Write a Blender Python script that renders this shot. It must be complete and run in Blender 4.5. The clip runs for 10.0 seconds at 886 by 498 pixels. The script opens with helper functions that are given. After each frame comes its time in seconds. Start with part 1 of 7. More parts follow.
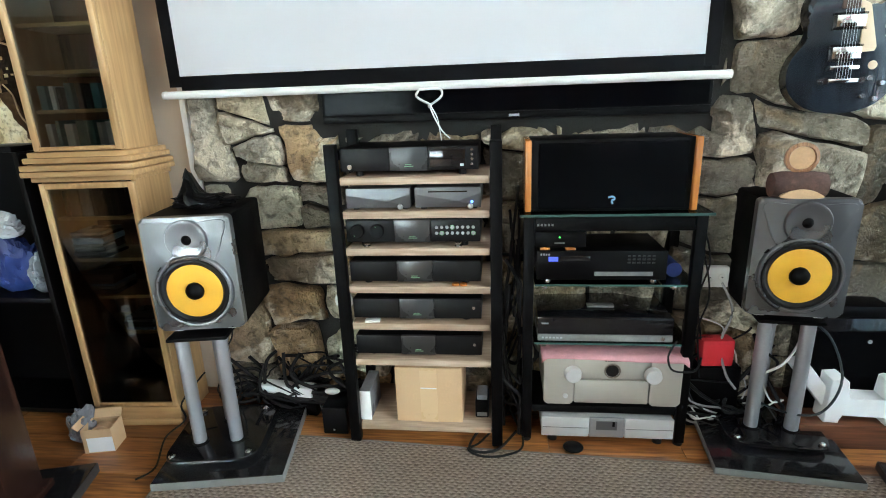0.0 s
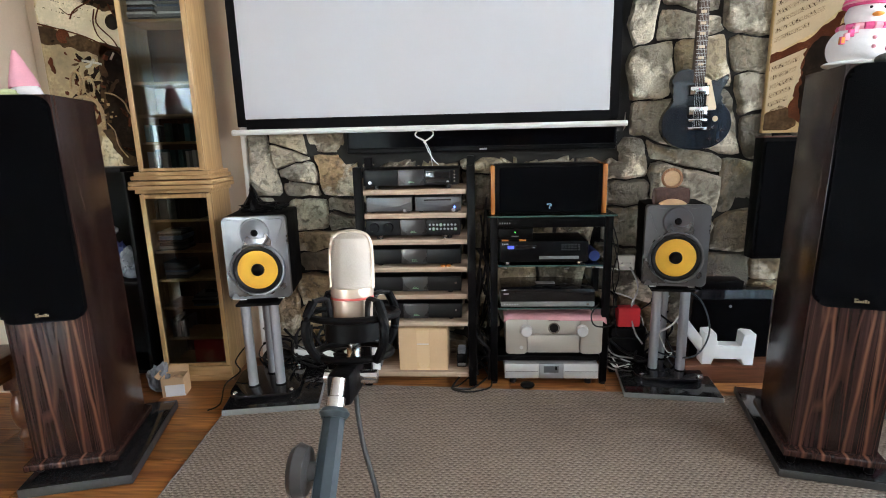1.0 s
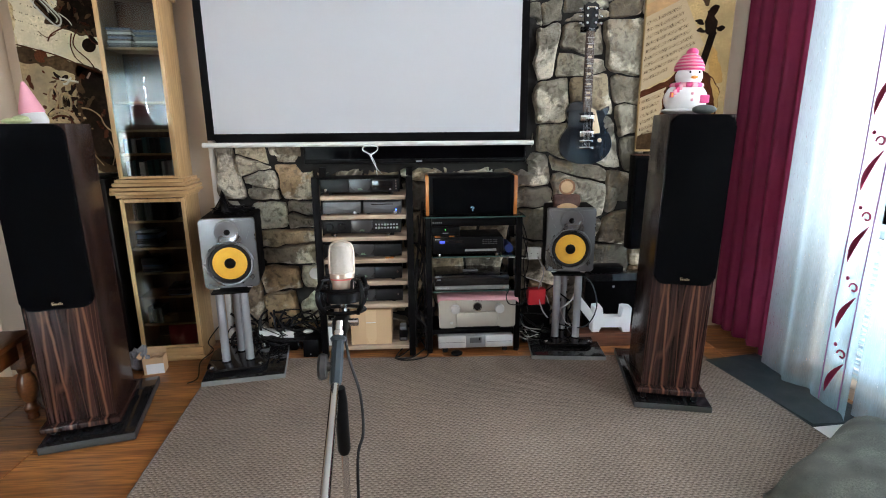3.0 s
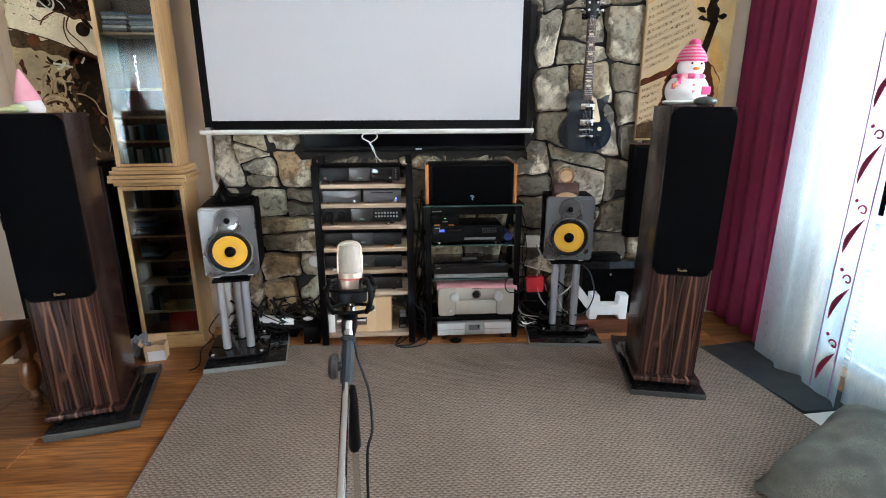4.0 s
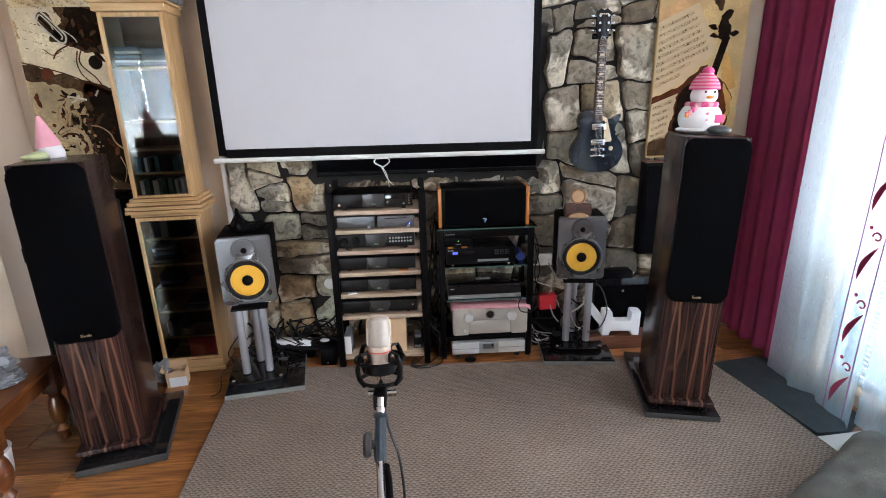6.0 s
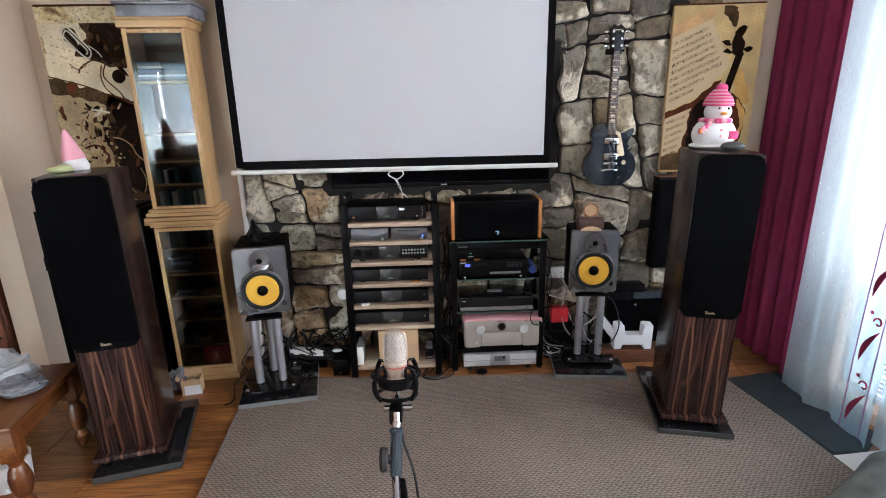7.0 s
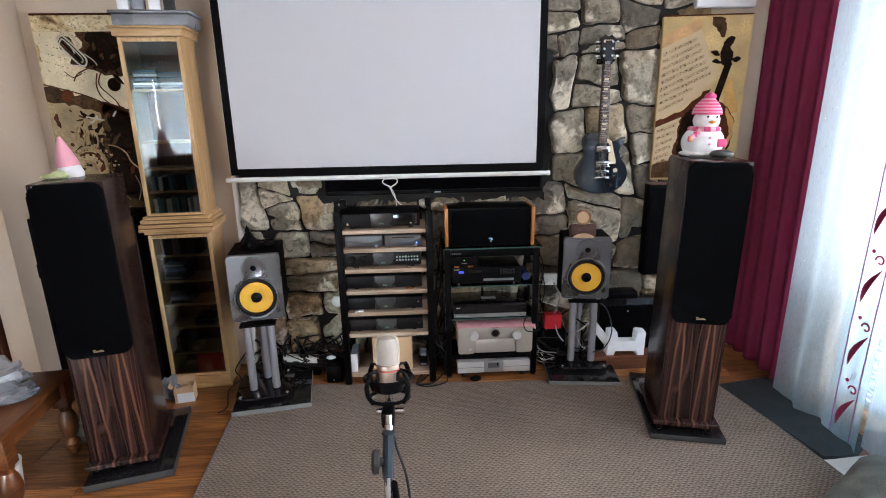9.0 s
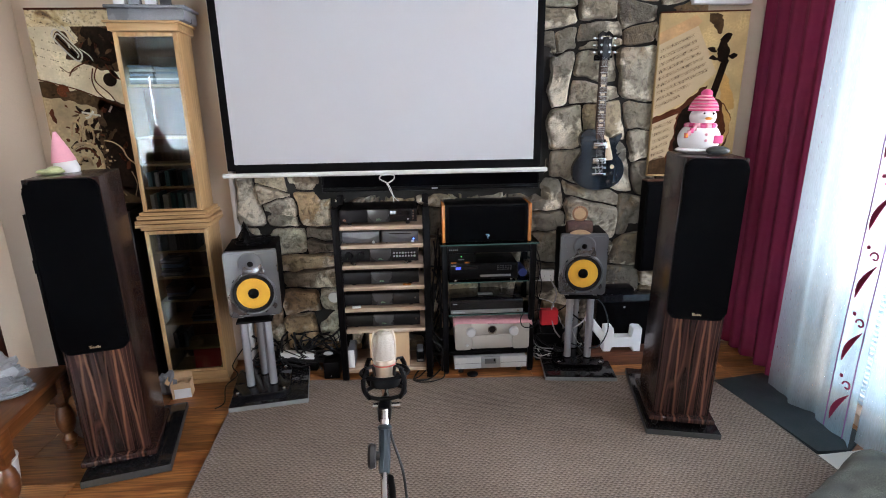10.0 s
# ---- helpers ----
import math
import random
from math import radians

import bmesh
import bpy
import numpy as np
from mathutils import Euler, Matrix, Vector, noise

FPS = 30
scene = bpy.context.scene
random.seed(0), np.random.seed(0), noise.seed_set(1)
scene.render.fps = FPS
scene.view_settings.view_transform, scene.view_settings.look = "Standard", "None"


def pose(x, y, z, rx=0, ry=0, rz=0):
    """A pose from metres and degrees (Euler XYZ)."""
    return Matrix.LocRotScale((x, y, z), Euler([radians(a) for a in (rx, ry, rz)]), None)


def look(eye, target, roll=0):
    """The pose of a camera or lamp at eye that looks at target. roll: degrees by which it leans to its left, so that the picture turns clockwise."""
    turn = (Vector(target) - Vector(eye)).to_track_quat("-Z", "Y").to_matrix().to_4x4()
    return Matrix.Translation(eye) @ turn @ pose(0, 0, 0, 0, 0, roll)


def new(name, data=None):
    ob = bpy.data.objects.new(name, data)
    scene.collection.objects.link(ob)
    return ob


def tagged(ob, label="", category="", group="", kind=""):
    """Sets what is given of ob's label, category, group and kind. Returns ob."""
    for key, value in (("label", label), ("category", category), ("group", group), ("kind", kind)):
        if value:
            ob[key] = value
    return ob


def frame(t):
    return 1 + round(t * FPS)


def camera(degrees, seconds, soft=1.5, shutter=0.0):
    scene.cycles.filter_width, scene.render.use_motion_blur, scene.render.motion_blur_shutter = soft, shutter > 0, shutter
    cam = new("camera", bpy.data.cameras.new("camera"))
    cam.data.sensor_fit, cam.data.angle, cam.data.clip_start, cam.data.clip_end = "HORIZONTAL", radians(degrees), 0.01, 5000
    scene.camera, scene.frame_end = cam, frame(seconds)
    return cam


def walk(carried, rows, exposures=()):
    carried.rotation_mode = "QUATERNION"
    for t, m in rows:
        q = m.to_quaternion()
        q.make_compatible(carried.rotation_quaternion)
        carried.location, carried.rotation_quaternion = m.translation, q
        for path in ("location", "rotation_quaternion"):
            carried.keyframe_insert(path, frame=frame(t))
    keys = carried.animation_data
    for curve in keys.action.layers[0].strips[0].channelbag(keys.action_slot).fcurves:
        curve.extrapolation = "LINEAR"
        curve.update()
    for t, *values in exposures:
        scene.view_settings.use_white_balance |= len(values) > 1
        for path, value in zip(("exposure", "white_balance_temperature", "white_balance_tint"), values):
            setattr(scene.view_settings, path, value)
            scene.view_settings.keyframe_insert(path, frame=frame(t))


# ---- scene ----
cam = camera(81.7, 10.0, soft=1.0)
PATH = [
    (0, (0.93, 1.0, 1.175), (0.713, 2.909, 0.619), -2.04),
    (0.5, (1.06, 0.78, 1.265), (0.798, 2.667, 0.684), -2.6),
    (1, (0.936, 0.27, 1.176), (0.813, 2.221, 0.753), -1.38),
    (1.5, (1.003, -0.022, 1.26), (0.84, 1.913, 0.784), -1.53),
    (2, (0.998, -0.228, 1.314), (0.907, 1.712, 0.839), -1.45),
    (2.5, (0.968, -0.248, 1.315), (1.028, 1.699, 0.861), -1.05),
    (4, (0.913, -0.248, 1.365), (1.046, 1.673, 0.826), -0.12),
    (4.5, (0.894, -0.237, 1.443), (1.006, 1.673, 0.859), -0.37),
    (5, (0.885, -0.222, 1.504), (1.004, 1.684, 0.909), -0.71),
    (5.5, (0.877, -0.21, 1.541), (1.004, 1.695, 0.945), -1.23),
    (7, (0.852, -0.227, 1.597), (0.927, 1.693, 1.041), -1.13),
    (7.5, (0.849, -0.229, 1.597), (0.92, 1.694, 1.053), -1.07),
    (8, (0.855, -0.233, 1.596), (0.93, 1.695, 1.07), -1.22),
    (8.5, (0.857, -0.241, 1.594), (0.945, 1.687, 1.071), -1.07),
    (9, (0.859, -0.247, 1.591), (0.954, 1.681, 1.068), -1.01),
    (9.5, (0.861, -0.25, 1.589), (0.96, 1.677, 1.063), -0.97),
    (10, (0.862, -0.251, 1.588), (0.966, 1.673, 1.053), -0.89),
]
walk(cam, [(t, look(eye, target, roll)) for t, eye, target, roll in PATH],
     exposures=[(0, 0.70, 6500, 9), (0.3, 0.50, 6700, 15), (0.6, 0.33, 6800, 22), (1.1, 0.34, 6750, 18), (2.5, 0.20, 6600, 18), (4.0, 0.30, 6600, 18), (5.0, 0.36, 6600, 23), (7, 0.15, 6600, 24), (10, 0.16, 6600, 24)])

# ---- world, windows' light ----
world = bpy.data.worlds.new("world")
scene.world = world
world.use_nodes = True
wn = world.node_tree
sky = wn.nodes.new("ShaderNodeTexSky")
sky.sky_type, sky.sun_disc = "NISHITA", False
sky.sun_elevation, sky.sun_rotation = radians(40), radians(200)
wn.links.new(sky.outputs[0], wn.nodes["Background"].inputs[0])
wn.nodes["Background"].inputs[1].default_value = 0.12


def lamp(name, m, w, h, watts, colour):
    d = bpy.data.lights.new(name, "AREA")
    d.shape, d.size, d.size_y, d.energy, d.color = "RECTANGLE", w, h, watts, colour
    ob = new(name, d)
    ob.matrix_world = m
    return ob


def sunlamp():
    d = bpy.data.lights.new("sun", "SUN")
    d.energy, d.angle, d.color = 1.2, radians(12), (1, 0.96, 0.9)
    ob = new("sun", d)
    ob.matrix_world = look((-3, 8, 9), (0, 0, 0))


sunlamp()
lamp("window_light", look((3.32, 0.45, 1.3), (0, 0.45, 1.1)), 3.3, 2.1, 215, (0.90, 0.96, 1.0))
lamp("window_light_rear", look((-1.9, -3.76, 1.45), (-1.9, 0, 1.3)), 2.7, 1.5, 800, (1.0, 0.975, 0.95))


# ---- materials ----
def ramp_mix(n, l, fac, a, b):
    mx = n.new("ShaderNodeMix")
    mx.data_type = "RGBA"
    for k, v in ((6, a), (7, b)):
        if isinstance(v, (tuple, list)):
            mx.inputs[k].default_value = (*v[:3], 1)
        else:
            l.new(v, mx.inputs[k])
    if isinstance(fac, float):
        mx.inputs[0].default_value = fac
    else:
        l.new(fac, mx.inputs[0])
    return mx.outputs[2]


def noise_fac(n, l, vec, scale, detail=4.0, lo=0.35, hi=0.65, distort=0.0):
    t = n.new("ShaderNodeTexNoise")
    t.inputs["Scale"].default_value, t.inputs["Detail"].default_value = scale, detail
    t.inputs["Distortion"].default_value = distort
    l.new(vec, t.inputs["Vector"])
    r = n.new("ShaderNodeMapRange")
    r.inputs[1].default_value, r.inputs[2].default_value = lo, hi
    l.new(t.outputs["Fac"], r.inputs[0])
    return r.outputs[0]


def base(name):
    m = bpy.data.materials.new(name)
    m.use_nodes = True
    n, l = m.node_tree.nodes, m.node_tree.links
    p = n["Principled BSDF"]
    tc = n.new("ShaderNodeTexCoord")
    return m, n, l, p, tc.outputs["Object"]


def scaled(n, l, vec, s):
    mp = n.new("ShaderNodeMapping")
    mp.inputs["Scale"].default_value = s
    l.new(vec, mp.inputs["Vector"])
    return mp.outputs[0]


def bumped(n, l, p, height, strength, dist=0.002):
    b = n.new("ShaderNodeBump")
    b.inputs["Strength"].default_value, b.inputs["Distance"].default_value = strength, dist
    l.new(height, b.inputs["Height"])
    l.new(b.outputs[0], p.inputs["Normal"])


def plain(name, col, rough=0.5, metal=0.0, var=0.12, scale=6.0, grain=180.0, bump=0.15, stretch=(1, 1, 1), coat=0.0, spec=0.5):
    """Two scales of variation in colour and gloss, with a fine relief."""
    m, n, l, p, co = base(name)
    v = scaled(n, l, co, stretch)
    big = noise_fac(n, l, v, scale)
    fine = noise_fac(n, l, v, grain, 2.0, 0.3, 0.7)
    d = tuple(c * (1 - var) for c in col)
    b = tuple(min(1, c * (1 + var)) for c in col)
    c1 = ramp_mix(n, l, big, d, b)
    c2 = ramp_mix(n, l, fine, c1, tuple(c * (1 - var * 0.6) for c in col))
    l.new(c2, p.inputs["Base Color"])
    rr = n.new("ShaderNodeMapRange")
    rr.inputs[3].default_value, rr.inputs[4].default_value = max(0.02, rough - 0.07), min(1, rough + 0.07)
    l.new(big, rr.inputs[0])
    l.new(rr.outputs[0], p.inputs["Roughness"])
    p.inputs["Metallic"].default_value = metal
    p.inputs["Coat Weight"].default_value = coat
    p.inputs["Specular IOR Level"].default_value = spec
    if bump:
        bumped(n, l, p, fine, bump, 0.0008)
    return m


def wooden(name, dark, light, axis=0, scale=9.0, rough=0.4, rnd=0.0, pore=0.5, coat=0.0):
    """Grain drawn out along one axis, with long streaks and pores; rnd shifts it from piece to piece."""
    m, n, l, p, co = base(name)
    s = [scale] * 3
    s[axis] = scale * 0.07
    if rnd:
        oi = n.new("ShaderNodeObjectInfo")
        va = n.new("ShaderNodeVectorMath")
        va.operation = "MULTIPLY_ADD"
        cx = n.new("ShaderNodeCombineXYZ")
        for i in range(3):
            l.new(oi.outputs["Random"], cx.inputs[i])
        l.new(cx.outputs[0], va.inputs[0])
        va.inputs[1].default_value = (13, 7, 5)
        l.new(co, va.inputs[2])
        co = va.outputs[0]
    v = scaled(n, l, co, s)
    a = noise_fac(n, l, v, 1.0, 6.0, 0.3, 0.7, 0.6)
    f = noise_fac(n, l, v, 9.0, 3.0, 0.35, 0.75)
    c1 = ramp_mix(n, l, a, dark, light)
    c2 = ramp_mix(n, l, f, c1, tuple(c * (1 - pore) for c in dark))
    if rnd:
        hs = n.new("ShaderNodeHueSaturation")
        mr = n.new("ShaderNodeMapRange")
        mr.inputs[3].default_value, mr.inputs[4].default_value = 1 - rnd, 1 + rnd
        l.new(oi.outputs["Random"], mr.inputs[0])
        l.new(mr.outputs[0], hs.inputs["Value"])
        l.new(c2, hs.inputs["Color"])
        c2 = hs.outputs[0]
    l.new(c2, p.inputs["Base Color"])
    p.inputs["Roughness"].default_value = rough
    p.inputs["Coat Weight"].default_value = coat
    p.inputs["Coat Roughness"].default_value = 0.12
    bumped(n, l, p, f, 0.2, 0.0006)
    return m


def calc(n, l, op, a, b=0.0, c=0.0):
    t = n.new("ShaderNodeMath")
    t.operation = op
    for k, v in enumerate((a, b, c)):
        if isinstance(v, (int, float)):
            t.inputs[k].default_value = v
        else:
            l.new(v, t.inputs[k])
    return t.outputs[0]


def ebony(name):
    """Book-matched macassar veneer: dark brown stripes, long orange flames spreading downwards in pairs."""
    m, n, l, p, co = base(name)
    sep = n.new("ShaderNodeSeparateXYZ")
    l.new(co, sep.inputs[0])
    x, yy, z = sep.outputs[0], sep.outputs[1], sep.outputs[2]
    a = noise_fac(n, l, scaled(n, l, co, (34, 34, 0.5)), 1.0, 2.0, 0.40, 0.62, 0.3)
    b = noise_fac(n, l, scaled(n, l, co, (140, 140, 2.0)), 1.0, 3.0, 0.35, 0.7)
    sway = noise_fac(n, l, scaled(n, l, co, (6, 6, 5)), 1.0, 2.0, 0.2, 0.8)
    # distance from the axis of each veneer leaf, across the front and along the sides
    leaf = calc(n, l, "ABSOLUTE", calc(n, l, "SUBTRACT", calc(n, l, "ABSOLUTE", x), 0.0645))
    centre = calc(n, l, "MULTIPLY_ADD", z, -0.040, 0.029)
    centre = calc(n, l, "MULTIPLY_ADD", sway, 0.009, centre)
    off = calc(n, l, "ABSOLUTE", calc(n, l, "SUBTRACT", leaf, centre))
    fr = n.new("ShaderNodeMapRange")
    fr.inputs[1].default_value, fr.inputs[2].default_value = 0.0072, 0.0010
    l.new(off, fr.inputs[0])
    # slighter streaks elsewhere
    wv = n.new("ShaderNodeTexNoise")
    wv.inputs["Scale"].default_value, wv.inputs["Detail"].default_value = 1.0, 0.0
    l.new(scaled(n, l, co, (15, 15, 0.6)), wv.inputs["Vector"])
    pp = calc(n, l, "PINGPONG", wv.outputs["Fac"], 0.06)
    st = n.new("ShaderNodeMapRange")
    st.inputs[1].default_value, st.inputs[2].default_value, st.inputs[4].default_value = 0.05, 0.06, 0.4
    l.new(pp, st.inputs[0])
    fade = noise_fac(n, l, scaled(n, l, co, (9, 9, 1.6)), 1.0, 2.0, 0.32, 0.5)
    k = calc(n, l, "MULTIPLY", calc(n, l, "MAXIMUM", fr.outputs[0], st.outputs[0]), calc(n, l, "MULTIPLY_ADD", fade, 0.6, 0.4))
    c1 = ramp_mix(n, l, a, (0.013, 0.006, 0.0052), (0.042, 0.018, 0.0145))
    c2 = ramp_mix(n, l, b, c1, (0.017, 0.0075, 0.0065))
    c3 = ramp_mix(n, l, k, c2, (0.13, 0.056, 0.034))
    l.new(c3, p.inputs["Base Color"])
    p.inputs["Roughness"].default_value = 0.27
    p.inputs["Specular IOR Level"].default_value = 0.36
    bumped(n, l, p, b, 0.1, 0.0004)
    return m


def stone_mat(name, gain=1.0):
    """Fieldstone: brown-grey body with hard-edged pale mineral patches and rust."""
    m, n, l, p, co = base(name)
    oi = n.new("ShaderNodeObjectInfo")
    rnd = oi.outputs["Random"]
    cr = n.new("ShaderNodeValToRGB")
    e = cr.color_ramp.elements
    e[0].position, e[0].color = 0.0, (0.15, 0.132, 0.10, 1)
    e[1].position, e[1].color = 1.0, (0.38, 0.335, 0.25, 1)
    for pos, c in ((0.2, (0.30, 0.27, 0.215)), (0.38, (0.46, 0.375, 0.24)), (0.52, (0.32, 0.205, 0.105)), (0.66, (0.18, 0.16, 0.125)), (0.84, (0.52, 0.46, 0.35))):
        x = e.new(pos)
        x.color = (*c, 1)
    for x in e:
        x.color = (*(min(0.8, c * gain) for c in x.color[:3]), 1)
    l.new(rnd, cr.inputs[0])
    big = noise_fac(n, l, co, 6.0, 5.0, 0.36, 0.64, 0.6)
    mid = noise_fac(n, l, co, 5.0, 10.0, 0.525, 0.60, 0.9)
    pit = noise_fac(n, l, co, 34.0, 6.0, 0.5, 0.66, 0.5)
    fine = noise_fac(n, l, co, 140.0, 4.0, 0.3, 0.7)
    hs = n.new("ShaderNodeHueSaturation")
    hs.inputs["Value"].default_value = 0.55
    l.new(cr.outputs[0], hs.inputs["Color"])
    c1 = ramp_mix(n, l, big, hs.outputs[0], cr.outputs[0])
    rust = noise_fac(n, l, co, 4.0, 4.0, 0.52, 0.74, 1.0)
    c2 = ramp_mix(n, l, rust, c1, (0.42, 0.27, 0.13))
    c3 = ramp_mix(n, l, mid, c2, (0.80, 0.71, 0.55))
    k = n.new("ShaderNodeMath")
    k.operation = "MULTIPLY"
    k.inputs[1].default_value = 0.55
    l.new(pit, k.inputs[0])
    c4 = ramp_mix(n, l, k.outputs[0], c3, (0.13, 0.11, 0.085))
    k2 = n.new("ShaderNodeMath")
    k2.operation = "MULTIPLY"
    k2.inputs[1].default_value = 0.25
    l.new(fine, k2.inputs[0])
    l.new(ramp_mix(n, l, k2.outputs[0], c4, (0.10, 0.09, 0.075)), p.inputs["Base Color"])
    p.inputs["Roughness"].default_value = 0.78
    p.inputs["Specular IOR Level"].default_value = 0.25
    h = n.new("ShaderNodeMath")
    h.operation = "MULTIPLY_ADD"
    l.new(pit, h.inputs[0])
    h.inputs[1].default_value = -1.6
    l.new(fine, h.inputs[2])
    bumped(n, l, p, h.outputs[0], 0.8, 0.008)
    return m


def rug_mat(name):
    """Flat-woven sisal: rows of short slubs, two greys and a beige."""
    m, n, l, p, co = base(name)
    wob = n.new("ShaderNodeTexNoise")
    wob.inputs["Scale"].default_value, wob.inputs["Detail"].default_value = 45.0, 2.0
    l.new(co, wob.inputs["Vector"])
    wa = n.new("ShaderNodeVectorMath")
    wa.operation = "MULTIPLY_ADD"
    wa.inputs[1].default_value = (0.028, 0.018, 0.0)
    l.new(wob.outputs["Color"], wa.inputs[0])
    l.new(co, wa.inputs[2])
    v = wa.outputs[0]
    sep = n.new("ShaderNodeSeparateXYZ")
    l.new(v, sep.inputs[0])

    def wave(sock, k, ph=None):
        a = n.new("ShaderNodeMath")
        a.operation = "MULTIPLY_ADD" if ph is not None else "MULTIPLY"
        l.new(sock, a.inputs[0])
        a.inputs[1].default_value = k
        if ph is not None:
            l.new(ph, a.inputs[2])
        s = n.new("ShaderNodeMath")
        s.operation = "SINE"
        l.new(a.outputs[0], s.inputs[0])
        return s.outputs[0]
    rows = n.new("ShaderNodeMath")
    rows.operation = "FLOOR"
    rm = n.new("ShaderNodeMath")
    rm.operation = "MULTIPLY"
    rm.inputs[1].default_value = 1 / 0.0125
    l.new(sep.outputs[1], rm.inputs[0])
    l.new(rm.outputs[0], rows.inputs[0])
    half = n.new("ShaderNodeMath")
    half.operation = "MULTIPLY"
    half.inputs[1].default_value = math.pi
    l.new(rows.outputs[0], half.inputs[0])
    wx = wave(sep.outputs[0], 2 * math.pi / 0.025, half.outputs[0])
    wy = wave(sep.outputs[1], 2 * math.pi / 0.0125)
    sm = n.new("ShaderNodeMath")
    l.new(wx, sm.inputs[0])
    l.new(wy, sm.inputs[1])
    mr = n.new("ShaderNodeMapRange")
    mr.inputs[1].default_value, mr.inputs[2].default_value = -1.3, 1.3
    l.new(sm.outputs[0], mr.inputs[0])
    big = noise_fac(n, l, co, 2.5, 5.0, 0.3, 0.7)
    fib = noise_fac(n, l, scaled(n, l, co, (1, 3, 1)), 220.0, 3.0, 0.3, 0.7)
    c0 = ramp_mix(n, l, mr.outputs[0], (0.066, 0.046, 0.036), (0.42, 0.335, 0.275))
    c1 = ramp_mix(n, l, fib, c0, (0.20, 0.155, 0.122))
    hs = n.new("ShaderNodeHueSaturation")
    v2 = n.new("ShaderNodeMapRange")
    v2.inputs[3].default_value, v2.inputs[4].default_value = 0.86, 1.1
    l.new(big, v2.inputs[0])
    l.new(v2.outputs[0], hs.inputs["Value"])
    l.new(c1, hs.inputs["Color"])
    l.new(hs.outputs[0], p.inputs["Base Color"])
    p.inputs["Roughness"].default_value = 0.95
    p.inputs["Specular IOR Level"].default_value = 0.15
    bumped(n, l, p, mr.outputs[0], 0.7, 0.004)
    return m


def glassy(name, tint=(1, 1, 1), rough=0.0, clear=0.9):
    """Thin pane: see-through with a mirror gloss by Fresnel."""
    m, n, l, p, co = base(name)
    out = n["Material Output"]
    tr, gl, fr, mx = n.new("ShaderNodeBsdfTransparent"), n.new("ShaderNodeBsdfGlossy"), n.new("ShaderNodeFresnel"), n.new("ShaderNodeMixShader")
    tr.inputs[0].default_value = (*(c * clear for c in tint), 1)
    gl.inputs["Roughness"].default_value = rough
    fr.inputs[0].default_value = 1.52
    l.new(fr.outputs[0], mx.inputs[0])
    l.new(tr.outputs[0], mx.inputs[1])
    l.new(gl.outputs[0], mx.inputs[2])
    l.new(mx.outputs[0], out.inputs[0])
    return m


def cloth_sheer(name, lo=0.28, hi=0.40):
    m, n, l, p, co = base(name)
    out = n["Material Output"]
    tr, tl, df = n.new("ShaderNodeBsdfTransparent"), n.new("ShaderNodeBsdfTranslucent"), n.new("ShaderNodeBsdfDiffuse")
    tl.inputs[0].default_value = (0.60, 0.80, 0.87, 1)
    df.inputs[0].default_value = (0.8, 0.86, 0.88, 1)
    m1, m2 = n.new("ShaderNodeMixShader"), n.new("ShaderNodeMixShader")
    m1.inputs[0].default_value = 0.22
    l.new(tl.outputs[0], m1.inputs[1])
    l.new(df.outputs[0], m1.inputs[2])
    f = noise_fac(n, l, scaled(n, l, co, (1, 60, 4)), 6.0, 3.0, 0.2, 0.8)
    mr = n.new("ShaderNodeMapRange")
    mr.inputs[3].default_value, mr.inputs[4].default_value = lo, hi
    l.new(f, mr.inputs[0])
    l.new(mr.outputs[0], m2.inputs[0])
    l.new(tr.outputs[0], m2.inputs[1])
    l.new(m1.outputs[0], m2.inputs[2])
    l.new(m2.outputs[0], out.inputs[0])
    return m


def translucent_slat(name):
    """Thin white slat that lets part of the daylight through."""
    m, n, l, p, co = base(name)
    tl, df, mx = n.new("ShaderNodeBsdfTranslucent"), n.new("ShaderNodeBsdfDiffuse"), n.new("ShaderNodeMixShader")
    tl.inputs[0].default_value = (0.62, 0.80, 0.88, 1)
    df.inputs[0].default_value = (0.80, 0.84, 0.86, 1)
    mx.inputs[0].default_value = 0.55
    l.new(tl.outputs[0], mx.inputs[1])
    l.new(df.outputs[0], mx.inputs[2])
    l.new(mx.outputs[0], n["Material Output"].inputs[0])
    return m


def emit(name, col, power):
    m, n, l, p, co = base(name)
    p.inputs["Base Color"].default_value = (*col, 1)
    p.inputs["Emission Color"].default_value = (*col, 1)
    p.inputs["Emission Strength"].default_value = power
    return m


def mesh_grille(name):
    """Woven wire of a microphone's head."""
    m, n, l, p, co = base(name)
    w = n.new("ShaderNodeTexChecker")
    w.inputs["Scale"].default_value = 1100
    w.inputs[1].default_value, w.inputs[2].default_value = (0.62, 0.56, 0.48, 1), (0.22, 0.19, 0.16, 1)
    l.new(co, w.inputs["Vector"])
    l.new(w.outputs[0], p.inputs["Base Color"])
    p.inputs["Metallic"].default_value, p.inputs["Roughness"].default_value = 0.15, 0.6
    bumped(n, l, p, w.outputs["Fac"], 0.6, 0.001)
    return m


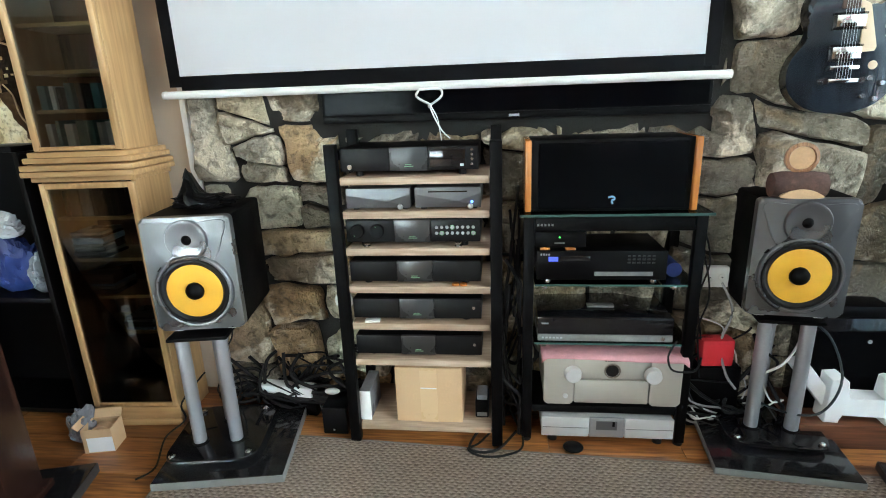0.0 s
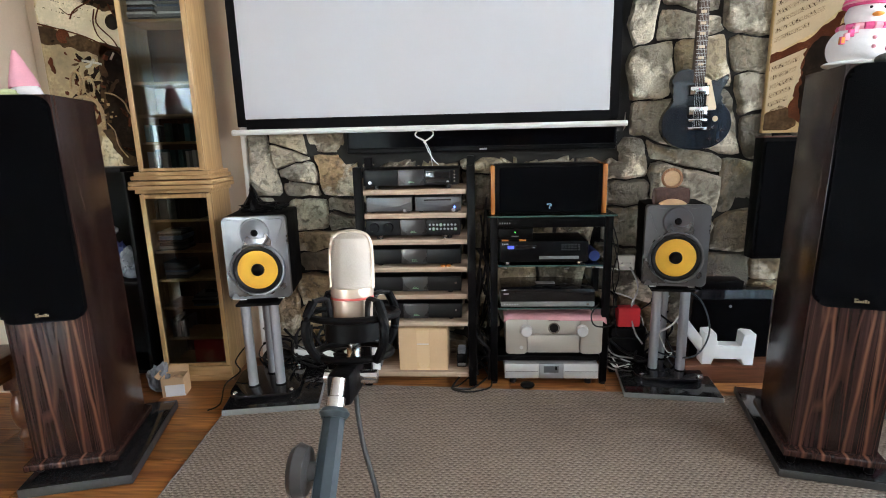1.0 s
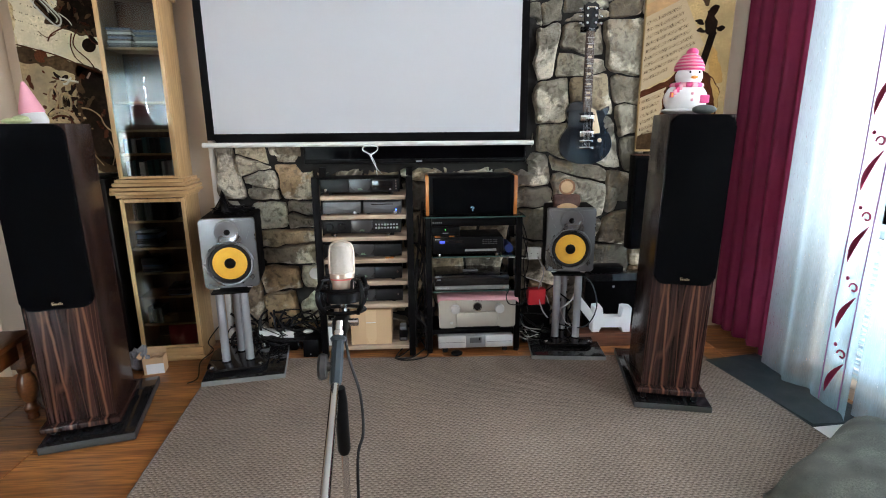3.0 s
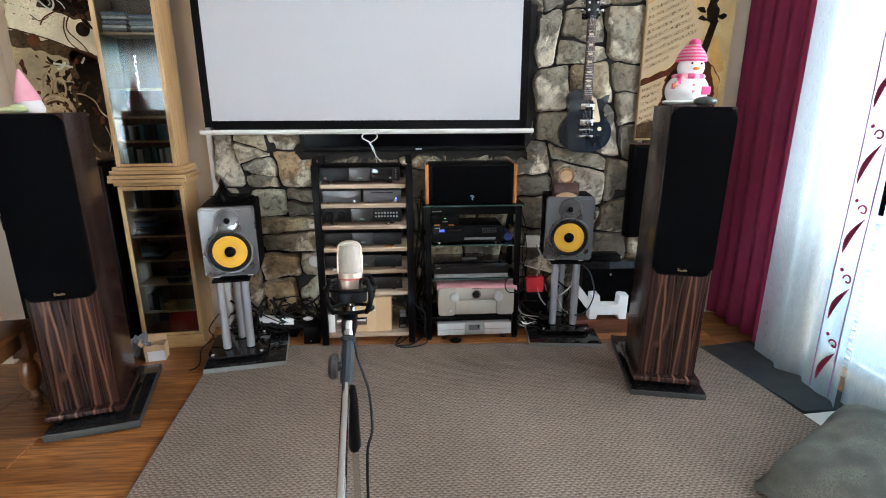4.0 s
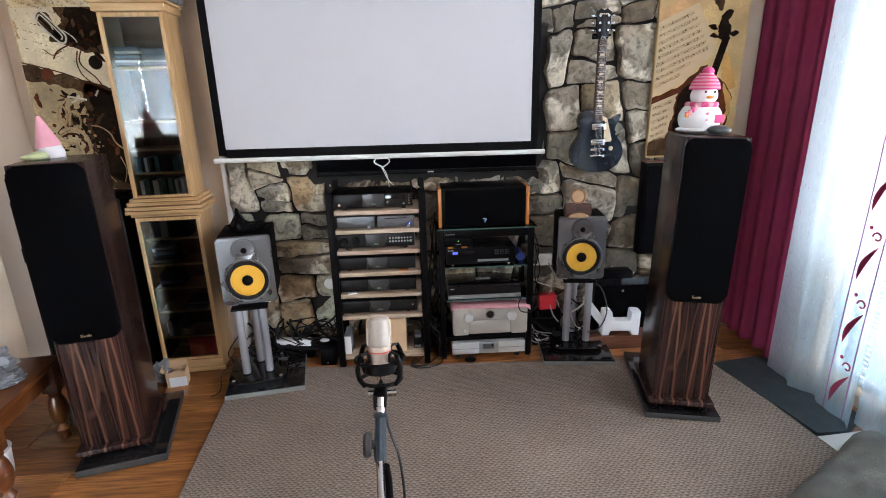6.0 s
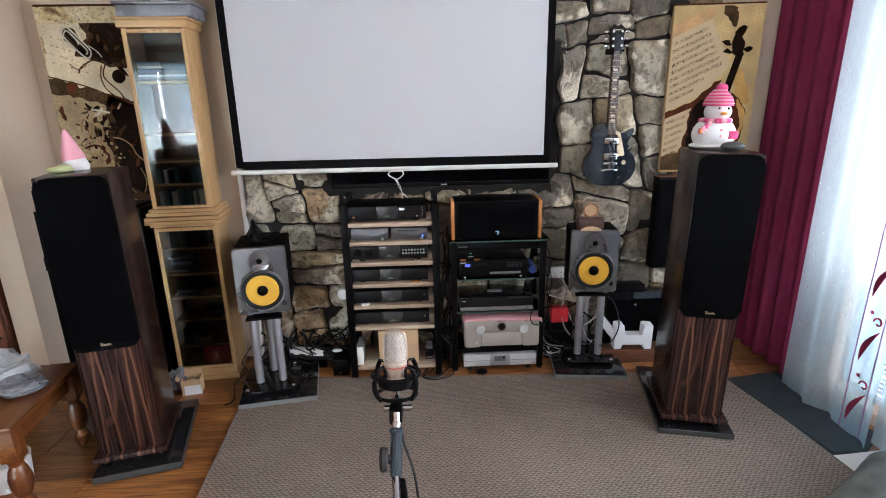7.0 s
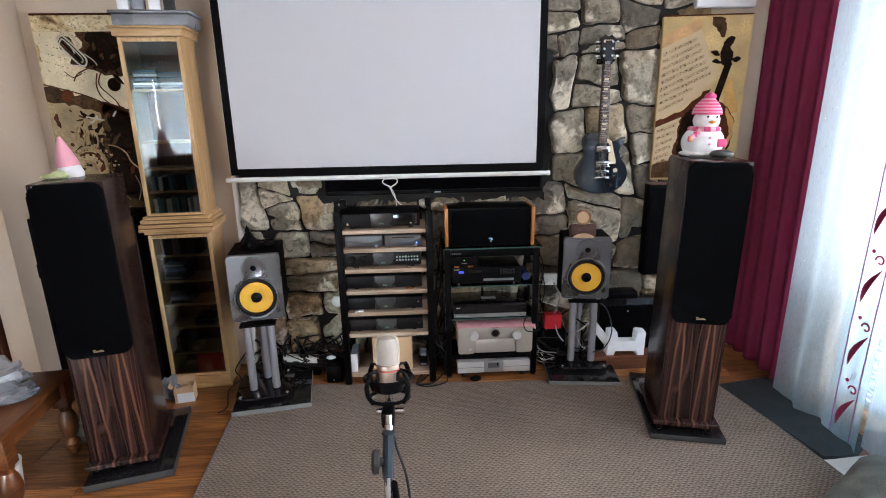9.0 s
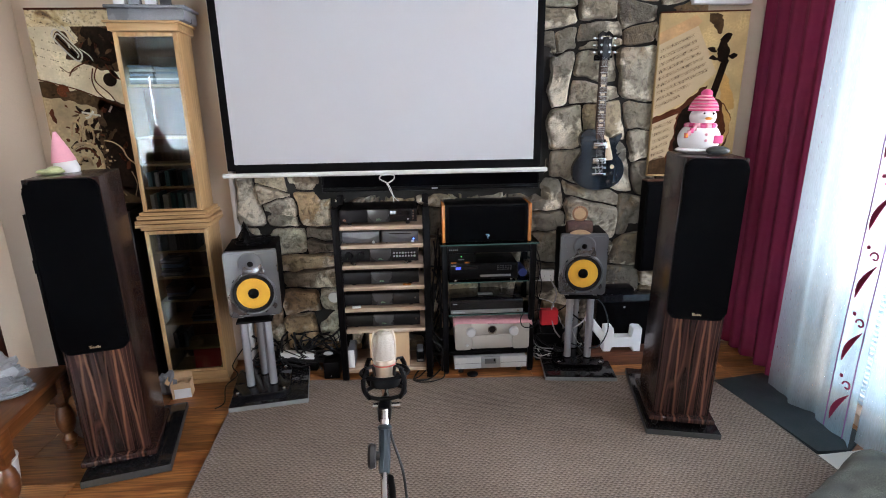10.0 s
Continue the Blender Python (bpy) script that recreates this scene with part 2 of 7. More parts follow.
def sepia_mat(name):
    """Washed browns from ink to cream, blotted at two scales."""
    m, n, l, p, co = base(name)
    a = noise_fac(n, l, co, 5.5, 9.0, 0.25, 0.75, 1.6)
    cr = n.new("ShaderNodeValToRGB")
    e = cr.color_ramp.elements
    e[0].position, e[0].color = 0.05, (0.06, 0.035, 0.015, 1)
    e[1].position, e[1].color = 0.9, (0.76, 0.66, 0.46, 1)
    for pos, c in ((0.26, (0.22, 0.13, 0.05)), (0.42, (0.48, 0.35, 0.17)), (0.6, (0.62, 0.50, 0.29))):
        x = e.new(pos)
        x.color = (*c, 1)
    l.new(a, cr.inputs[0])
    f = noise_fac(n, l, co, 70.0, 5.0, 0.5, 0.8)
    l.new(ramp_mix(n, l, f, cr.outputs[0], (0.10, 0.06, 0.03)), p.inputs["Base Color"])
    p.inputs["Roughness"].default_value = 0.75
    return m


M = {}
M["wall"] = plain("wall_paint", (0.62, 0.50, 0.38), 0.85, var=0.05, scale=1.5, bump=0.25)
# Wall tone darkened on the unseen rear walls to weaken fill light.
M["wall_rear_dimmed"] = plain("rear_wall_dimmed", (0.36, 0.28, 0.20), 0.85, var=0.05, scale=1.5, bump=0.25)
# Unseen ceiling, duller than white for the same weaker fill.
M["ceiling"] = plain("ceiling_paint", (0.62, 0.60, 0.56), 0.9, var=0.03, bump=0.2)
M["mortar"] = plain("mortar", (0.016, 0.015, 0.013), 0.95, var=0.4, scale=12, bump=0.8)
M["stone"] = stone_mat("field_stone")
# Paler left-hand stones; the gain also puts missing light into their colour.
M["stone_pale_lifted"] = stone_mat("pale_lifted_field_stone", 1.75)
M["plank"] = wooden("laminate_plank", (0.17, 0.052, 0.014), (0.52, 0.22, 0.066), 0, 11.0, 0.32, 0.25, 0.45, 0.2)
M["redwood"] = wooden("red_stained_board", (0.10, 0.035, 0.018), (0.20, 0.075, 0.035), 0, 10.0, 0.4)
M["rug"] = rug_mat("woven_rug")
M["rug_edge"] = plain("rug_binding", (0.16, 0.13, 0.11), 0.9, var=0.2, scale=40)
M["screen"] = plain("screen_white", (0.55, 0.55, 0.565), 0.9, var=0.012, scale=3, bump=0.05)
M["screen_black"] = plain("screen_border", (0.004, 0.004, 0.0045), 0.85, var=0.1, spec=0.08)
M["white_metal"] = plain("white_lacquer", (0.78, 0.77, 0.74), 0.4, var=0.04)
M["white_plastic"] = plain("white_plastic", (0.78, 0.78, 0.76), 0.45, var=0.04)
M["foam"] = plain("packing_foam", (0.84, 0.85, 0.85), 0.9, var=0.05, scale=20, grain=260, bump=0.5)
M["black_gloss"] = plain("black_gloss", (0.006, 0.006, 0.007), 0.08, var=0.1, bump=0.0)
M["tv_glass"] = plain("dark_panel", (0.0015, 0.0015, 0.002), 0.1, var=0.05, bump=0.0, spec=0.02)
M["black_plastic"] = plain("black_plastic", (0.0016, 0.0016, 0.0019), 0.4, var=0.2, bump=0.15, spec=0.10)
M["black_metal"] = plain("black_metal", (0.0018, 0.0018, 0.002), 0.45, 0.0, var=0.25, scale=9, bump=0.25, spec=0.08)
M["unit_face"] = plain("brushed_black_face", (0.004, 0.004, 0.0045), 0.42, 0.0, var=0.15, stretch=(0.1, 1, 1), spec=0.2)
M["gunmetal"] = plain("gunmetal", (0.10, 0.10, 0.105), 0.35, 0.6, var=0.06)
M["unit_centre"] = plain("grey_acrylic", (0.028, 0.027, 0.027), 0.3, 0.1, var=0.08)
M["granite"] = plain("black_granite", (0.012, 0.012, 0.013), 0.08, var=0.4, scale=60, grain=400, bump=0.02)
M["slab_edge"] = plain("honed_edge", (0.17, 0.17, 0.165), 0.55, var=0.15, scale=20)
M["slab_dark"] = plain("dark_honed_edge", (0.035, 0.035, 0.036), 0.5, var=0.2, scale=20)
M["grille"] = plain("grille_cloth", (0.0011, 0.0012, 0.0016), 0.95, var=0.15, scale=3, grain=600, bump=0.5, spec=0.05)
M["ebony"] = ebony("macassar_veneer")
M["mon_grey"] = plain("graphite_lacquer", (0.18, 0.185, 0.195), 0.30, 0.8, var=0.06, grain=500, bump=0.08)
M["mon_black"] = plain("vinyl_black", (0.0016, 0.0016, 0.0018), 0.6, var=0.2, bump=0.4, spec=0.08)
M["rubber"] = plain("rubber", (0.006, 0.006, 0.0065), 0.55, var=0.15, spec=0.3)
M["kevlar"] = plain("yellow_cone", (0.74, 0.38, 0.025), 0.5, var=0.09, scale=25, grain=700, bump=0.6)
M["silver"] = plain("silver_paint", (0.42, 0.43, 0.45), 0.36, 0.7, var=0.06)
M["chrome"] = plain("chrome", (0.72, 0.72, 0.72), 0.14, 1.0, var=0.05, bump=0.0)
M["shelf"] = wooden("pale_oak", (0.36, 0.25, 0.17), (0.56, 0.42, 0.31), 0, 12.0, 0.5, 0.0, 0.25)
M["cab"] = wooden("beech", (0.50, 0.30, 0.13), (0.66, 0.43, 0.21), 2, 7.0, 0.42, 0.0, 0.2)
M["cab_h"] = wooden("beech_cross", (0.50, 0.30, 0.13), (0.66, 0.43, 0.21), 0, 7.0, 0.42, 0.0, 0.2)
# Beech for the inside backs, with the cabinet's interior shade in its colour.
M["cab_in_shaded"] = wooden("beech_back_shaded", (0.12, 0.05, 0.025), (0.19, 0.085, 0.04), 2, 7.0, 0.5)
# Transmission cut so that the shelves behind the pane stay dim.
M["glass"] = glassy("cabinet_glass", (0.96, 1, 0.98), 0.0, 0.78)
M["pane"] = glassy("window_pane", (1, 1, 1), 0.0, 0.97)
M["shelf_glass"] = glassy("shelf_glass", (0.75, 0.92, 0.86), 0.0, 0.9)
M["glass_edge"] = plain("glass_edge", (0.04, 0.09, 0.08), 0.15, var=0.1, bump=0.0)
M["card"] = plain("cardboard", (0.56, 0.37, 0.21), 0.8, var=0.06, scale=8, grain=120)
M["tape"] = plain("packing_tape", (0.60, 0.41, 0.23), 0.3, var=0.05)
M["champagne"] = plain("champagne_aluminium", (0.50, 0.46, 0.40), 0.38, 0.55, var=0.05, stretch=(0.1, 1, 1))
M["alu"] = plain("aluminium", (0.66, 0.66, 0.65), 0.38, 0.55, var=0.05)
M["pink_cloth"] = plain("pink_cloth", (0.62, 0.30, 0.32), 0.95, var=0.15, scale=40, grain=300, bump=0.7)
M["orange_wood"] = wooden("cherry_cheek", (0.48, 0.16, 0.035), (0.62, 0.24, 0.06), 2, 10.0, 0.25, 0.0, 0.2, 0.4)
M["burgundy"] = plain("burgundy_cloth", (0.185, 0.018, 0.052), 0.85, var=0.12, scale=5, grain=500, bump=0.4, spec=0.2)
M["sheer"] = cloth_sheer("sheer_cloth")
M["sheer_dense"] = cloth_sheer("dense_sheer_cloth", 0.9, 0.97)
M["violet"] = plain("violet_thread", (0.26, 0.12, 0.26), 0.8)
M["embroid"] = plain("burgundy_applique", (0.26, 0.012, 0.06), 0.7, var=0.1)
M["blind"] = translucent_slat("blind_slat")
M["mat"] = plain("green_rubber_mat", (0.011, 0.020, 0.023), 0.55, var=0.35, scale=9, grain=240, bump=0.6)
M["tile"] = plain("pale_tile", (0.6, 0.56, 0.5), 0.4, var=0.05)
M["velvet"] = plain("grey_green_velvet", (0.12, 0.125, 0.105), 0.85, var=0.55, scale=9, grain=200, bump=0.5)
M["table"] = wooden("honey_pine", (0.12, 0.036, 0.010), (0.24, 0.080, 0.020), 1, 9.0, 0.28, 0.0, 0.3, 0.4)
M["cherry"] = wooden("cherry_door", (0.13, 0.035, 0.016), (0.24, 0.075, 0.032), 2, 9.0, 0.35, 0.0, 0.3, 0.3)
M["guitar"] = wooden("blue_black_flame", (0.004, 0.005, 0.007), (0.016, 0.028, 0.042), 2, 14.0, 0.15, 0.0, 0.3, 0.6)
M["cream"] = plain("cream_plastic", (0.66, 0.52, 0.34), 0.4, var=0.04)
M["rosewood"] = wooden("rosewood", (0.05, 0.025, 0.015), (0.13, 0.07, 0.04), 2, 20.0, 0.45)
M["snow"] = plain("white_fleece", (0.82, 0.81, 0.80), 0.95, var=0.05, scale=30, grain=300, bump=0.9)
M["pink"] = plain("pink_knit", (0.78, 0.10, 0.26), 0.95, var=0.15, scale=40, grain=300, bump=0.9)
M["pale_pink"] = plain("pale_pink_felt", (0.78, 0.36, 0.42), 0.95, var=0.06, scale=30, bump=0.6)
M["orange"] = plain("orange_felt", (0.85, 0.34, 0.06), 0.9)
M["lime"] = plain("lime_green", (0.55, 0.60, 0.32), 0.6, var=0.15, scale=40)
M["pebble"] = plain("dark_pebble", (0.05, 0.06, 0.055), 0.4, var=0.3, scale=40)
M["bark"] = plain("bark", (0.10, 0.055, 0.045), 0.9, var=0.4, scale=60, grain=160, bump=1.0)
M["slice"] = plain("wood_slice", (0.55, 0.36, 0.20), 0.6, var=0.12, scale=30)
M["ring"] = wooden("turned_ring", (0.35, 0.17, 0.08), (0.5, 0.27, 0.14), 2, 30.0, 0.4)
M["paper"] = plain("pale_print", (0.46, 0.33, 0.19), 0.8, var=0.1, scale=12)
M["mic"] = plain("champagne_lacquer", (0.52, 0.43, 0.34), 0.32, 0.5, var=0.05)
M["mic_mesh"] = mesh_grille("wire_mesh")
M["mic_red"] = plain("red_band", (0.62, 0.10, 0.08), 0.4, var=0.05)
M["stand_blue"] = plain("blue_grey_lacquer", (0.02, 0.031, 0.038), 0.35, 0.2, var=0.1)
M["cable"] = plain("black_cable", (0.005, 0.005, 0.0055), 0.5, var=0.2, spec=0.3)
M["cable_grey"] = plain("grey_cable", (0.36, 0.35, 0.34), 0.5, var=0.1)
M["cable_white"] = plain("white_cable", (0.7, 0.7, 0.68), 0.5, var=0.05)
M["red"] = plain("red_box", (0.62, 0.02, 0.03), 0.5, var=0.1)
M["blue_bag"] = plain("blue_bag", (0.015, 0.035, 0.16), 0.5, var=0.2)
M["poly"] = plain("plastic_bag", (0.48, 0.50, 0.52), 0.35, var=0.12, scale=25)
M["purple"] = plain("purple_cloth", (0.22, 0.04, 0.34), 0.7, var=0.15)
M["green_pen"] = plain("neon_green", (0.12, 0.62, 0.02), 0.4, var=0.05)
M["led_blue"] = emit("blue_led", (0.05, 0.15, 1.0), 6.0)
M["led_green"] = emit("green_led", (0.08, 0.8, 0.12), 1.6)
M["lcd"] = emit("blue_display", (0.05, 0.08, 0.6), 0.7)
M["gold"] = plain("gold_badge", (0.30, 0.23, 0.12), 0.4, 0.4, var=0.05)
M["blue_badge"] = plain("blue_badge", (0.35, 0.62, 0.85), 0.3, 0.3, var=0.05)
M["sepia"] = sepia_mat("sepia_canvas")
M["sepia_pale"] = plain("sepia_paper", (0.50, 0.34, 0.145), 0.75, var=0.28, scale=8, grain=90, bump=0.1)
M["sepia_dark"] = plain("sepia_ink", (0.014, 0.008, 0.005), 0.9, var=0.7, scale=9, grain=60, bump=0.1, spec=0.05)
M["tan"] = plain("tan_print", (0.55, 0.31, 0.13), 0.75, var=0.35, scale=8, grain=60, bump=0.1)
M["ochre"] = plain("ochre_print", (0.50, 0.27, 0.07), 0.75, var=0.3, scale=10, bump=0.1)
M["violin"] = plain("violin_print", (0.085, 0.024, 0.010), 0.9, var=0.5, scale=9, bump=0.1, spec=0.08)
M["umber"] = plain("umber_wash", (0.075, 0.042, 0.020), 0.9, var=0.7, scale=11, grain=60, bump=0.1, spec=0.08)
M["brass"] = plain("brass_print", (0.34, 0.225, 0.11), 0.7, var=0.5, scale=30, bump=0.1)
M["silver_print"] = plain("silver_print", (0.54, 0.49, 0.40), 0.7, var=0.25, scale=40, bump=0.1)
M["cream_print"] = plain("cream_print", (0.66, 0.56, 0.37), 0.75, var=0.30, scale=7, grain=80, bump=0.1)
M["olive_print"] = plain("olive_print", (0.34, 0.25, 0.13), 0.75, var=0.45, scale=8, grain=70, bump=0.1)


# ---- mesh tools ----
def box(bm, c, s, bevel=0.0, m=None, seg=2):
    g = bmesh.ops.create_cube(bm, size=1)
    vs = g["verts"]
    mm = Matrix.Translation(c) @ Matrix.Diagonal((*s, 1))
    bmesh.ops.transform(bm, matrix=mm, verts=vs)
    if bevel:
        es = list({e for v in vs for e in v.link_edges})
        r = bmesh.ops.bevel(bm, geom=es, offset=bevel, segments=seg, affect="EDGES", profile=0.5)
        vs = list({v for f in r["faces"] for v in f.verts} | {v for v in vs if v.is_valid})
    if m is not None:
        bmesh.ops.transform(bm, matrix=m, verts=[v for v in vs if v.is_valid])
    return bm


def boxes(*items, bevel=0.0):
    bm = bmesh.new()
    for c, s in items:
        box(bm, c, s, bevel)
    return bm


def span(x0, x1, y0, y1, z0, z1, bevel=0.0):
    return box(bmesh.new(), ((x0 + x1) / 2, (y0 + y1) / 2, (z0 + z1) / 2), (x1 - x0, y1 - y0, z1 - z0), bevel)


def lathe(bm, prof, seg=28, m=None, cap0=True, cap1=True):
    """Turn (r, z) pairs about z."""
    rings = []
    for r, z in prof:
        rings.append([bm.verts.new((r * math.cos(2 * math.pi * i / seg), r * math.sin(2 * math.pi * i / seg), z)) for i in range(seg)])
    for a, b in zip(rings, rings[1:]):
        for i in range(seg):
            bm.faces.new((a[i], a[(i + 1) % seg], b[(i + 1) % seg], b[i]))
    if cap0:
        bm.faces.new(rings[0][::-1])
    if cap1:
        bm.faces.new(rings[-1])
    if m is not None:
        bmesh.ops.transform(bm, matrix=m, verts=[v for r in rings for v in r])
    return bm


def rod(bm, a, b, r, r2=None, seg=14):
    a, b = Vector(a), Vector(b)
    d = b - a
    m = Matrix.Translation(a) @ d.to_track_quat("Z", "Y").to_matrix().to_4x4()
    return lathe(bm, ((r, 0), (r2 if r2 else r, d.length)), seg, m)


def smooth_path(pts, n=6):
    pts = [Vector(p) for p in pts]
    out = []
    for i in range(len(pts) - 1):
        p0, p1, p2, p3 = pts[max(i - 1, 0)], pts[i], pts[i + 1], pts[min(i + 2, len(pts) - 1)]
        for k in range(n):
            t = k / n
            out.append(0.5 * (2 * p1 + (p2 - p0) * t + (2 * p0 - 5 * p1 + 4 * p2 - p3) * t * t + (3 * p1 - p0 - 3 * p2 + p3) * t ** 3))
    return out + [pts[-1]]


def tube(bm, pts, r, seg=8, n=6, closed=False):
    path = smooth_path(pts, n)
    rings = []
    up = Vector((0.13, 0.21, 0.97)).normalized()
    for i, p in enumerate(path):
        d = (path[min(i + 1, len(path) - 1)] - path[max(i - 1, 0)]).normalized()
        s = d.cross(up)
        s = s.normalized() if s.length > 1e-4 else Vector((1, 0, 0))
        u = s.cross(d)
        rings.append([bm.verts.new(p + r * (math.cos(2 * math.pi * k / seg) * s + math.sin(2 * math.pi * k / seg) * u)) for k in range(seg)])
    for a, b in zip(rings, rings[1:]):
        for k in range(seg):
            bm.faces.new((a[k], a[(k + 1) % seg], b[(k + 1) % seg], b[k]))
    bm.faces.new(rings[0][::-1])
    bm.faces.new(rings[-1])
    return bm


def prism(bm, outline, y0, y1, bevel=0.0, m=None):
    """An outline of (x, z) pairs, drawn from y0 to y1 (y0 is the front)."""
    a = [bm.verts.new((x, y0, z)) for x, z in outline]
    b = [bm.verts.new((x, y1, z)) for x, z in outline]
    n = len(a)
    f0 = bm.faces.new(a)
    bm.faces.new(b[::-1])
    for i in range(n):
        bm.faces.new((a[i], b[i], b[(i + 1) % n], a[(i + 1) % n]))
    vs = a + b
    if bevel:
        r = bmesh.ops.bevel(bm, geom=list(f0.edges), offset=bevel, segments=3, affect="EDGES", profile=0.5)
        vs = list({v for f in r["faces"] for v in f.verts} | {v for v in vs if v.is_valid})
    if m is not None:
        bmesh.ops.transform(bm, matrix=m, verts=[v for v in vs if v.is_valid])
    return bm


def round_rect(x0, x1, z0, z1, r, seg=6):
    out = []
    for cx, cz, a0 in ((x1 - r, z1 - r, 0), (x0 + r, z1 - r, 90), (x0 + r, z0 + r, 180), (x1 - r, z0 + r, 270)):
        for i in range(seg + 1):
            a = radians(a0 + 90 * i / seg)
            out.append((cx + r * math.cos(a), cz + r * math.sin(a)))
    return out


def closed_curve(pts, n=6):
    """A smooth closed outline through (x, z) pairs."""
    k = len(pts)
    out = []
    for i in range(k):
        p0, p1, p2, p3 = (Vector(pts[(i + j) % k]) for j in (-1, 0, 1, 2))
        for s in range(n):
            t = s / n
            q = 0.5 * (2 * p1 + (p2 - p0) * t + (2 * p0 - 5 * p1 + 4 * p2 - p3) * t * t + (3 * p1 - p0 - 3 * p2 + p3) * t ** 3)
            out.append((q.x, q.y))
    return out


def ellipsoid(bm, c, s, seg=20, rings=12, m=None):
    g = bmesh.ops.create_uvsphere(bm, u_segments=seg, v_segments=rings, radius=1)
    mm = Matrix.Translation(c) @ Matrix.Diagonal((*s, 1))
    if m is not None:
        mm = m @ mm
    bmesh.ops.transform(bm, matrix=mm, verts=g["verts"])
    return bm


def finish(bm, name, smooth=35):
    bmesh.ops.recalc_face_normals(bm, faces=bm.faces)
    me = bpy.data.meshes.new(name)
    if smooth:
        for f in bm.faces:
            f.smooth = True
        for e in bm.edges:
            if len(e.link_faces) == 2 and e.calc_face_angle(0) > radians(smooth):
                e.smooth = False
    bm.to_mesh(me)
    bm.free()
    return me


def part(name, bm, material, parent, label="", m=None, smooth=35):
    me = finish(bm, name, smooth)
    me.materials.append(M[material] if isinstance(material, str) else material)
    ob = new(name, me)
    ob.parent = parent
    if m is not None:
        ob.matrix_local = m
    if label:
        ob["label"] = label
    return ob


def thing(name, m, label, category, group="", kind=""):
    ob = new(name)
    ob.empty_display_size = 0.1
    ob.matrix_world = m
    return tagged(ob, label, category, group, kind)


def solid(name, bm, material, label, category, kind="", group="", m=None, smooth=35):
    ob = part(name, bm, material, None, "", None, smooth)
    if m is not None:
        ob.matrix_world = m
    return tagged(ob, label, category, group, kind)


M["sky_glow"] = emit("pale_sky", (0.80, 0.92, 1.0), 3.0)
M["mark_green"] = plain("pale_green_mark", (0.22, 0.42, 0.24), 0.5)


# ---- the room ----
XL, XR, YB, YW, H = -5.6, 3.06, -3.6, 2.88, 2.5
XC = -1.27                      # the short side wall beside the painting
YE = 2.46                       # where that wall ends

solid("floor", span(XL - 0.2, XR + 0.2, YB - 0.2, YW + 0.2, -0.12, -0.008), "plank", "dark underlay below the laminate planks", "floor", "structure")
solid("ceiling", span(XL - 0.2, XR + 0.2, YB - 0.2, YW + 0.2, H, H + 0.12), "ceiling", "plain unseen ceiling, dulled to cut bounced light", "ceiling", "structure")
solid("wall_north", span(XL - 0.2, XR + 0.2, YW, YW + 0.18, -0.01, H), "wall", "unseen plain wall, darkened to cut bounced light behind the stone facing", "wall", "structure")
solid("wall_west", span(XL - 0.2, XL, YB, YW, -0.01, H), "wall_rear_dimmed", "unseen plain wall, darkened to cut bounced light", "wall", "structure")
solid("wall_corner", span(XC - 0.14, XC, YE, YW, -0.01, H), "wall", "beige painted end of a partition wall", "wall", "structure")


def holed_wall(name, axis, at, thick, lo, hi, o0, o1, z0, z1, label, paint="wall"):
    """A wall with one opening from o0 to o1 and z0 to z1."""
    bm = bmesh.new()
    for a, b, c, d in ((lo, o0, -0.01, H), (o1, hi, -0.01, H), (o0, o1, -0.01, z0), (o0, o1, z1, H)):
        if d - c < 0.001:
            continue
        if axis == "x":
            box(bm, (at + thick / 2, (a + b) / 2, (c + d) / 2), (abs(thick), b - a, d - c))
        else:
            box(bm, ((a + b) / 2, at + thick / 2, (c + d) / 2), (b - a, abs(thick), d - c))
    solid(name, bm, paint, label, "wall", "structure")


holed_wall("wall_east", "x", XR, 0.18, YB, YW, -1.3, 2.2, 0.06, 2.3, "unseen plain wall, darkened to cut bounced light with a tall glazed opening")
holed_wall("wall_south", "y", YB, -0.18, XL, XR, -3.3, -0.5, 0.7, 2.2, "unseen wall with a window, darkened to cut bounced light", "wall_rear_dimmed")


def window(name, axis, at, o0, o1, z0, z1, panes, slats, label):
    w = thing(name, pose(0, 0, 0), label, "window", kind="structure")

    def bar(u0, u1, a, b, t0=-0.03, t1=0.03):
        if axis == "x":
            return span(at + t0, at + t1, u0, u1, a, b, 0.004)
        return span(u0, u1, at + t0, at + t1, a, b, 0.004)
    f = 0.05
    for u0, u1, a, b in ((o0, o1, z1 - f, z1), (o0, o1, z0, z0 + f), (o0, o0 + f, z0 + f, z1 - f), (o1 - f, o1, z0 + f, z1 - f)):
        part("window_frame", bar(u0, u1, a, b), "white_plastic", w)
    step = (o1 - o0 - f) / panes
    for i in range(panes):
        a = o0 + f + i * step
        if i:
            part("mullion", bar(a - f, a, z0 + f, z1 - f), "white_plastic", w)
        g = part("pane", bar(a, a + step - f, z0 + f, z1 - f, -0.003, 0.003), "pane", w, smooth=0)
        g.visible_shadow = False
    return w


window("window_1", "x", XR + 0.11, -1.3, 2.2, 0.06, 2.3, 3, 0, "white framed glazed door behind the curtains")
window("window_2", "y", YB - 0.11, -3.3, -0.5, 0.7, 2.2, 3, 0, "white framed window in the rear wall")


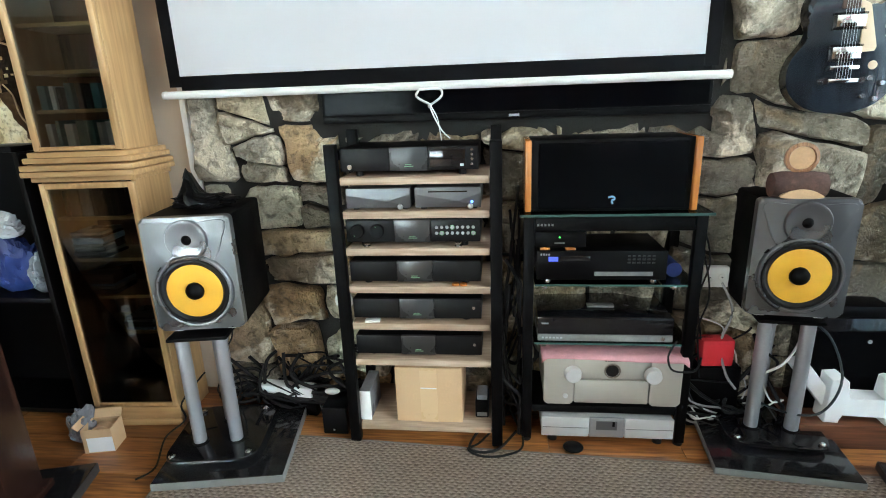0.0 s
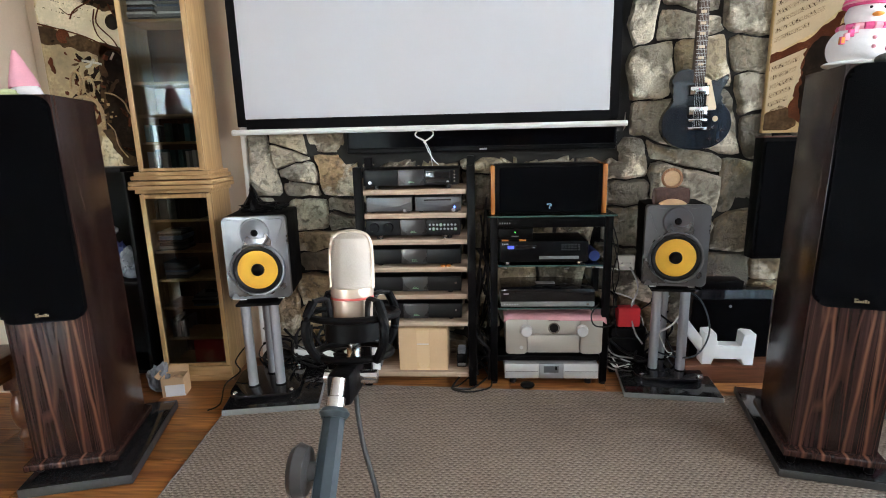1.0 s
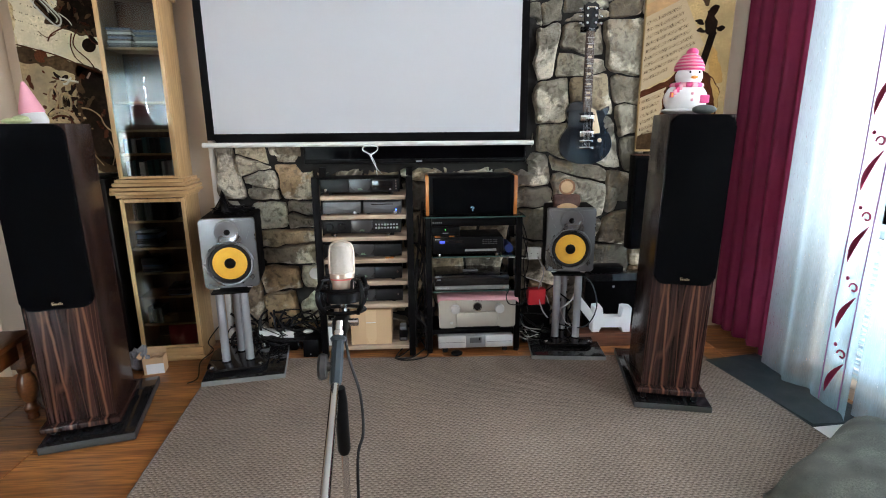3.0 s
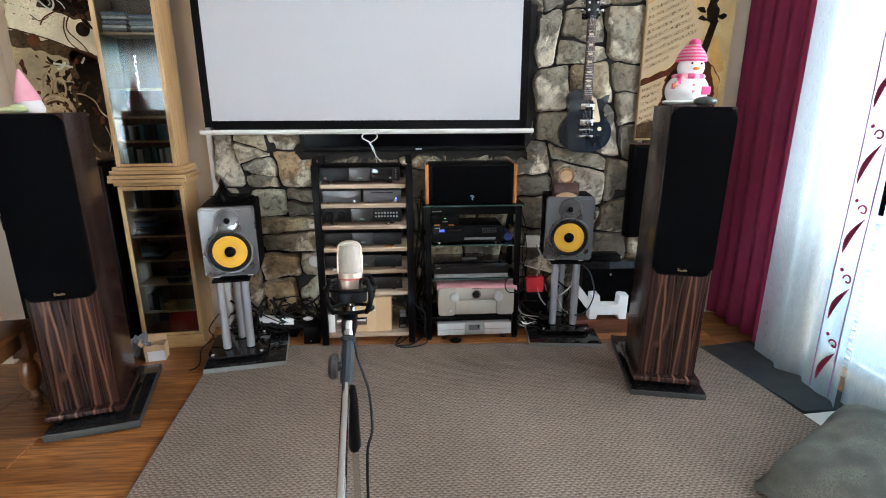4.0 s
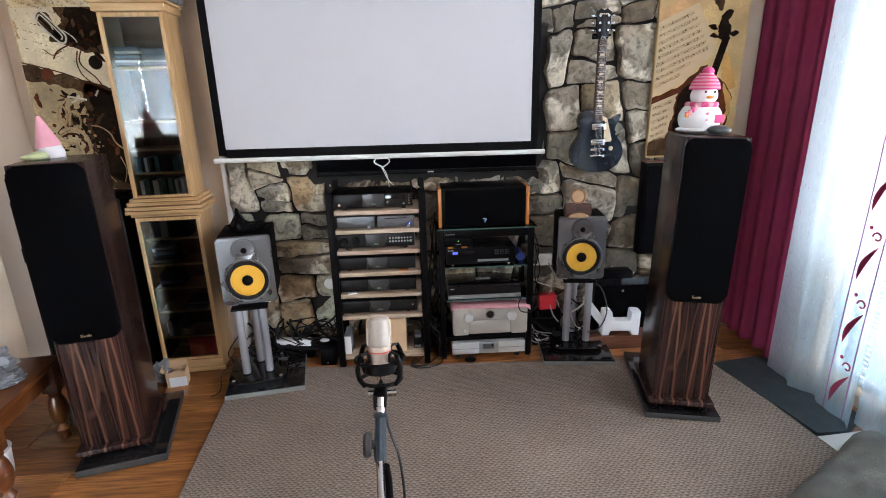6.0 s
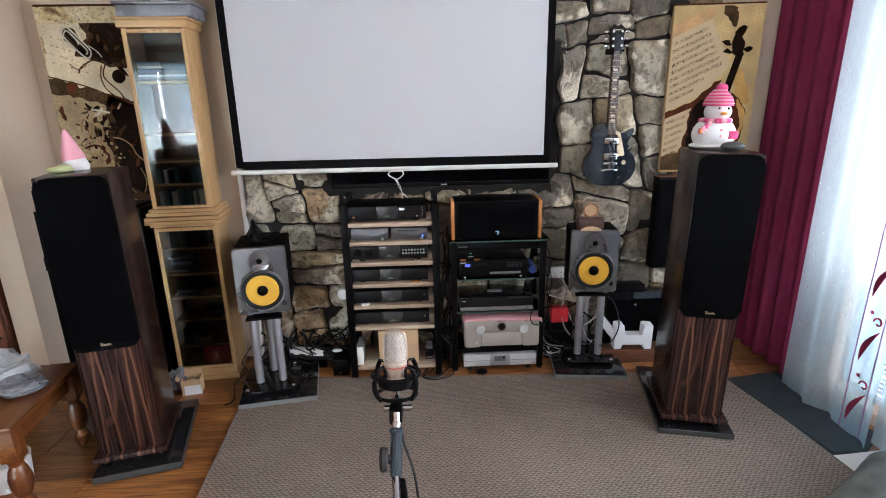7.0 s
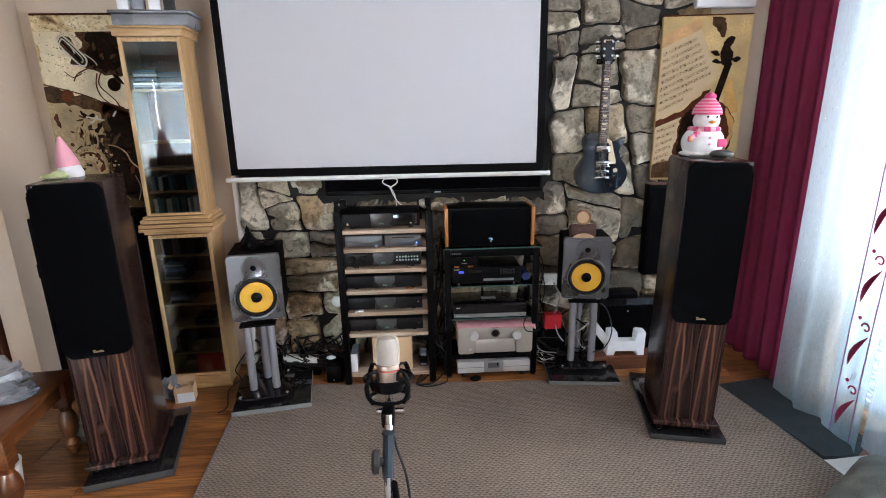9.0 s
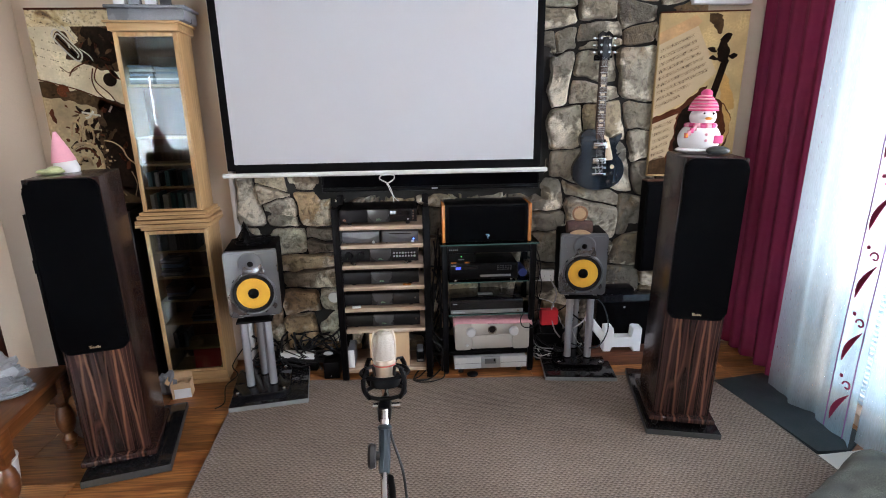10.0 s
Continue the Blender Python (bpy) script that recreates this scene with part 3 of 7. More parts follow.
def blind(name, m, width, z0, z1, label, tilt=28):
    b = thing(name, m, label, "window blind")
    bm = bmesh.new()
    bs = box(bm, (0, 0, 0), (0.026, width, 0.0015))
    me = finish(bs, "slat", 0)
    me.materials.append(M["blind"])
    n = int((z1 - z0) / 0.026)
    for i in range(n):
        o = new("slat", me)
        o.parent = b
        o.matrix_local = pose(0, 0, z0 + 0.026 * i, 0, tilt, 0)
    part("headrail", span(-0.02, 0.02, -width / 2, width / 2, z1, z1 + 0.035, 0.003), "blind", b)
    for y in (-width * 0.35, width * 0.35):
        part("cord", rod(bmesh.new(), (0.0, y, z0), (0.0, y, z1), 0.0015, seg=6), "blind", b)
    return b


blind("window_blind", pose(XR + 0.045, 0.45, 0), 3.4, 0.10, 0.80, "white slatted blind over the lower part of the glazed door", 58)
blind("window_blind", pose(-1.9, YB - 0.035, 0, 0, 0, 90), 2.65, 1.3, 2.12, "white slatted blind hanging in the rear window")


def pleated(name, y0, y1, z0, z1, amp, waves, material, label, x, seed, hem=0.0, parent=None):
    """A curtain along y with uneven folds that loosen towards the hem."""
    r = random.Random(seed)
    ny, nz = max(40, int((y1 - y0) * 90)), 26
    ph = [r.uniform(0, 6.28) for _ in range(4)]
    bm = bmesh.new()
    g = []
    for j in range(nz + 1):
        v = j / nz
        row = []
        for i in range(ny + 1):
            u = i / ny
            a = 2 * math.pi * waves * (u + 0.03 * math.sin(5 * u + ph[0]) + 0.012 * math.sin(3 * v + ph[1]))
            d = amp * (math.sin(a) + 0.35 * math.sin(2.1 * a + ph[2]) + 0.2 * math.sin(0.37 * a + ph[3]) * v)
            z = z1 + (z0 - z1) * v + hem * math.sin(a * 0.5 + ph[1]) * v
            row.append(bm.verts.new((x + d * (0.75 + 0.35 * v), y0 + (y1 - y0) * u, z)))
        g.append(row)
    for a, b in zip(g, g[1:]):
        for i in range(ny):
            bm.faces.new((a[i], a[i + 1], b[i + 1], b[i]))
    ob = solid(name, bm, material, label, "curtain", smooth=180) if parent is None else part(name, bm, material, parent, smooth=180)
    return ob


bc = pleated("curtain", 2.29, 2.86, 0.035, 2.42, 0.024, 5, "burgundy", "heavy burgundy curtain hanging in soft folds", 2.93, 3)
so = bc.modifiers.new("thick", "SOLIDIFY")
so.thickness = 0.003
sheer = thing("sheer_curtain", pose(0, 0, 0), "white see-through curtain with burgundy leaf embroidery", "curtain")
pleated("sheer_panel", 1.70, 2.26, 0.03, 2.42, 0.014, 2.6, "sheer", "", 2.86, 5, 0.012, sheer)
pleated("sheer_panel", 0.55, 1.72, 0.03, 2.42, 0.015, 4, "sheer", "", 2.893, 9, 0.012, sheer)
pleated("sheer_panel", -1.5, 0.54, 0.05, 2.42, 0.022, 6, "sheer", "", 2.85, 11, 0.012, sheer)
rear = thing("sheer_curtain", pose(0, 0, 0), "white see-through curtain at the rear window", "curtain")
for k in range(3):
    pr = pleated("sheer_panel", 0.0, 0.92, 0.4, 2.4, 0.02, 5, "sheer_dense", "", 0.0, 20 + k, 0.01, rear)
    pr.matrix_local = pose(-0.5 - 0.95 * k, YB + 0.08, 0, 0, 0, 90)
rodc = thing("curtain_rod", pose(0, 0, 0), "white curtain rail under the ceiling", "curtain rail")
part("rail", span(2.82, 2.96, -1.6, 2.87, 2.42, 2.45, 0.004), "white_plastic", rodc)
part("bracket", span(2.86, 2.9, 1.0, 1.04, 2.45, 2.5, 0.003), "white_plastic", rodc)


def leaf_spray(y, x, z0, z1):
    """Two fine violet lines with scrolled leaves between them."""
    for dy in (-0.055, 0.055):
        bm = bmesh.new()
        tube(bm, [(x, y + dy + 0.006 * math.sin(9 * z0 + k), z0 + (z1 - z0) * k / 8) for k in range(9)], 0.0028, 6, 4)
        part("stitched_line", bm, "violet", sheer)
    z, k = z0 + 0.02, 0
    while z < z1 - 0.3:
        s = 1
        bm = bmesh.new()
        pts = []
        for i in range(9):
            t = i / 8
            pts.append((y + s * (0.035 - 0.075 * t) + 0.016 * math.sin(t * 3.1), z + 0.03 + 0.17 * t))
        left = [(a + 0.017 * math.sin(math.pi * i / 8) + 0.001, b) for i, (a, b) in enumerate(pts)]
        right = [(a - 0.012 * math.sin(math.pi * i / 8) - 0.001, b) for i, (a, b) in enumerate(pts)][::-1]
        prism(bm, [(a, b) for a, b in left + right], -0.001, 0.001, 0, pose(x, 0, 0, 0, 0, 90))
        part("leaf", bm, "embroid", sheer, smooth=0)
        bm = bmesh.new()
        c = Vector((x, y - s * 0.02, z + 0.235))
        tube(bm, [(c.x, c.y + 0.024 * math.cos(a) * (1 - a / 9), c.z + 0.024 * math.sin(a) * (1 - a / 9)) for a in [0.6 * q for q in range(10)]], 0.004, 6, 3)
        part("scroll", bm, "embroid", sheer)
        part("dot", lathe(bmesh.new(), ((0.009, 0), (0.009, 0.003)), 12, pose(x, y + s * 0.02, z + 0.27, 0, 90, 0)), "embroid", sheer)
        z += 0.31
        k += 1


solid("backdrop", span(7.0, 7.05, -7, 9, -1, 6), "sky_glow", "plain pale sky outside the window", "backdrop", "structure")
leaf_spray(1.77, 2.828, 0.06, 2.35)
leaf_spray(1.36, 2.858, 0.06, 2.35)


# ---- stone wall ----
def clip(poly, px, pz, nx, nz):
    out = []
    for i, a in enumerate(poly):
        b = poly[(i + 1) % len(poly)]
        da, db = (a[0] - px) * nx + (a[1] - pz) * nz, (b[0] - px) * nx + (b[1] - pz) * nz
        if da <= 0:
            out.append(a)
        if da * db < 0:
            t = da / (da - db)
            out.append((a[0] + t * (b[0] - a[0]), a[1] + t * (b[1] - a[1])))
    return out


SX0, SX1 = -0.19, 2.56
SEEDS = [(1.67, 2.08), (1.77, 2.14), (1.94, 2.08), (1.87, 1.99), (2.18, 2.09), (2.17, 1.96), (1.63, 1.93), (1.75, 1.92), (1.85, 1.9), (1.7, 1.79), (1.89, 1.79), (1.88, 1.66),
         (2.19, 1.71), (1.76, 1.52), (2.25, 1.52), (2.2, 1.36), (1.8, 1.22), (2.05, 1.05), (2.22, 1.10), (2.04, 0.93), (2.2, 0.84), (1.69, 0.88),
         (2.21, 0.66), (2.22, 0.49), (1.69, 0.67), (1.72, 0.58), (1.66, 0.48), (0.06, 1.17), (0.0, 1.10), (0.19, 1.0), (0.0, 1.02), (0.01, 0.95), (0.1, 0.83),
         (0.28, 0.85), (0.28, 0.78), (0.21, 0.68), (0.16, 0.58), (0.16, 0.43), (0.33, 0.42)]
wall_stone = thing("stone_wall", pose(0, 0, 0), "wall faced with rough grey and brown fieldstones", "stone wall", kind="structure")
part("mortar_bed", span(SX0, SX1, YW - 0.035, YW - 0.001, 0, H - 0.002), "mortar", wall_stone)
rs = random.Random(17)
seeds = list(SEEDS)
tries = 0
while tries < 4000:
    tries += 1
    q = (rs.uniform(SX0, SX1), rs.uniform(0, H))
    gap = rs.choice((0.17, 0.22, 0.28, 0.34)) if tries < 2500 else 0.18
    if all(math.hypot((q[0] - a) * 0.85, (q[1] - b) * 1.15) > gap for a, b in seeds):
        seeds.append(q)


def split(poly, pts):
    """Part a patch of wall by tilted cuts until each piece holds one stone."""
    if len(pts) == 1:
        return [(pts[0], poly)]
    best = None
    for ax, wt in ((0, 0.85), (1, 1.2)):
        q = sorted(p[ax] for p in pts)
        lo, hi = min(p[ax] for p in poly), max(p[ax] for p in poly)
        for u, v in zip(q, q[1:]):
            c = (u + v) / 2
            edge = min(c - lo, hi - c)
            score = (v - u) * wt * (hi - lo) ** 0.8 * min(edge, 0.6) ** 0.5
            if best is None or score > best[0]:
                best = (score, ax, c, (v - u) / 2)
    _, ax, c, room = best
    for tilt in (rs.uniform(-0.3, 0.3), rs.uniform(-0.12, 0.12), 0.0):
        o = [0.0, 0.0]
        o[ax] = c
        o[1 - ax] = sum(p[1 - ax] for p in pts) / len(pts)
        nv = (1.0, tilt) if ax == 0 else (tilt, 1.0)
        side = [(p[0] - o[0]) * nv[0] + (p[1] - o[1]) * nv[1] for p in pts]
        low = [p for p, d in zip(pts, side) if d < -0.012]
        high = [p for p, d in zip(pts, side) if d > 0.012]
        if low and high and len(low) + len(high) == len(pts):
            break
    else:
        low, high = [p for p in pts if p[ax] <= c], [p for p in pts if p[ax] > c]
    gap = rs.uniform(0.002, 0.008)
    return (split(clip(poly, o[0] - nv[0] * gap, o[1] - nv[1] * gap, *nv), low)
            + split(clip(poly, o[0] + nv[0] * gap, o[1] + nv[1] * gap, -nv[0], -nv[1]), high))


for (sx, sz), poly in split([(SX0, 0.0), (SX1, 0.0), (SX1, H), (SX0, H)], seeds):
    if len(poly) < 3:
        continue
    cx, cz = sum(p[0] for p in poly) / len(poly), sum(p[1] for p in poly) / len(poly)
    # walk round the cell with softened corners
    ring = []
    for i, a in enumerate(poly):
        p, nn = poly[i - 1], poly[(i + 1) % len(poly)]
        for u in (0.14, 0.0, -0.14):
            w = p if u > 0 else nn
            k = abs(u)
            s = 0.94 if u == 0 else 1.0
            x, z = a[0] + (w[0] - a[0]) * k, a[1] + (w[1] - a[1]) * k
            ring.append((cx + (x - cx) * s, cz + (z - cz) * s))
        for k in (0.32, 0.5, 0.68):
            ring.append((a[0] + (nn[0] - a[0]) * k, a[1] + (nn[1] - a[1]) * k))
    size = max(math.hypot(x - cx, z - cz) for x, z in ring)
    proud = rs.uniform(0.022, 0.06)
    tx, tz = rs.uniform(-0.28, 0.28), rs.uniform(-0.25, 0.25)
    bm = bmesh.new()
    rows = []
    for s, h in ((1.0, -0.01), (0.99, 0.55), (0.955, 0.86), (0.86, 1.0), (0.55, 1.02), (0.26, 1.03)):
        row = []
        for x, z in ring:
            X, Z = cx + (x - cx) * s, cz + (z - cz) * s
            nv = noise.noise(Vector((X * 9, Z * 9, sx * 7))) * 0.022 + noise.noise(Vector((X * 26, Z * 26, sz * 7))) * 0.010
            yy = YW - 0.03 - proud * h - (nv + tx * (X - cx) + tz * (Z - cz)) * max(0, h)
            behind = 0.27 < X < 1.66 and 1.05 < Z < 1.92
            framed = 2.25 < X < 2.87 and 1.07 < Z < 2.2
            yy = max(yy, 2.852 if behind else 2.828 if framed else 2.772)
            jx = noise.noise(Vector((X * 11, 3.1 + sx, Z * 11))) * 0.020 + noise.noise(Vector((X * 38, 1.1, Z * 38))) * 0.006
            jz = noise.noise(Vector((X * 11, 8.1 + sz, Z * 11))) * 0.020 + noise.noise(Vector((X * 38, 5.1, Z * 38))) * 0.006
            row.append(bm.verts.new((X + jx - sx, yy, Z + jz - sz)))
        rows.append(row)
    for a, b in zip(rows, rows[1:]):
        for i in range(len(a)):
            bm.faces.new((a[i], a[(i + 1) % len(a)], b[(i + 1) % len(b)], b[i]))
    mid = bm.verts.new((cx - sx, max(YW - 0.03 - proud * 1.04, 2.852 if 0.27 < cx < 1.66 and 1.05 < cz < 1.92 else 2.828 if 2.25 < cx < 2.87 and 1.07 < cz < 2.2 else 2.772), cz - sz))
    for i in range(len(rows[-1])):
        bm.faces.new((rows[-1][i], rows[-1][(i + 1) % len(rows[-1])], mid))
    # stones left of x 0.4 take the paler, light-lifted copy
    part("stone", bm, "stone_pale_lifted" if cx < 0.4 else "stone", wall_stone, "", pose(sx, 0, sz), 20)


# ---- floor planks, rug, mats ----
def plank_floor():
    fl = bpy.data.objects["floor"]
    r = random.Random(4)
    meshes = {}
    for length in (1.2, 0.7, 0.45):
        bm = box(bmesh.new(), (0, 0, -0.004), (length - 0.002, 0.188, 0.008), 0.0012, seg=1)
        me = finish(bm, "plank", 30)
        me.materials.append(M["plank"])
        meshes[length] = me
    y, k = -0.9, 0
    while y < YW:
        x = -3.4 + 0.37 * (k % 3)
        while x < XR + 0.1:
            length = r.choice((1.2, 1.2, 0.7, 0.45))
            if x + length < 0.25 or x > 2.2 or y > 2.3:
                o = new("plank", meshes[length])
                o.parent = fl
                o.location = (x + length / 2, y + 0.095, 0)
            x += length
        y += 0.19
        k += 1


rug = thing("rug", pose(0, 0, 0), "flat-woven grey-beige sisal rug with a coarse knotted weave", "rug")
RC = [(-0.20, 2.575), (2.61, 2.43), (3.02, -1.6), (0.08, -1.6)]


def sheet(corners, z0, z1, bevel):
    bm = bmesh.new()
    a = [bm.verts.new((x, y, z1)) for x, y in corners]
    b = [bm.verts.new((x, y, z0)) for x, y in corners]
    f = bm.faces.new(a)
    bm.faces.new(b[::-1])
    for i in range(len(a)):
        bm.faces.new((a[i], b[i], b[(i + 1) % len(a)], a[(i + 1) % len(a)]))
    if bevel:
        bmesh.ops.bevel(bm, geom=list(f.edges), offset=bevel, segments=2, affect="EDGES")
    return bm


part("weave", sheet(RC, 0.0005, 0.009, 0.004), "rug", rug)
bm = bmesh.new()
for a, b in zip(RC, RC[1:] + RC[:1]):
    rod(bm, (*a, 0.005), (*b, 0.005), 0.0055, seg=8)
part("bound_edge", bm, "rug_edge", rug)

solid("door_mat", sheet([(2.585, 2.36), (2.93, 2.42), (3.02, 1.80), (2.86, 1.69), (2.70, 1.69)], 0.001, 0.013, 0.005), "mat", "dark green ribbed rubber mat beside the curtain", "mat")
solid("floor_tile", sheet([(2.69, 1.68), (2.95, 1.70), (3.04, 1.2), (2.74, 1.2)], 0.001, 0.008, 0.002), "tile", "pale threshold tile beside the mat", "tile", "structure")


# ---- projection screen and the television behind it ----
def projection_screen():
    s = thing("projection_screen", pose(0, 2.752, 0), "pulled-down white projection screen with a black border", "projection screen")
    x0, x1, zb = -0.198, 1.604, 1.236
    part("sheet", span(x0 + 0.042, x1 - 0.042, -0.0015, 0.0015, zb + 0.05, 2.4), "screen", s, "matt white screen cloth")
    part("border", boxes(((x0 + 0.021, 0, 1.825), (0.042, 0.004, 1.15)), ((x1 - 0.021, 0, 1.825), (0.042, 0.004, 1.15)), (((x0 + x1) / 2, 0, zb + 0.024), (x1 - x0 - 0.085, 0.004, 0.05))), "screen_black", s, "matt black border")
    bm = rod(bmesh.new(), (x0 - 0.018, 0, zb - 0.012), (x1 + 0.03, 0, zb - 0.012), 0.0135, seg=18)
    part("bottom_bar", bm, "white_metal", s, "white lacquered tube")
    part("end_cap", rod(bmesh.new(), (x1 + 0.03, 0, zb - 0.012), (x1 + 0.042, 0, zb - 0.012), 0.015, 0.013, 18), "white_plastic", s)
    part("end_cap", rod(bmesh.new(), (x0 - 0.03, 0, zb - 0.012), (x0 - 0.018, 0, zb - 0.012), 0.013, 0.015, 18), "white_plastic", s)
    part("case", span(x0 - 0.06, x1 + 0.08, -0.05, 0.05, 2.39, 2.498, 0.012), "white_metal", s)
    h = part("pull_handle", tube(bmesh.new(), [(0.672, -0.012, zb - 0.024), (0.662, -0.012, zb - 0.045), (0.70, -0.012, zb - 0.068), (0.712, -0.012, zb - 0.07), (0.745, -0.012, zb - 0.046), (0.738, -0.012, zb - 0.024), (0.672, -0.012, zb - 0.024)], 0.0038, 8, 4), "white_plastic", s)
    part("knot", ellipsoid(bmesh.new(), (0.706, -0.012, zb - 0.076), (0.007, 0.006, 0.008), 10, 8), "white_plastic", h)
    part("pull_cord", tube(bmesh.new(), [(0.704, -0.012, zb - 0.076), (0.722, -0.01, zb - 0.12), (0.744, 0.0, zb - 0.16), (0.766, 0.02, zb - 0.185)], 0.0024, 6, 5), "white_plastic", h)
    part("pull_cord", tube(bmesh.new(), [(0.708, -0.012, zb - 0.076), (0.728, -0.008, zb - 0.115), (0.735, 0.0, zb - 0.16), (0.738, 0.01, zb - 0.19)], 0.002, 6, 5), "white_plastic", h)


def television():
    t = thing("television", pose(0, 2.80, 0), "large black flat television hung on the stone wall", "television")
    x0, x1, z0, z1 = 0.318, 1.615, 1.108, 1.86
    part("housing", span(x0, x1, 0.0, 0.045, z0, z1, 0.004), "black_plastic", t)
    part("display", span(x0 + 0.012, x1 - 0.012, -0.003, 0.001, z0 + 0.03, z1 - 0.012), "tv_glass", t, "dark glossy display")
    part("chin", span(x0 + 0.004, x1 - 0.004, -0.006, 0.002, z0 + 0.002, z0 + 0.026, 0.002), "black_metal", t)
    part("badge", span(0.965, 1.0, -0.0075, -0.004, z0 + 0.009, z0 + 0.017), "silver", t)
    part("wall_mount", span(0.75, 1.2, 0.045, 0.06, 1.3, 1.7, 0.003), "black_metal", t)


projection_screen()
television()


# ---- loudspeakers ----
def tower(m, label, lift=0.0):
    """Floorstanding speaker: veneered column with a cloth front, plinth and four feet."""
    t = thing("floorstanding_speaker", m, label, "loudspeaker", "pair of floorstanding speakers")
    w, d, z0, z1 = 0.262, 0.315, 0.085, 1.338
    part("cabinet", box(bmesh.new(), (0, d / 2, (z0 + z1) / 2), (w, d, z1 - z0), 0.004), "ebony", t, "striped dark macassar veneer")
    g = part("grille", prism(bmesh.new(), round_rect(-w / 2 + 0.002, w / 2 - 0.002, 0.598, z1 - 0.002, 0.045, 9), -0.024, -0.001, 0.010), "grille", t, "black cloth grille")
    b = bmesh.new()
    for a, wd, hgt in ((-0.026, 0.005, 0.017), (-0.019, 0.004, 0.010), (-0.011, 0.007, 0.011), (-0.002, 0.006, 0.010), (0.007, 0.006, 0.013), (0.017, 0.008, 0.016), (0.027, 0.006, 0.010)):
        box(b, (a * 0.66, -0.0255, 0.619 + hgt * 0.31), (wd * 0.66, 0.002, hgt * 0.62))
    box(b, (-0.015, -0.0255, 0.6305), (0.011, 0.002, 0.002))
    part("badge", b, "gold", g, "small gilt badge")
    part("plinth", box(bmesh.new(), (0, d / 2 - 0.010, 0.072), (w + 0.040, d + 0.055, 0.026), 0.006, seg=3), "ebony", t)
    for x in (-0.115, 0.115):
        for y in (0.0, d - 0.03):
            part("foot", lathe(bmesh.new(), ((0.006, 0.036 - lift), (0.014, 0.044 - lift), (0.014, 0.06)), 14, pose(x, y, 0)), "black_metal", t)
    return t


def slab(m, w, d, h, top, label, name="plinth_slab", edge="slab_edge"):
    s = thing(name, m, label, "stone slab")
    part("slab", box(bmesh.new(), (0, 0, h / 2), (w, d, h - 0.002), 0.003), edge, s, "honed edge")
    part("polished_top", box(bmesh.new(), (0, 0, h - 0.0005), (w - 0.006, d - 0.006, 0.003), 0.001), top, s, "polished black top")
    return s


TLm = pose(-0.458, 1.76, 0, 0, 0, 15.0)
TRm = pose(2.140, 1.852, 0, 0, 0, -13.0)
TLs = TLm @ pose(-0.034, 0.098, 0.002, 0, -0.4, 0)          # the towers stand a little off the middle of their slabs
TRs = TRm @ pose(-0.013, 0.047, 0.022, 0, 1.0, 0)
slab(TLm @ pose(0, 0.275, 0.0), 0.36, 0.55, 0.036, "granite", "black stone slab on the wooden floor", edge="slab_dark")
slab(TRm @ pose(0, 0.31, 0.009), 0.347, 0.62, 0.030, "granite", "black stone slab on the rug", edge="slab_dark")
tower(TLs, "tall black-fronted speaker in striped dark veneer on a stone slab")
tower(TRs, "tall black-fronted speaker in striped dark veneer on a stone slab", 0.019)


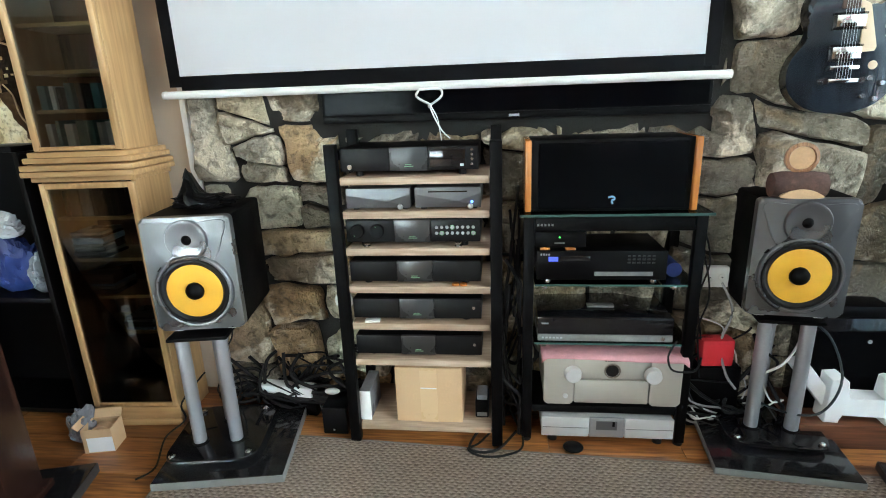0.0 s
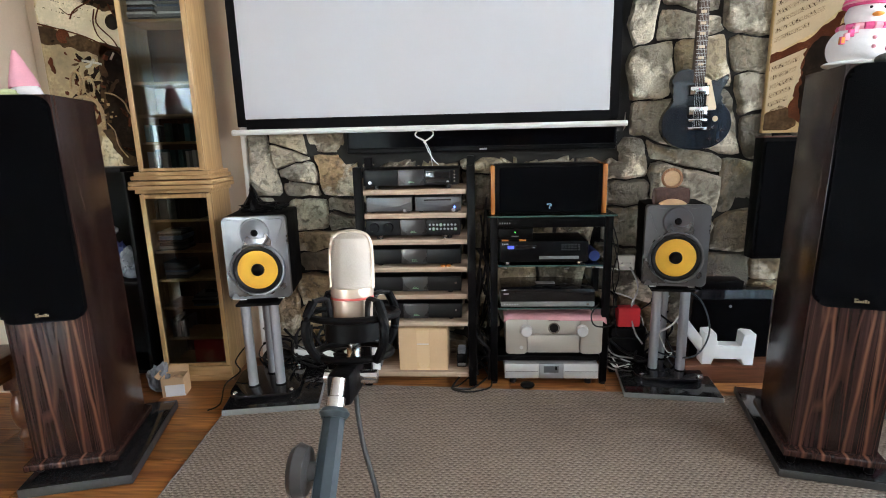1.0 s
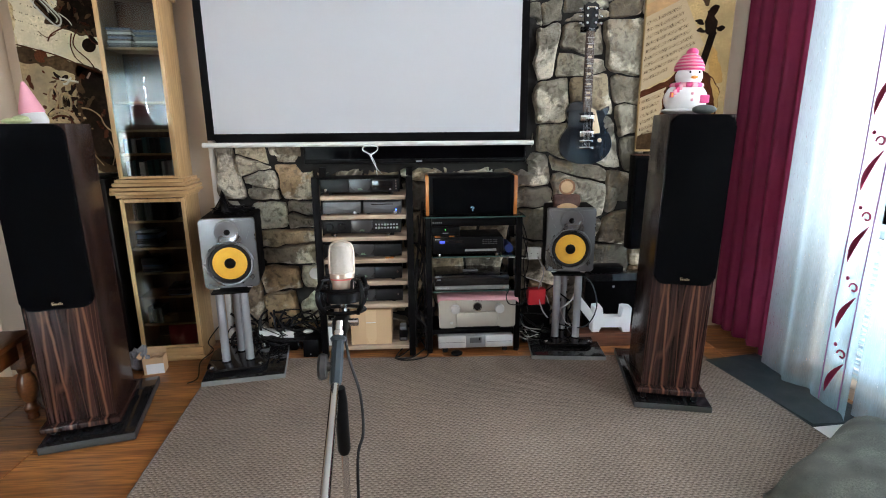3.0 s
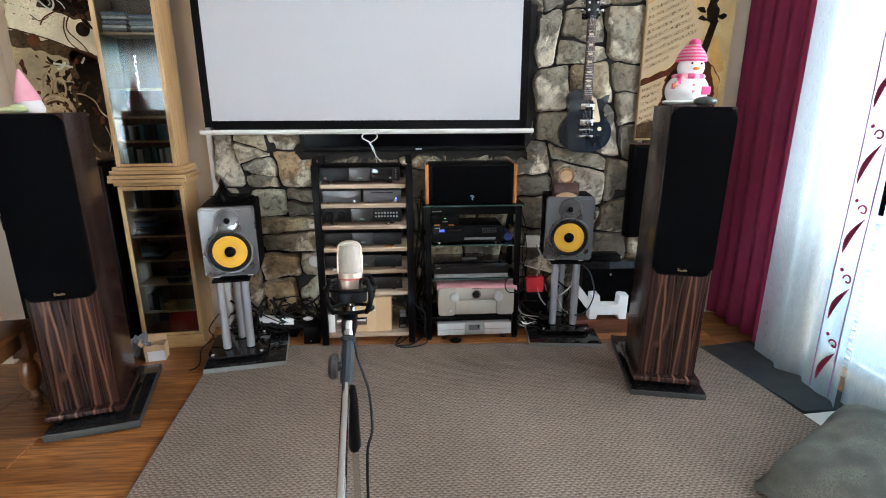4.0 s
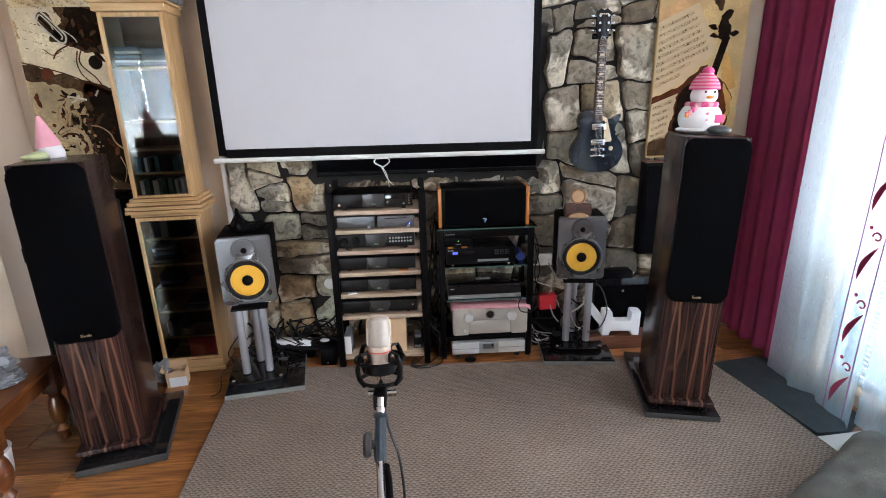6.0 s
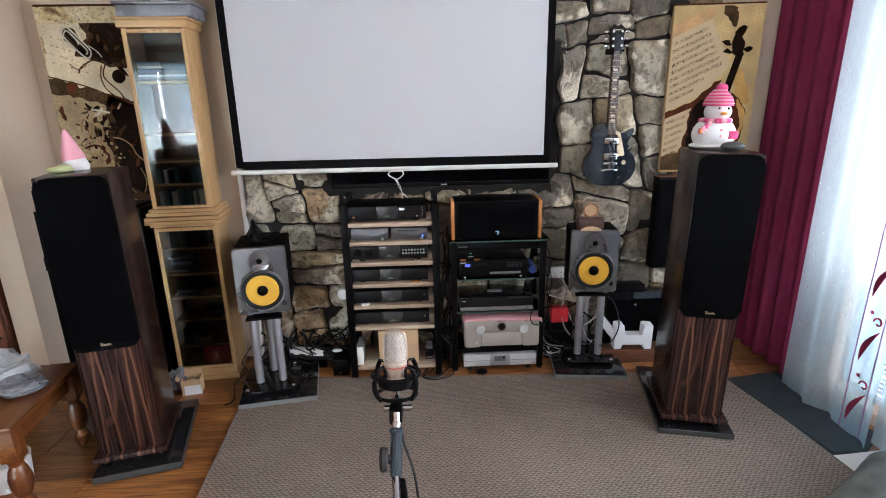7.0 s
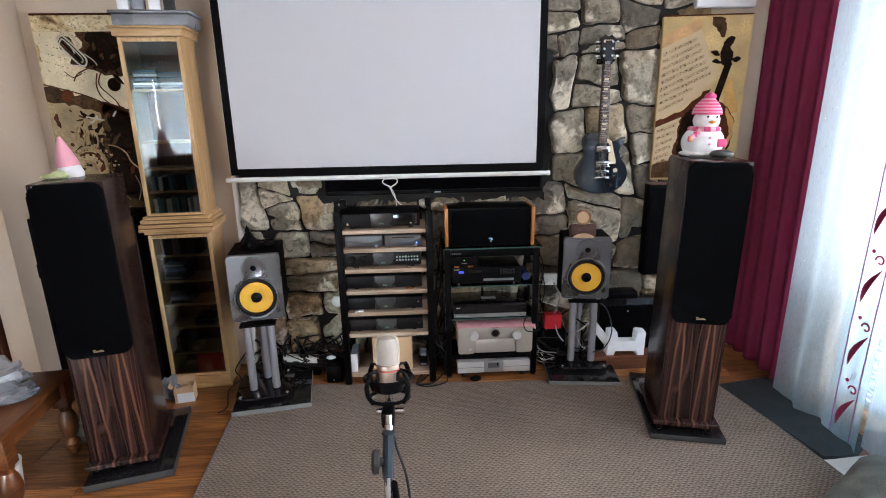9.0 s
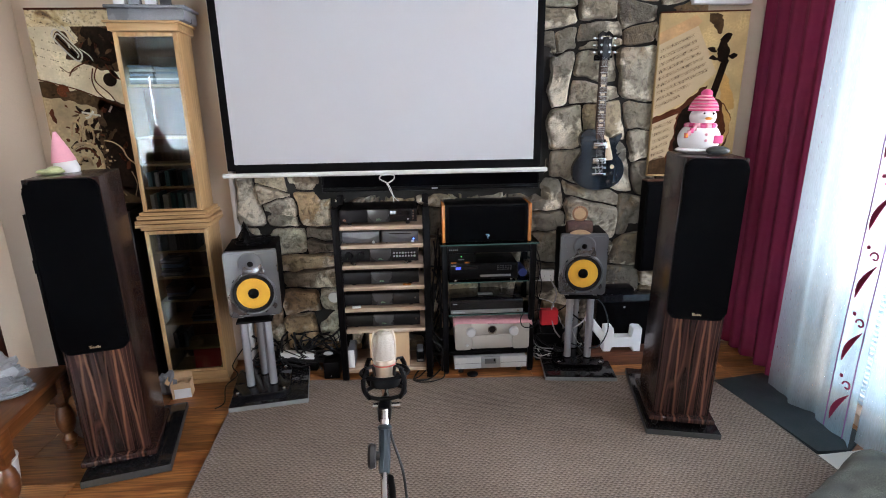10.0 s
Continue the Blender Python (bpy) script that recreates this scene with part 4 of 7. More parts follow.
def monitor(m, label):
    """Two-way studio monitor, shown from its base: grey front with a horn and a yellow cone."""
    t = thing("studio_monitor", m, label, "loudspeaker", "pair of studio monitors")
    w, d, h = 0.275, 0.30, 0.375
    part("cabinet", box(bmesh.new(), (0, d / 2 + 0.02, h / 2), (w - 0.004, d, h), 0.010), "mon_black", t, "black vinyl-wrapped cabinet")
    part("baffle", prism(bmesh.new(), round_rect(-w / 2, w / 2, 0.0, h, 0.016), -0.006, 0.024, 0.010), "mon_grey", t, "graphite-grey moulded front")
    # shield-shaped panel round the horn
    sh = closed_curve([(-0.118, h - 0.014), (0.0, h - 0.021), (0.118, h - 0.014), (0.108, h - 0.07), (0.085, h - 0.125), (0.05, h - 0.155), (0.0, h - 0.165), (-0.05, h - 0.155), (-0.085, h - 0.125), (-0.108, h - 0.07)], 6)
    part("horn_panel", prism(bmesh.new(), sh, -0.011, -0.004, 0.0012), "mon_grey", t)
    front = pose(0, -0.0075, 0, 90, 0, 0)
    zw, zt = 0.135, 0.302
    hb = lathe(bmesh.new(), ((0.066, 0.001), (0.062, 0.0072), (0.057, 0.0078), (0.050, 0.0062), (0.040, 0.0042), (0.028, 0.0026), (0.017, 0.0022)), 40, pose(0, -0.0095, zt, 90, 0, 0), False)
    horn = part("horn", hb, "mon_grey", t, "round dished horn")
    part("dome", lathe(bmesh.new(), ((0.0165, 0.001), (0.014, 0.006), (0.009, 0.010), (0.003, 0.012)), 24, pose(0, -0.0095, zt, 90, 0, 0)), "black_plastic", horn)
    wf = part("woofer", lathe(bmesh.new(), ((0.122, 0.0), (0.121, 0.010), (0.116, 0.015), (0.110, 0.014), (0.107, 0.006)), 48, pose(0, -0.006, zw, 90, 0, 0), False, False), "mon_grey", t, "dark metal driver ring")
    part("surround", lathe(bmesh.new(), ((0.109, 0.006), (0.104, 0.012), (0.097, 0.013), (0.090, 0.008), (0.086, 0.003)), 48, pose(0, -0.0065, zw, 90, 0, 0), False, False), "rubber", wf)
    part("cone", lathe(bmesh.new(), ((0.0875, 0.0045), (0.084, 0.006), (0.06, 0.004), (0.03, 0.003), (0.02, 0.003)), 48, pose(0, -0.0075, zw, 90, 0, 0), False), "kevlar", wf, "yellow woven cone")
    part("dust_cap", lathe(bmesh.new(), ((0.029, 0.003), (0.027, 0.012), (0.019, 0.019), (0.009, 0.023), (0.002, 0.024)), 28, pose(0, -0.0075, zw, 90, 0, 0)), "black_plastic", wf)
    part("badge", prism(bmesh.new(), [(-0.105, 0.205), (-0.083, 0.205), (-0.094, 0.219)], -0.012, -0.006, 0.001), "black_plastic", t)
    part("status_light", box(bmesh.new(), (0.1, -0.007, 0.2), (0.004, 0.003, 0.004)), "silver", t)
    for x in (-0.085, 0.085):
        part("pad", box(bmesh.new(), (x, 0.03, -0.006), (0.03, 0.03, 0.012), 0.003), "white_plastic", t, "pale isolation pad")
        part("pad", box(bmesh.new(), (x, 0.27, -0.006), (0.03, 0.03, 0.012), 0.003), "white_plastic", t)
    return t


def stand(m, height, label):
    """Speaker stand: spiked dark base, three silver columns and a small top plate."""
    s = thing("speaker_stand", m, label, "speaker stand", "pair of speaker stands")
    part("top_plate", box(bmesh.new(), (0, 0.03, height - 0.006), (0.19, 0.22, 0.012), 0.003), "black_metal", s)
    b = part("base_plate", prism(bmesh.new(), round_rect(-0.155, 0.155, -0.15, 0.17, 0.06), 0, 0.012, 0.003, pose(0, 0, 0.031, -90, 0, 0)), "black_gloss", s, "black gloss base")
    for x, y in ((-0.062, -0.045), (0.062, -0.045), (0.0, 0.085)):
        part("column", rod(bmesh.new(), (x, y, 0.03), (x, y, height - 0.012), 0.0215, seg=24), "silver", s, "silver painted tube")
        part("collar", rod(bmesh.new(), (x, y, 0.029), (x, y, 0.036), 0.026, seg=24), "black_metal", s)
    for x, y in ((-0.125, -0.125), (0.125, -0.125), (-0.115, 0.13), (0.115, 0.13)):
        part("spike", lathe(bmesh.new(), ((0.002, 0.0), (0.008, 0.013), (0.008, 0.019), (0.011, 0.021), (0.011, 0.038), (0.006, 0.042)), 12, pose(x, y, 0)), "chrome", b, "chrome spike")
    return s


MLm = pose(0.028, 2.292, 0, 0, 0, 9.5)
MRm = pose(1.815, 2.428, 0, 0, 0, -6.5)
slab(MLm @ pose(0, 0.205, 0.0), 0.42, 0.43, 0.035, "granite", "polished black stone slab below a speaker stand")
slab(MRm @ pose(0, 0.215, 0.009), 0.42, 0.46, 0.026, "granite", "polished black stone slab below a speaker stand")
stand(MLm @ pose(-0.045, 0.20, 0.035), 0.437, "silver three-column speaker stand on a black slab")
stand(MRm @ pose(0.012, 0.235, 0.035), 0.438, "silver three-column speaker stand on a black slab")
monitor(pose(-0.036, 2.452, 0.484, 0, 0, 9.5), "grey studio monitor with a yellow cone on a silver stand")
monitor(pose(1.848, 2.602, 0.485, 0, 0, -7.0), "grey studio monitor with a yellow cone on a silver stand")


# ---- equipment rack of pale shelves ----
SHELVES = (0.955, 0.848, 0.727, 0.598, 0.467, 0.334, 0.078)


def shelf_rack():
    r = thing("equipment_rack", pose(0, 0, 0), "black metal equipment rack with seven pale oak shelves", "equipment rack")
    for x in (0.418, 0.922):
        for y, top in ((2.545, 1.058), (2.80, 1.09)):
            p = part("post", box(bmesh.new(), (x, y, top / 2 + 0.006), (0.037, 0.03, top - 0.012), 0.003), "black_metal", r)
            part("spike", lathe(bmesh.new(), ((0.002, 0.0), (0.009, 0.012), (0.009, 0.02)), 12, pose(x, y, 0)), "chrome", p)
        part("side_rail", box(bmesh.new(), (x, 2.672, 0.10), (0.02, 0.225, 0.03), 0.002), "black_metal", r)
        part("side_rail", box(bmesh.new(), (x, 2.672, 1.02), (0.02, 0.225, 0.03), 0.002), "black_metal", r)
    for z in SHELVES:
        part("shelf", box(bmesh.new(), (0.67, 2.68, z - 0.0115), (0.462, 0.275, 0.023), 0.0015), "shelf", r, "pale oak board")
        for x in (0.443, 0.897):
            bm = bmesh.new()
            for y in (2.56, 2.78):
                lathe(bm, ((0.005, -0.006), (0.005, 0.006)), 10, pose(x, y, z - 0.012, 0, 90, 0))
            part("shelf_pin", bm, "chrome", r)


shelf_rack()


def amp_body(t, w, d, h, foot=0.012):
    """Black cased unit: sleeve, brushed face with a grey centre block and a green lit mark."""
    part("sleeve", box(bmesh.new(), (0, d / 2 + 0.006, h / 2 + foot), (w, d, h), 0.004), "black_metal", t)
    c = w * 0.27
    for a, b in ((-w / 2, -c / 2 - 0.001), (c / 2 + 0.001, w / 2)):
        part("face", span(a, b, -0.004, 0.007, foot + 0.001, foot + h - 0.001, 0.002), "unit_face", t, "brushed black face")
    mid = part("centre_block", span(-c / 2, c / 2, -0.007, 0.007, foot, foot + h, 0.002), "unit_centre", t, "dark grey centre block")
    mark = bmesh.new()
    box(mark, (0, -0.0078, foot + 0.020), (0.02, 0.002, 0.0018))
    box(mark, (0.002, -0.0078, foot + 0.0145), (0.028, 0.002, 0.0022))
    part("lit_mark", mark, "mark_green", mid, "small green lit mark")
    for x in (-w * 0.38, w * 0.38):
        for y in (0.03, d - 0.03):
            part("foot", rod(bmesh.new(), (x, y, 0), (x, y, foot), 0.012, seg=14), "rubber", t)


def streamer():
    t = thing("network_player", pose(0.655, 2.565, SHELVES[0]), "black network player with a dark display on a pale shelf", "hi-fi unit")
    amp_body(t, 0.43, 0.25, 0.072, 0.016)
    d = part("display", span(0.066, 0.176, -0.008, -0.003, 0.026, 0.082, 0.001), "black_gloss", t, "dark glossy display")
    part("icon", span(0.16, 0.17, -0.0088, -0.0078, 0.029, 0.036), "silver", d)
    for i in range(4):
        part("button", lathe(bmesh.new(), ((0.0045, 0), (0.004, 0.003)), 12, pose(0.195, -0.004, 0.034 + 0.0145 * i, 90, 0, 0)), "chrome", t)
    part("socket", lathe(bmesh.new(), ((0.008, 0), (0.008, 0.003), (0.004, 0.003)), 14, pose(-0.185, -0.004, 0.031, 90, 0, 0)), "chrome", t)


def faceted_unit(x, label, slot):
    """Small grey unit whose face is folded into facets."""
    t = thing("hifi_half_unit", pose(x, 2.56, SHELVES[1]), label, "hi-fi unit")
    w, h, f = 0.205, 0.062, 0.008
    bm = bmesh.new()
    v = [bm.verts.new(p) for p in ((-w / 2, 0.0, f + h), (w / 2, 0, f + h), (w / 2, 0, f), (-w / 2, 0, f), (0.03, -0.006, f + 0.022), (-w / 2, -0.004, f + 0.042), (w / 2, -0.004, f + 0.045))]
    for q in ((0, 5, 4), (0, 4, 1), (1, 4, 6), (5, 3, 4), (3, 2, 4), (2, 6, 4)):
        bm.faces.new([v[k] for k in q])
    part("folded_face", bm, "gunmetal", t, "folded dark grey metal face", smooth=0)
    part("sleeve", span(-w / 2, w / 2, 0.0005, 0.21, f, f + h, 0.003), "gunmetal", t)
    if slot:
        part("disc_slot", span(-0.06, 0.06, -0.0045, -0.001, f + 0.048, f + 0.0515), "black_gloss", t)
        part("power_light", lathe(bmesh.new(), ((0.0045, 0), (0.0035, 0.003)), 14, pose(0.075, -0.004, f + 0.018, 90, 0, 0)), "led_blue", t, "bright blue light")
    part("knob", lathe(bmesh.new(), ((0.009, 0), (0.008, 0.006), (0.005, 0.007)), 16, pose(0.07, -0.004, f + 0.004, 90, 0, 0)), "silver", t)
    for xx in (-0.08, 0.08):
        part("foot", rod(bmesh.new(), (xx, 0.03, 0), (xx, 0.03, f), 0.01, seg=12), "rubber", t)
        part("foot", rod(bmesh.new(), (xx, 0.18, 0), (xx, 0.18, f), 0.01, seg=12), "rubber", t)


def preamp():
    t = thing("preamplifier", pose(0.657, 2.56, SHELVES[2]), "black preamplifier with two dials and lit buttons", "hi-fi unit")
    amp_body(t, 0.43, 0.25, 0.074, 0.018)
    for x, a in ((-0.177, 240), (-0.112, 100)):
        k = part("dial", lathe(bmesh.new(), ((0.0225, 0), (0.0225, 0.012), (0.021, 0.014), (0.003, 0.0145)), 30, pose(x, -0.004, 0.056, 90, 0, 0)), "black_plastic", t)
        part("pointer", box(bmesh.new(), (x + 0.015 * math.cos(radians(a)), -0.019, 0.056 + 0.015 * math.sin(radians(a))), (0.003, 0.002, 0.003)), "mark_green", k)
    for r in range(2):
        for i in range(8):
            lit = (r, i) in ((1, 3), (0, 1), (0, 7))
            b = part("button", lathe(bmesh.new(), ((0.0052, 0), (0.0045, 0.004)), 12, pose(0.078 + 0.0165 * i, -0.004, 0.047 + 0.019 * r, 90, 0, 0)), "silver", t)
            if lit:
                part("lit_ring", lathe(bmesh.new(), ((0.0072, 0), (0.0072, 0.002), (0.0056, 0.0021)), 16, pose(0.078 + 0.0165 * i, -0.004, 0.047 + 0.019 * r, 90, 0, 0), False, False), "mark_green", b)
    for x in (-0.15, 0.145):
        part("isolation_foot", lathe(bmesh.new(), ((0.010, 0), (0.012, 0.006), (0.008, 0.010), (0.011, 0.016), (0.011, 0.018)), 16, pose(x, -0.002, 0)), "chrome", t)


def power_unit(i, label, dot):
    t = thing("power_supply", pose(0.657, 2.565, SHELVES[i]), label, "hi-fi unit", "stack of black hi-fi units")
    amp_body(t, 0.43, 0.25, 0.070, 0.012)
    if dot:
        part("button", lathe(bmesh.new(), ((0.006, 0), (0.005, 0.004)), 14, pose(0.19, -0.004, 0.052, 90, 0, 0)), "chrome", t)


streamer()
faceted_unit(0.553, "small dark grey amplifier with a folded face", False)
faceted_unit(0.773, "small dark grey disc player with a folded face", True)
preamp()
power_unit(3, "black hi-fi power supply with a grey centre block", False)
power_unit(4, "black hi-fi power supply with one round button", True)
power_unit(5, "black hi-fi power supply with one round button", True)


def carton(m, w, d, h, label):
    t = thing("cardboard_box", m, label, "box")
    part("carton", box(bmesh.new(), (0, d / 2, h / 2), (w, d, h), 0.004), "card", t)
    part("tape", span(-0.03, 0.03, -0.0006, 0.002, 0.001, h - 0.001), "tape", t, "brown packing tape")
    part("staple", span(-0.028, 0.028, -0.0025, 0.0, h * 0.62, h * 0.62 + 0.004), "white_plastic", t)
    return t


carton(pose(0.684, 2.565, SHELVES[6]), 0.235, 0.2, 0.215, "plain brown cardboard box on the lowest shelf")

# ---- glass rack with the centre speaker ----
def glass_rack():
    r = thing("glass_rack", pose(0, 0, 0), "black metal hi-fi rack with glass shelves", "equipment rack")
    x0, x1, y0, y1, top = 1.008, 1.562, 2.585, 2.83, 0.818
    for x in (x0 + 0.017, x1 - 0.017):
        for y in (y0 + 0.015, y1):
            p = part("post", box(bmesh.new(), (x, y, top / 2 + 0.004), (0.034, 0.03, top - 0.012), 0.004), "black_metal", r)
            part("foot", rod(bmesh.new(), (x, y, 0), (x, y, 0.012), 0.016, seg=14), "rubber", p)
    part("front_rail", span(x0 + 0.036, x1 - 0.036, y0 + 0.001, y0 + 0.028, top - 0.05, top - 0.006, 0.003), "black_metal", r)
    part("rear_rail", span(x0 + 0.036, x1 - 0.036, y1 - 0.012, y1 + 0.012, top - 0.05, top - 0.006, 0.003), "black_metal", r)
    bars = bmesh.new()
    for i in range(5):
        box(bars, (x0 + 0.045 + 0.011 * i, y0, top - 0.028), (0.006, 0.002, 0.007))
    part("badge", bars, "slab_edge", r)
    part("glass_top", span(x0 - 0.012, x1 + 0.012, y0 - 0.012, y1 + 0.02, top, top + 0.008, 0.002), "shelf_glass", r, smooth=0)
    part("glass_top_edge", span(x0 - 0.012, x1 + 0.012, y0 - 0.0145, y0 - 0.0125, top, top + 0.008), "glass_edge", r)
    for z in (0.592, 0.385):
        g = part("glass_shelf", span(x0 + 0.038, x1 - 0.005, y0 + 0.004, y1 + 0.01, z - 0.007, z, 0.002), "shelf_glass", r, smooth=0)
        part("polished_edge", span(x0 + 0.038, x1 - 0.04, y0 + 0.0015, y0 + 0.0035, z - 0.007, z), "glass_edge", g)
        for x in (x0 + 0.07, x1 - 0.08):
            part("glass_clip", box(bmesh.new(), (x, y0 + 0.012, z - 0.012), (0.016, 0.016, 0.01), 0.002), "chrome", r)
    part("base_shelf", span(x0 + 0.036, x1 - 0.036, y0 + 0.004, y1, 0.118, 0.145, 0.003), "black_metal", r)


glass_rack()


def centre_speaker():
    t = thing("centre_speaker", pose(1.272, 2.605, 0.827), "black centre speaker with orange wooden cheeks on the glass rack", "loudspeaker")
    w, d, h = 0.52, 0.24, 0.222
    part("cabinet", box(bmesh.new(), (0, d / 2 + 0.01, h / 2), (w - 0.04, d, h), 0.003), "black_metal", t)
    for s in (-1, 1):
        part("cheek", box(bmesh.new(), (s * (w / 2 - 0.01), d / 2 + 0.004, h / 2), (0.019, d + 0.012, h), 0.004), "orange_wood", t, "glossy orange-brown wooden cheek")
    g = part("grille", box(bmesh.new(), (0.0, 0.002, h / 2), (w - 0.08, 0.018, h - 0.02), 0.006), "grille", t, "black cloth grille")
    b = bmesh.new()
    tube(b, [(-0.008, -0.0085, 0.046), (0.006, -0.0085, 0.048), (0.012, -0.0085, 0.041), (0.003, -0.0085, 0.036), (0.006, -0.0085, 0.026)], 0.003, 8, 4)
    part("badge", b, "blue_badge", g, "small pale blue badge")


centre_speaker()


def small_deck():
    t = thing("phono_stage", pose(1.122, 2.60, 0.712), "small black phono stage resting on blocks on the disc player", "hi-fi unit")
    part("case", span(-0.082, 0.082, 0.0, 0.14, 0.0, 0.052, 0.003), "black_metal", t)
    part("power_light", lathe(bmesh.new(), ((0.003, 0), (0.0025, 0.002)), 10, pose(0.0, -0.0005, 0.034, 90, 0, 0)), "led_green", t, "green light")
    part("mark", span(-0.016, 0.016, -0.0015, 0.0005, 0.013, 0.017), "slab_edge", t)
    for x in (-0.045, 0.035):
        part("block", span(x - 0.016, x + 0.016, -0.005, 0.03, -0.008, -0.0005, 0.002), "orange_wood", t)


def disc_player():
    t = thing("disc_player", pose(1.253, 2.595, 0.592), "black disc player with a blue display on a glass shelf", "hi-fi unit")
    part("case", span(-0.2, 0.2, 0.006, 0.22, 0.016, 0.11, 0.003), "black_metal", t)
    part("face", span(-0.202, 0.202, -0.004, 0.007, 0.014, 0.111, 0.003), "black_plastic", t)
    part("display", span(-0.165, -0.135, -0.0055, -0.003, 0.077, 0.092), "lcd", t, "small blue display")
    part("tray", span(-0.128, -0.035, -0.006, -0.003, 0.079, 0.094, 0.001), "black_gloss", t)
    bm = bmesh.new()
    for r in range(3):
        for i in range(6):
            box(bm, (0.085 + 0.015 * i, -0.005, 0.072 + 0.011 * r), (0.009, 0.003, 0.005))
    part("key_pad", bm, "unit_centre", t)
    part("key_strip", span(-0.02, 0.16, -0.0055, -0.003, 0.028, 0.042, 0.001), "slab_edge", t)
    bars = bmesh.new()
    for i in range(4):
        box(bars, (-0.188 + 0.008 * i, -0.005, 0.1), (0.005, 0.002, 0.006))
    part("maker_bars", bars, "silver", t)
    for x in (-0.165, 0.165):
        part("foot", lathe(bmesh.new(), ((0.012, 0), (0.014, 0.005), (0.012, 0.014)), 16, pose(x, 0.012, 0)), "chrome", t)
        part("foot", lathe(bmesh.new(), ((0.012, 0), (0.014, 0.005), (0.012, 0.014)), 16, pose(x, 0.19, 0)), "chrome", t)


def flat_player():
    t = thing("video_player", pose(1.275, 2.595, 0.385), "glossy black player with a silver lower edge on a glass shelf", "hi-fi unit")
    part("case", span(-0.215, 0.215, 0.0, 0.225, 0.03, 0.09, 0.003), "black_gloss", t)
    part("face", span(-0.217, 0.217, -0.005, 0.002, 0.03, 0.09, 0.002), "black_gloss", t)
    part("silver_edge", span(-0.217, 0.217, -0.007, 0.22, 0.006, 0.029, 0.002), "slab_edge", t, "grey metal lower edge")
    part("button", lathe(bmesh.new(), ((0.007, 0), (0.006, 0.003)), 14, pose(0.185, -0.007, 0.018, 90, 0, 0)), "chrome", t)
    bars = bmesh.new()
    for i in range(6):
        box(bars, (-0.2 + 0.012 * i, -0.008, 0.018), (0.007, 0.002, 0.005))
    part("marking_bars", bars, "silver", t)
    part("maker_bars", span(-0.205, -0.182, -0.0065, -0.004, 0.066, 0.071), "silver", t)
    part("remote", box(bmesh.new(), (0.0, 0.09, 0.096), (0.09, 0.03, 0.008), 0.003), "slab_edge", t)
    for x in (-0.18, 0.18):
        part("foot", rod(bmesh.new(), (x, 0.03, 0), (x, 0.03, 0.006), 0.012, seg=12), "rubber", t)


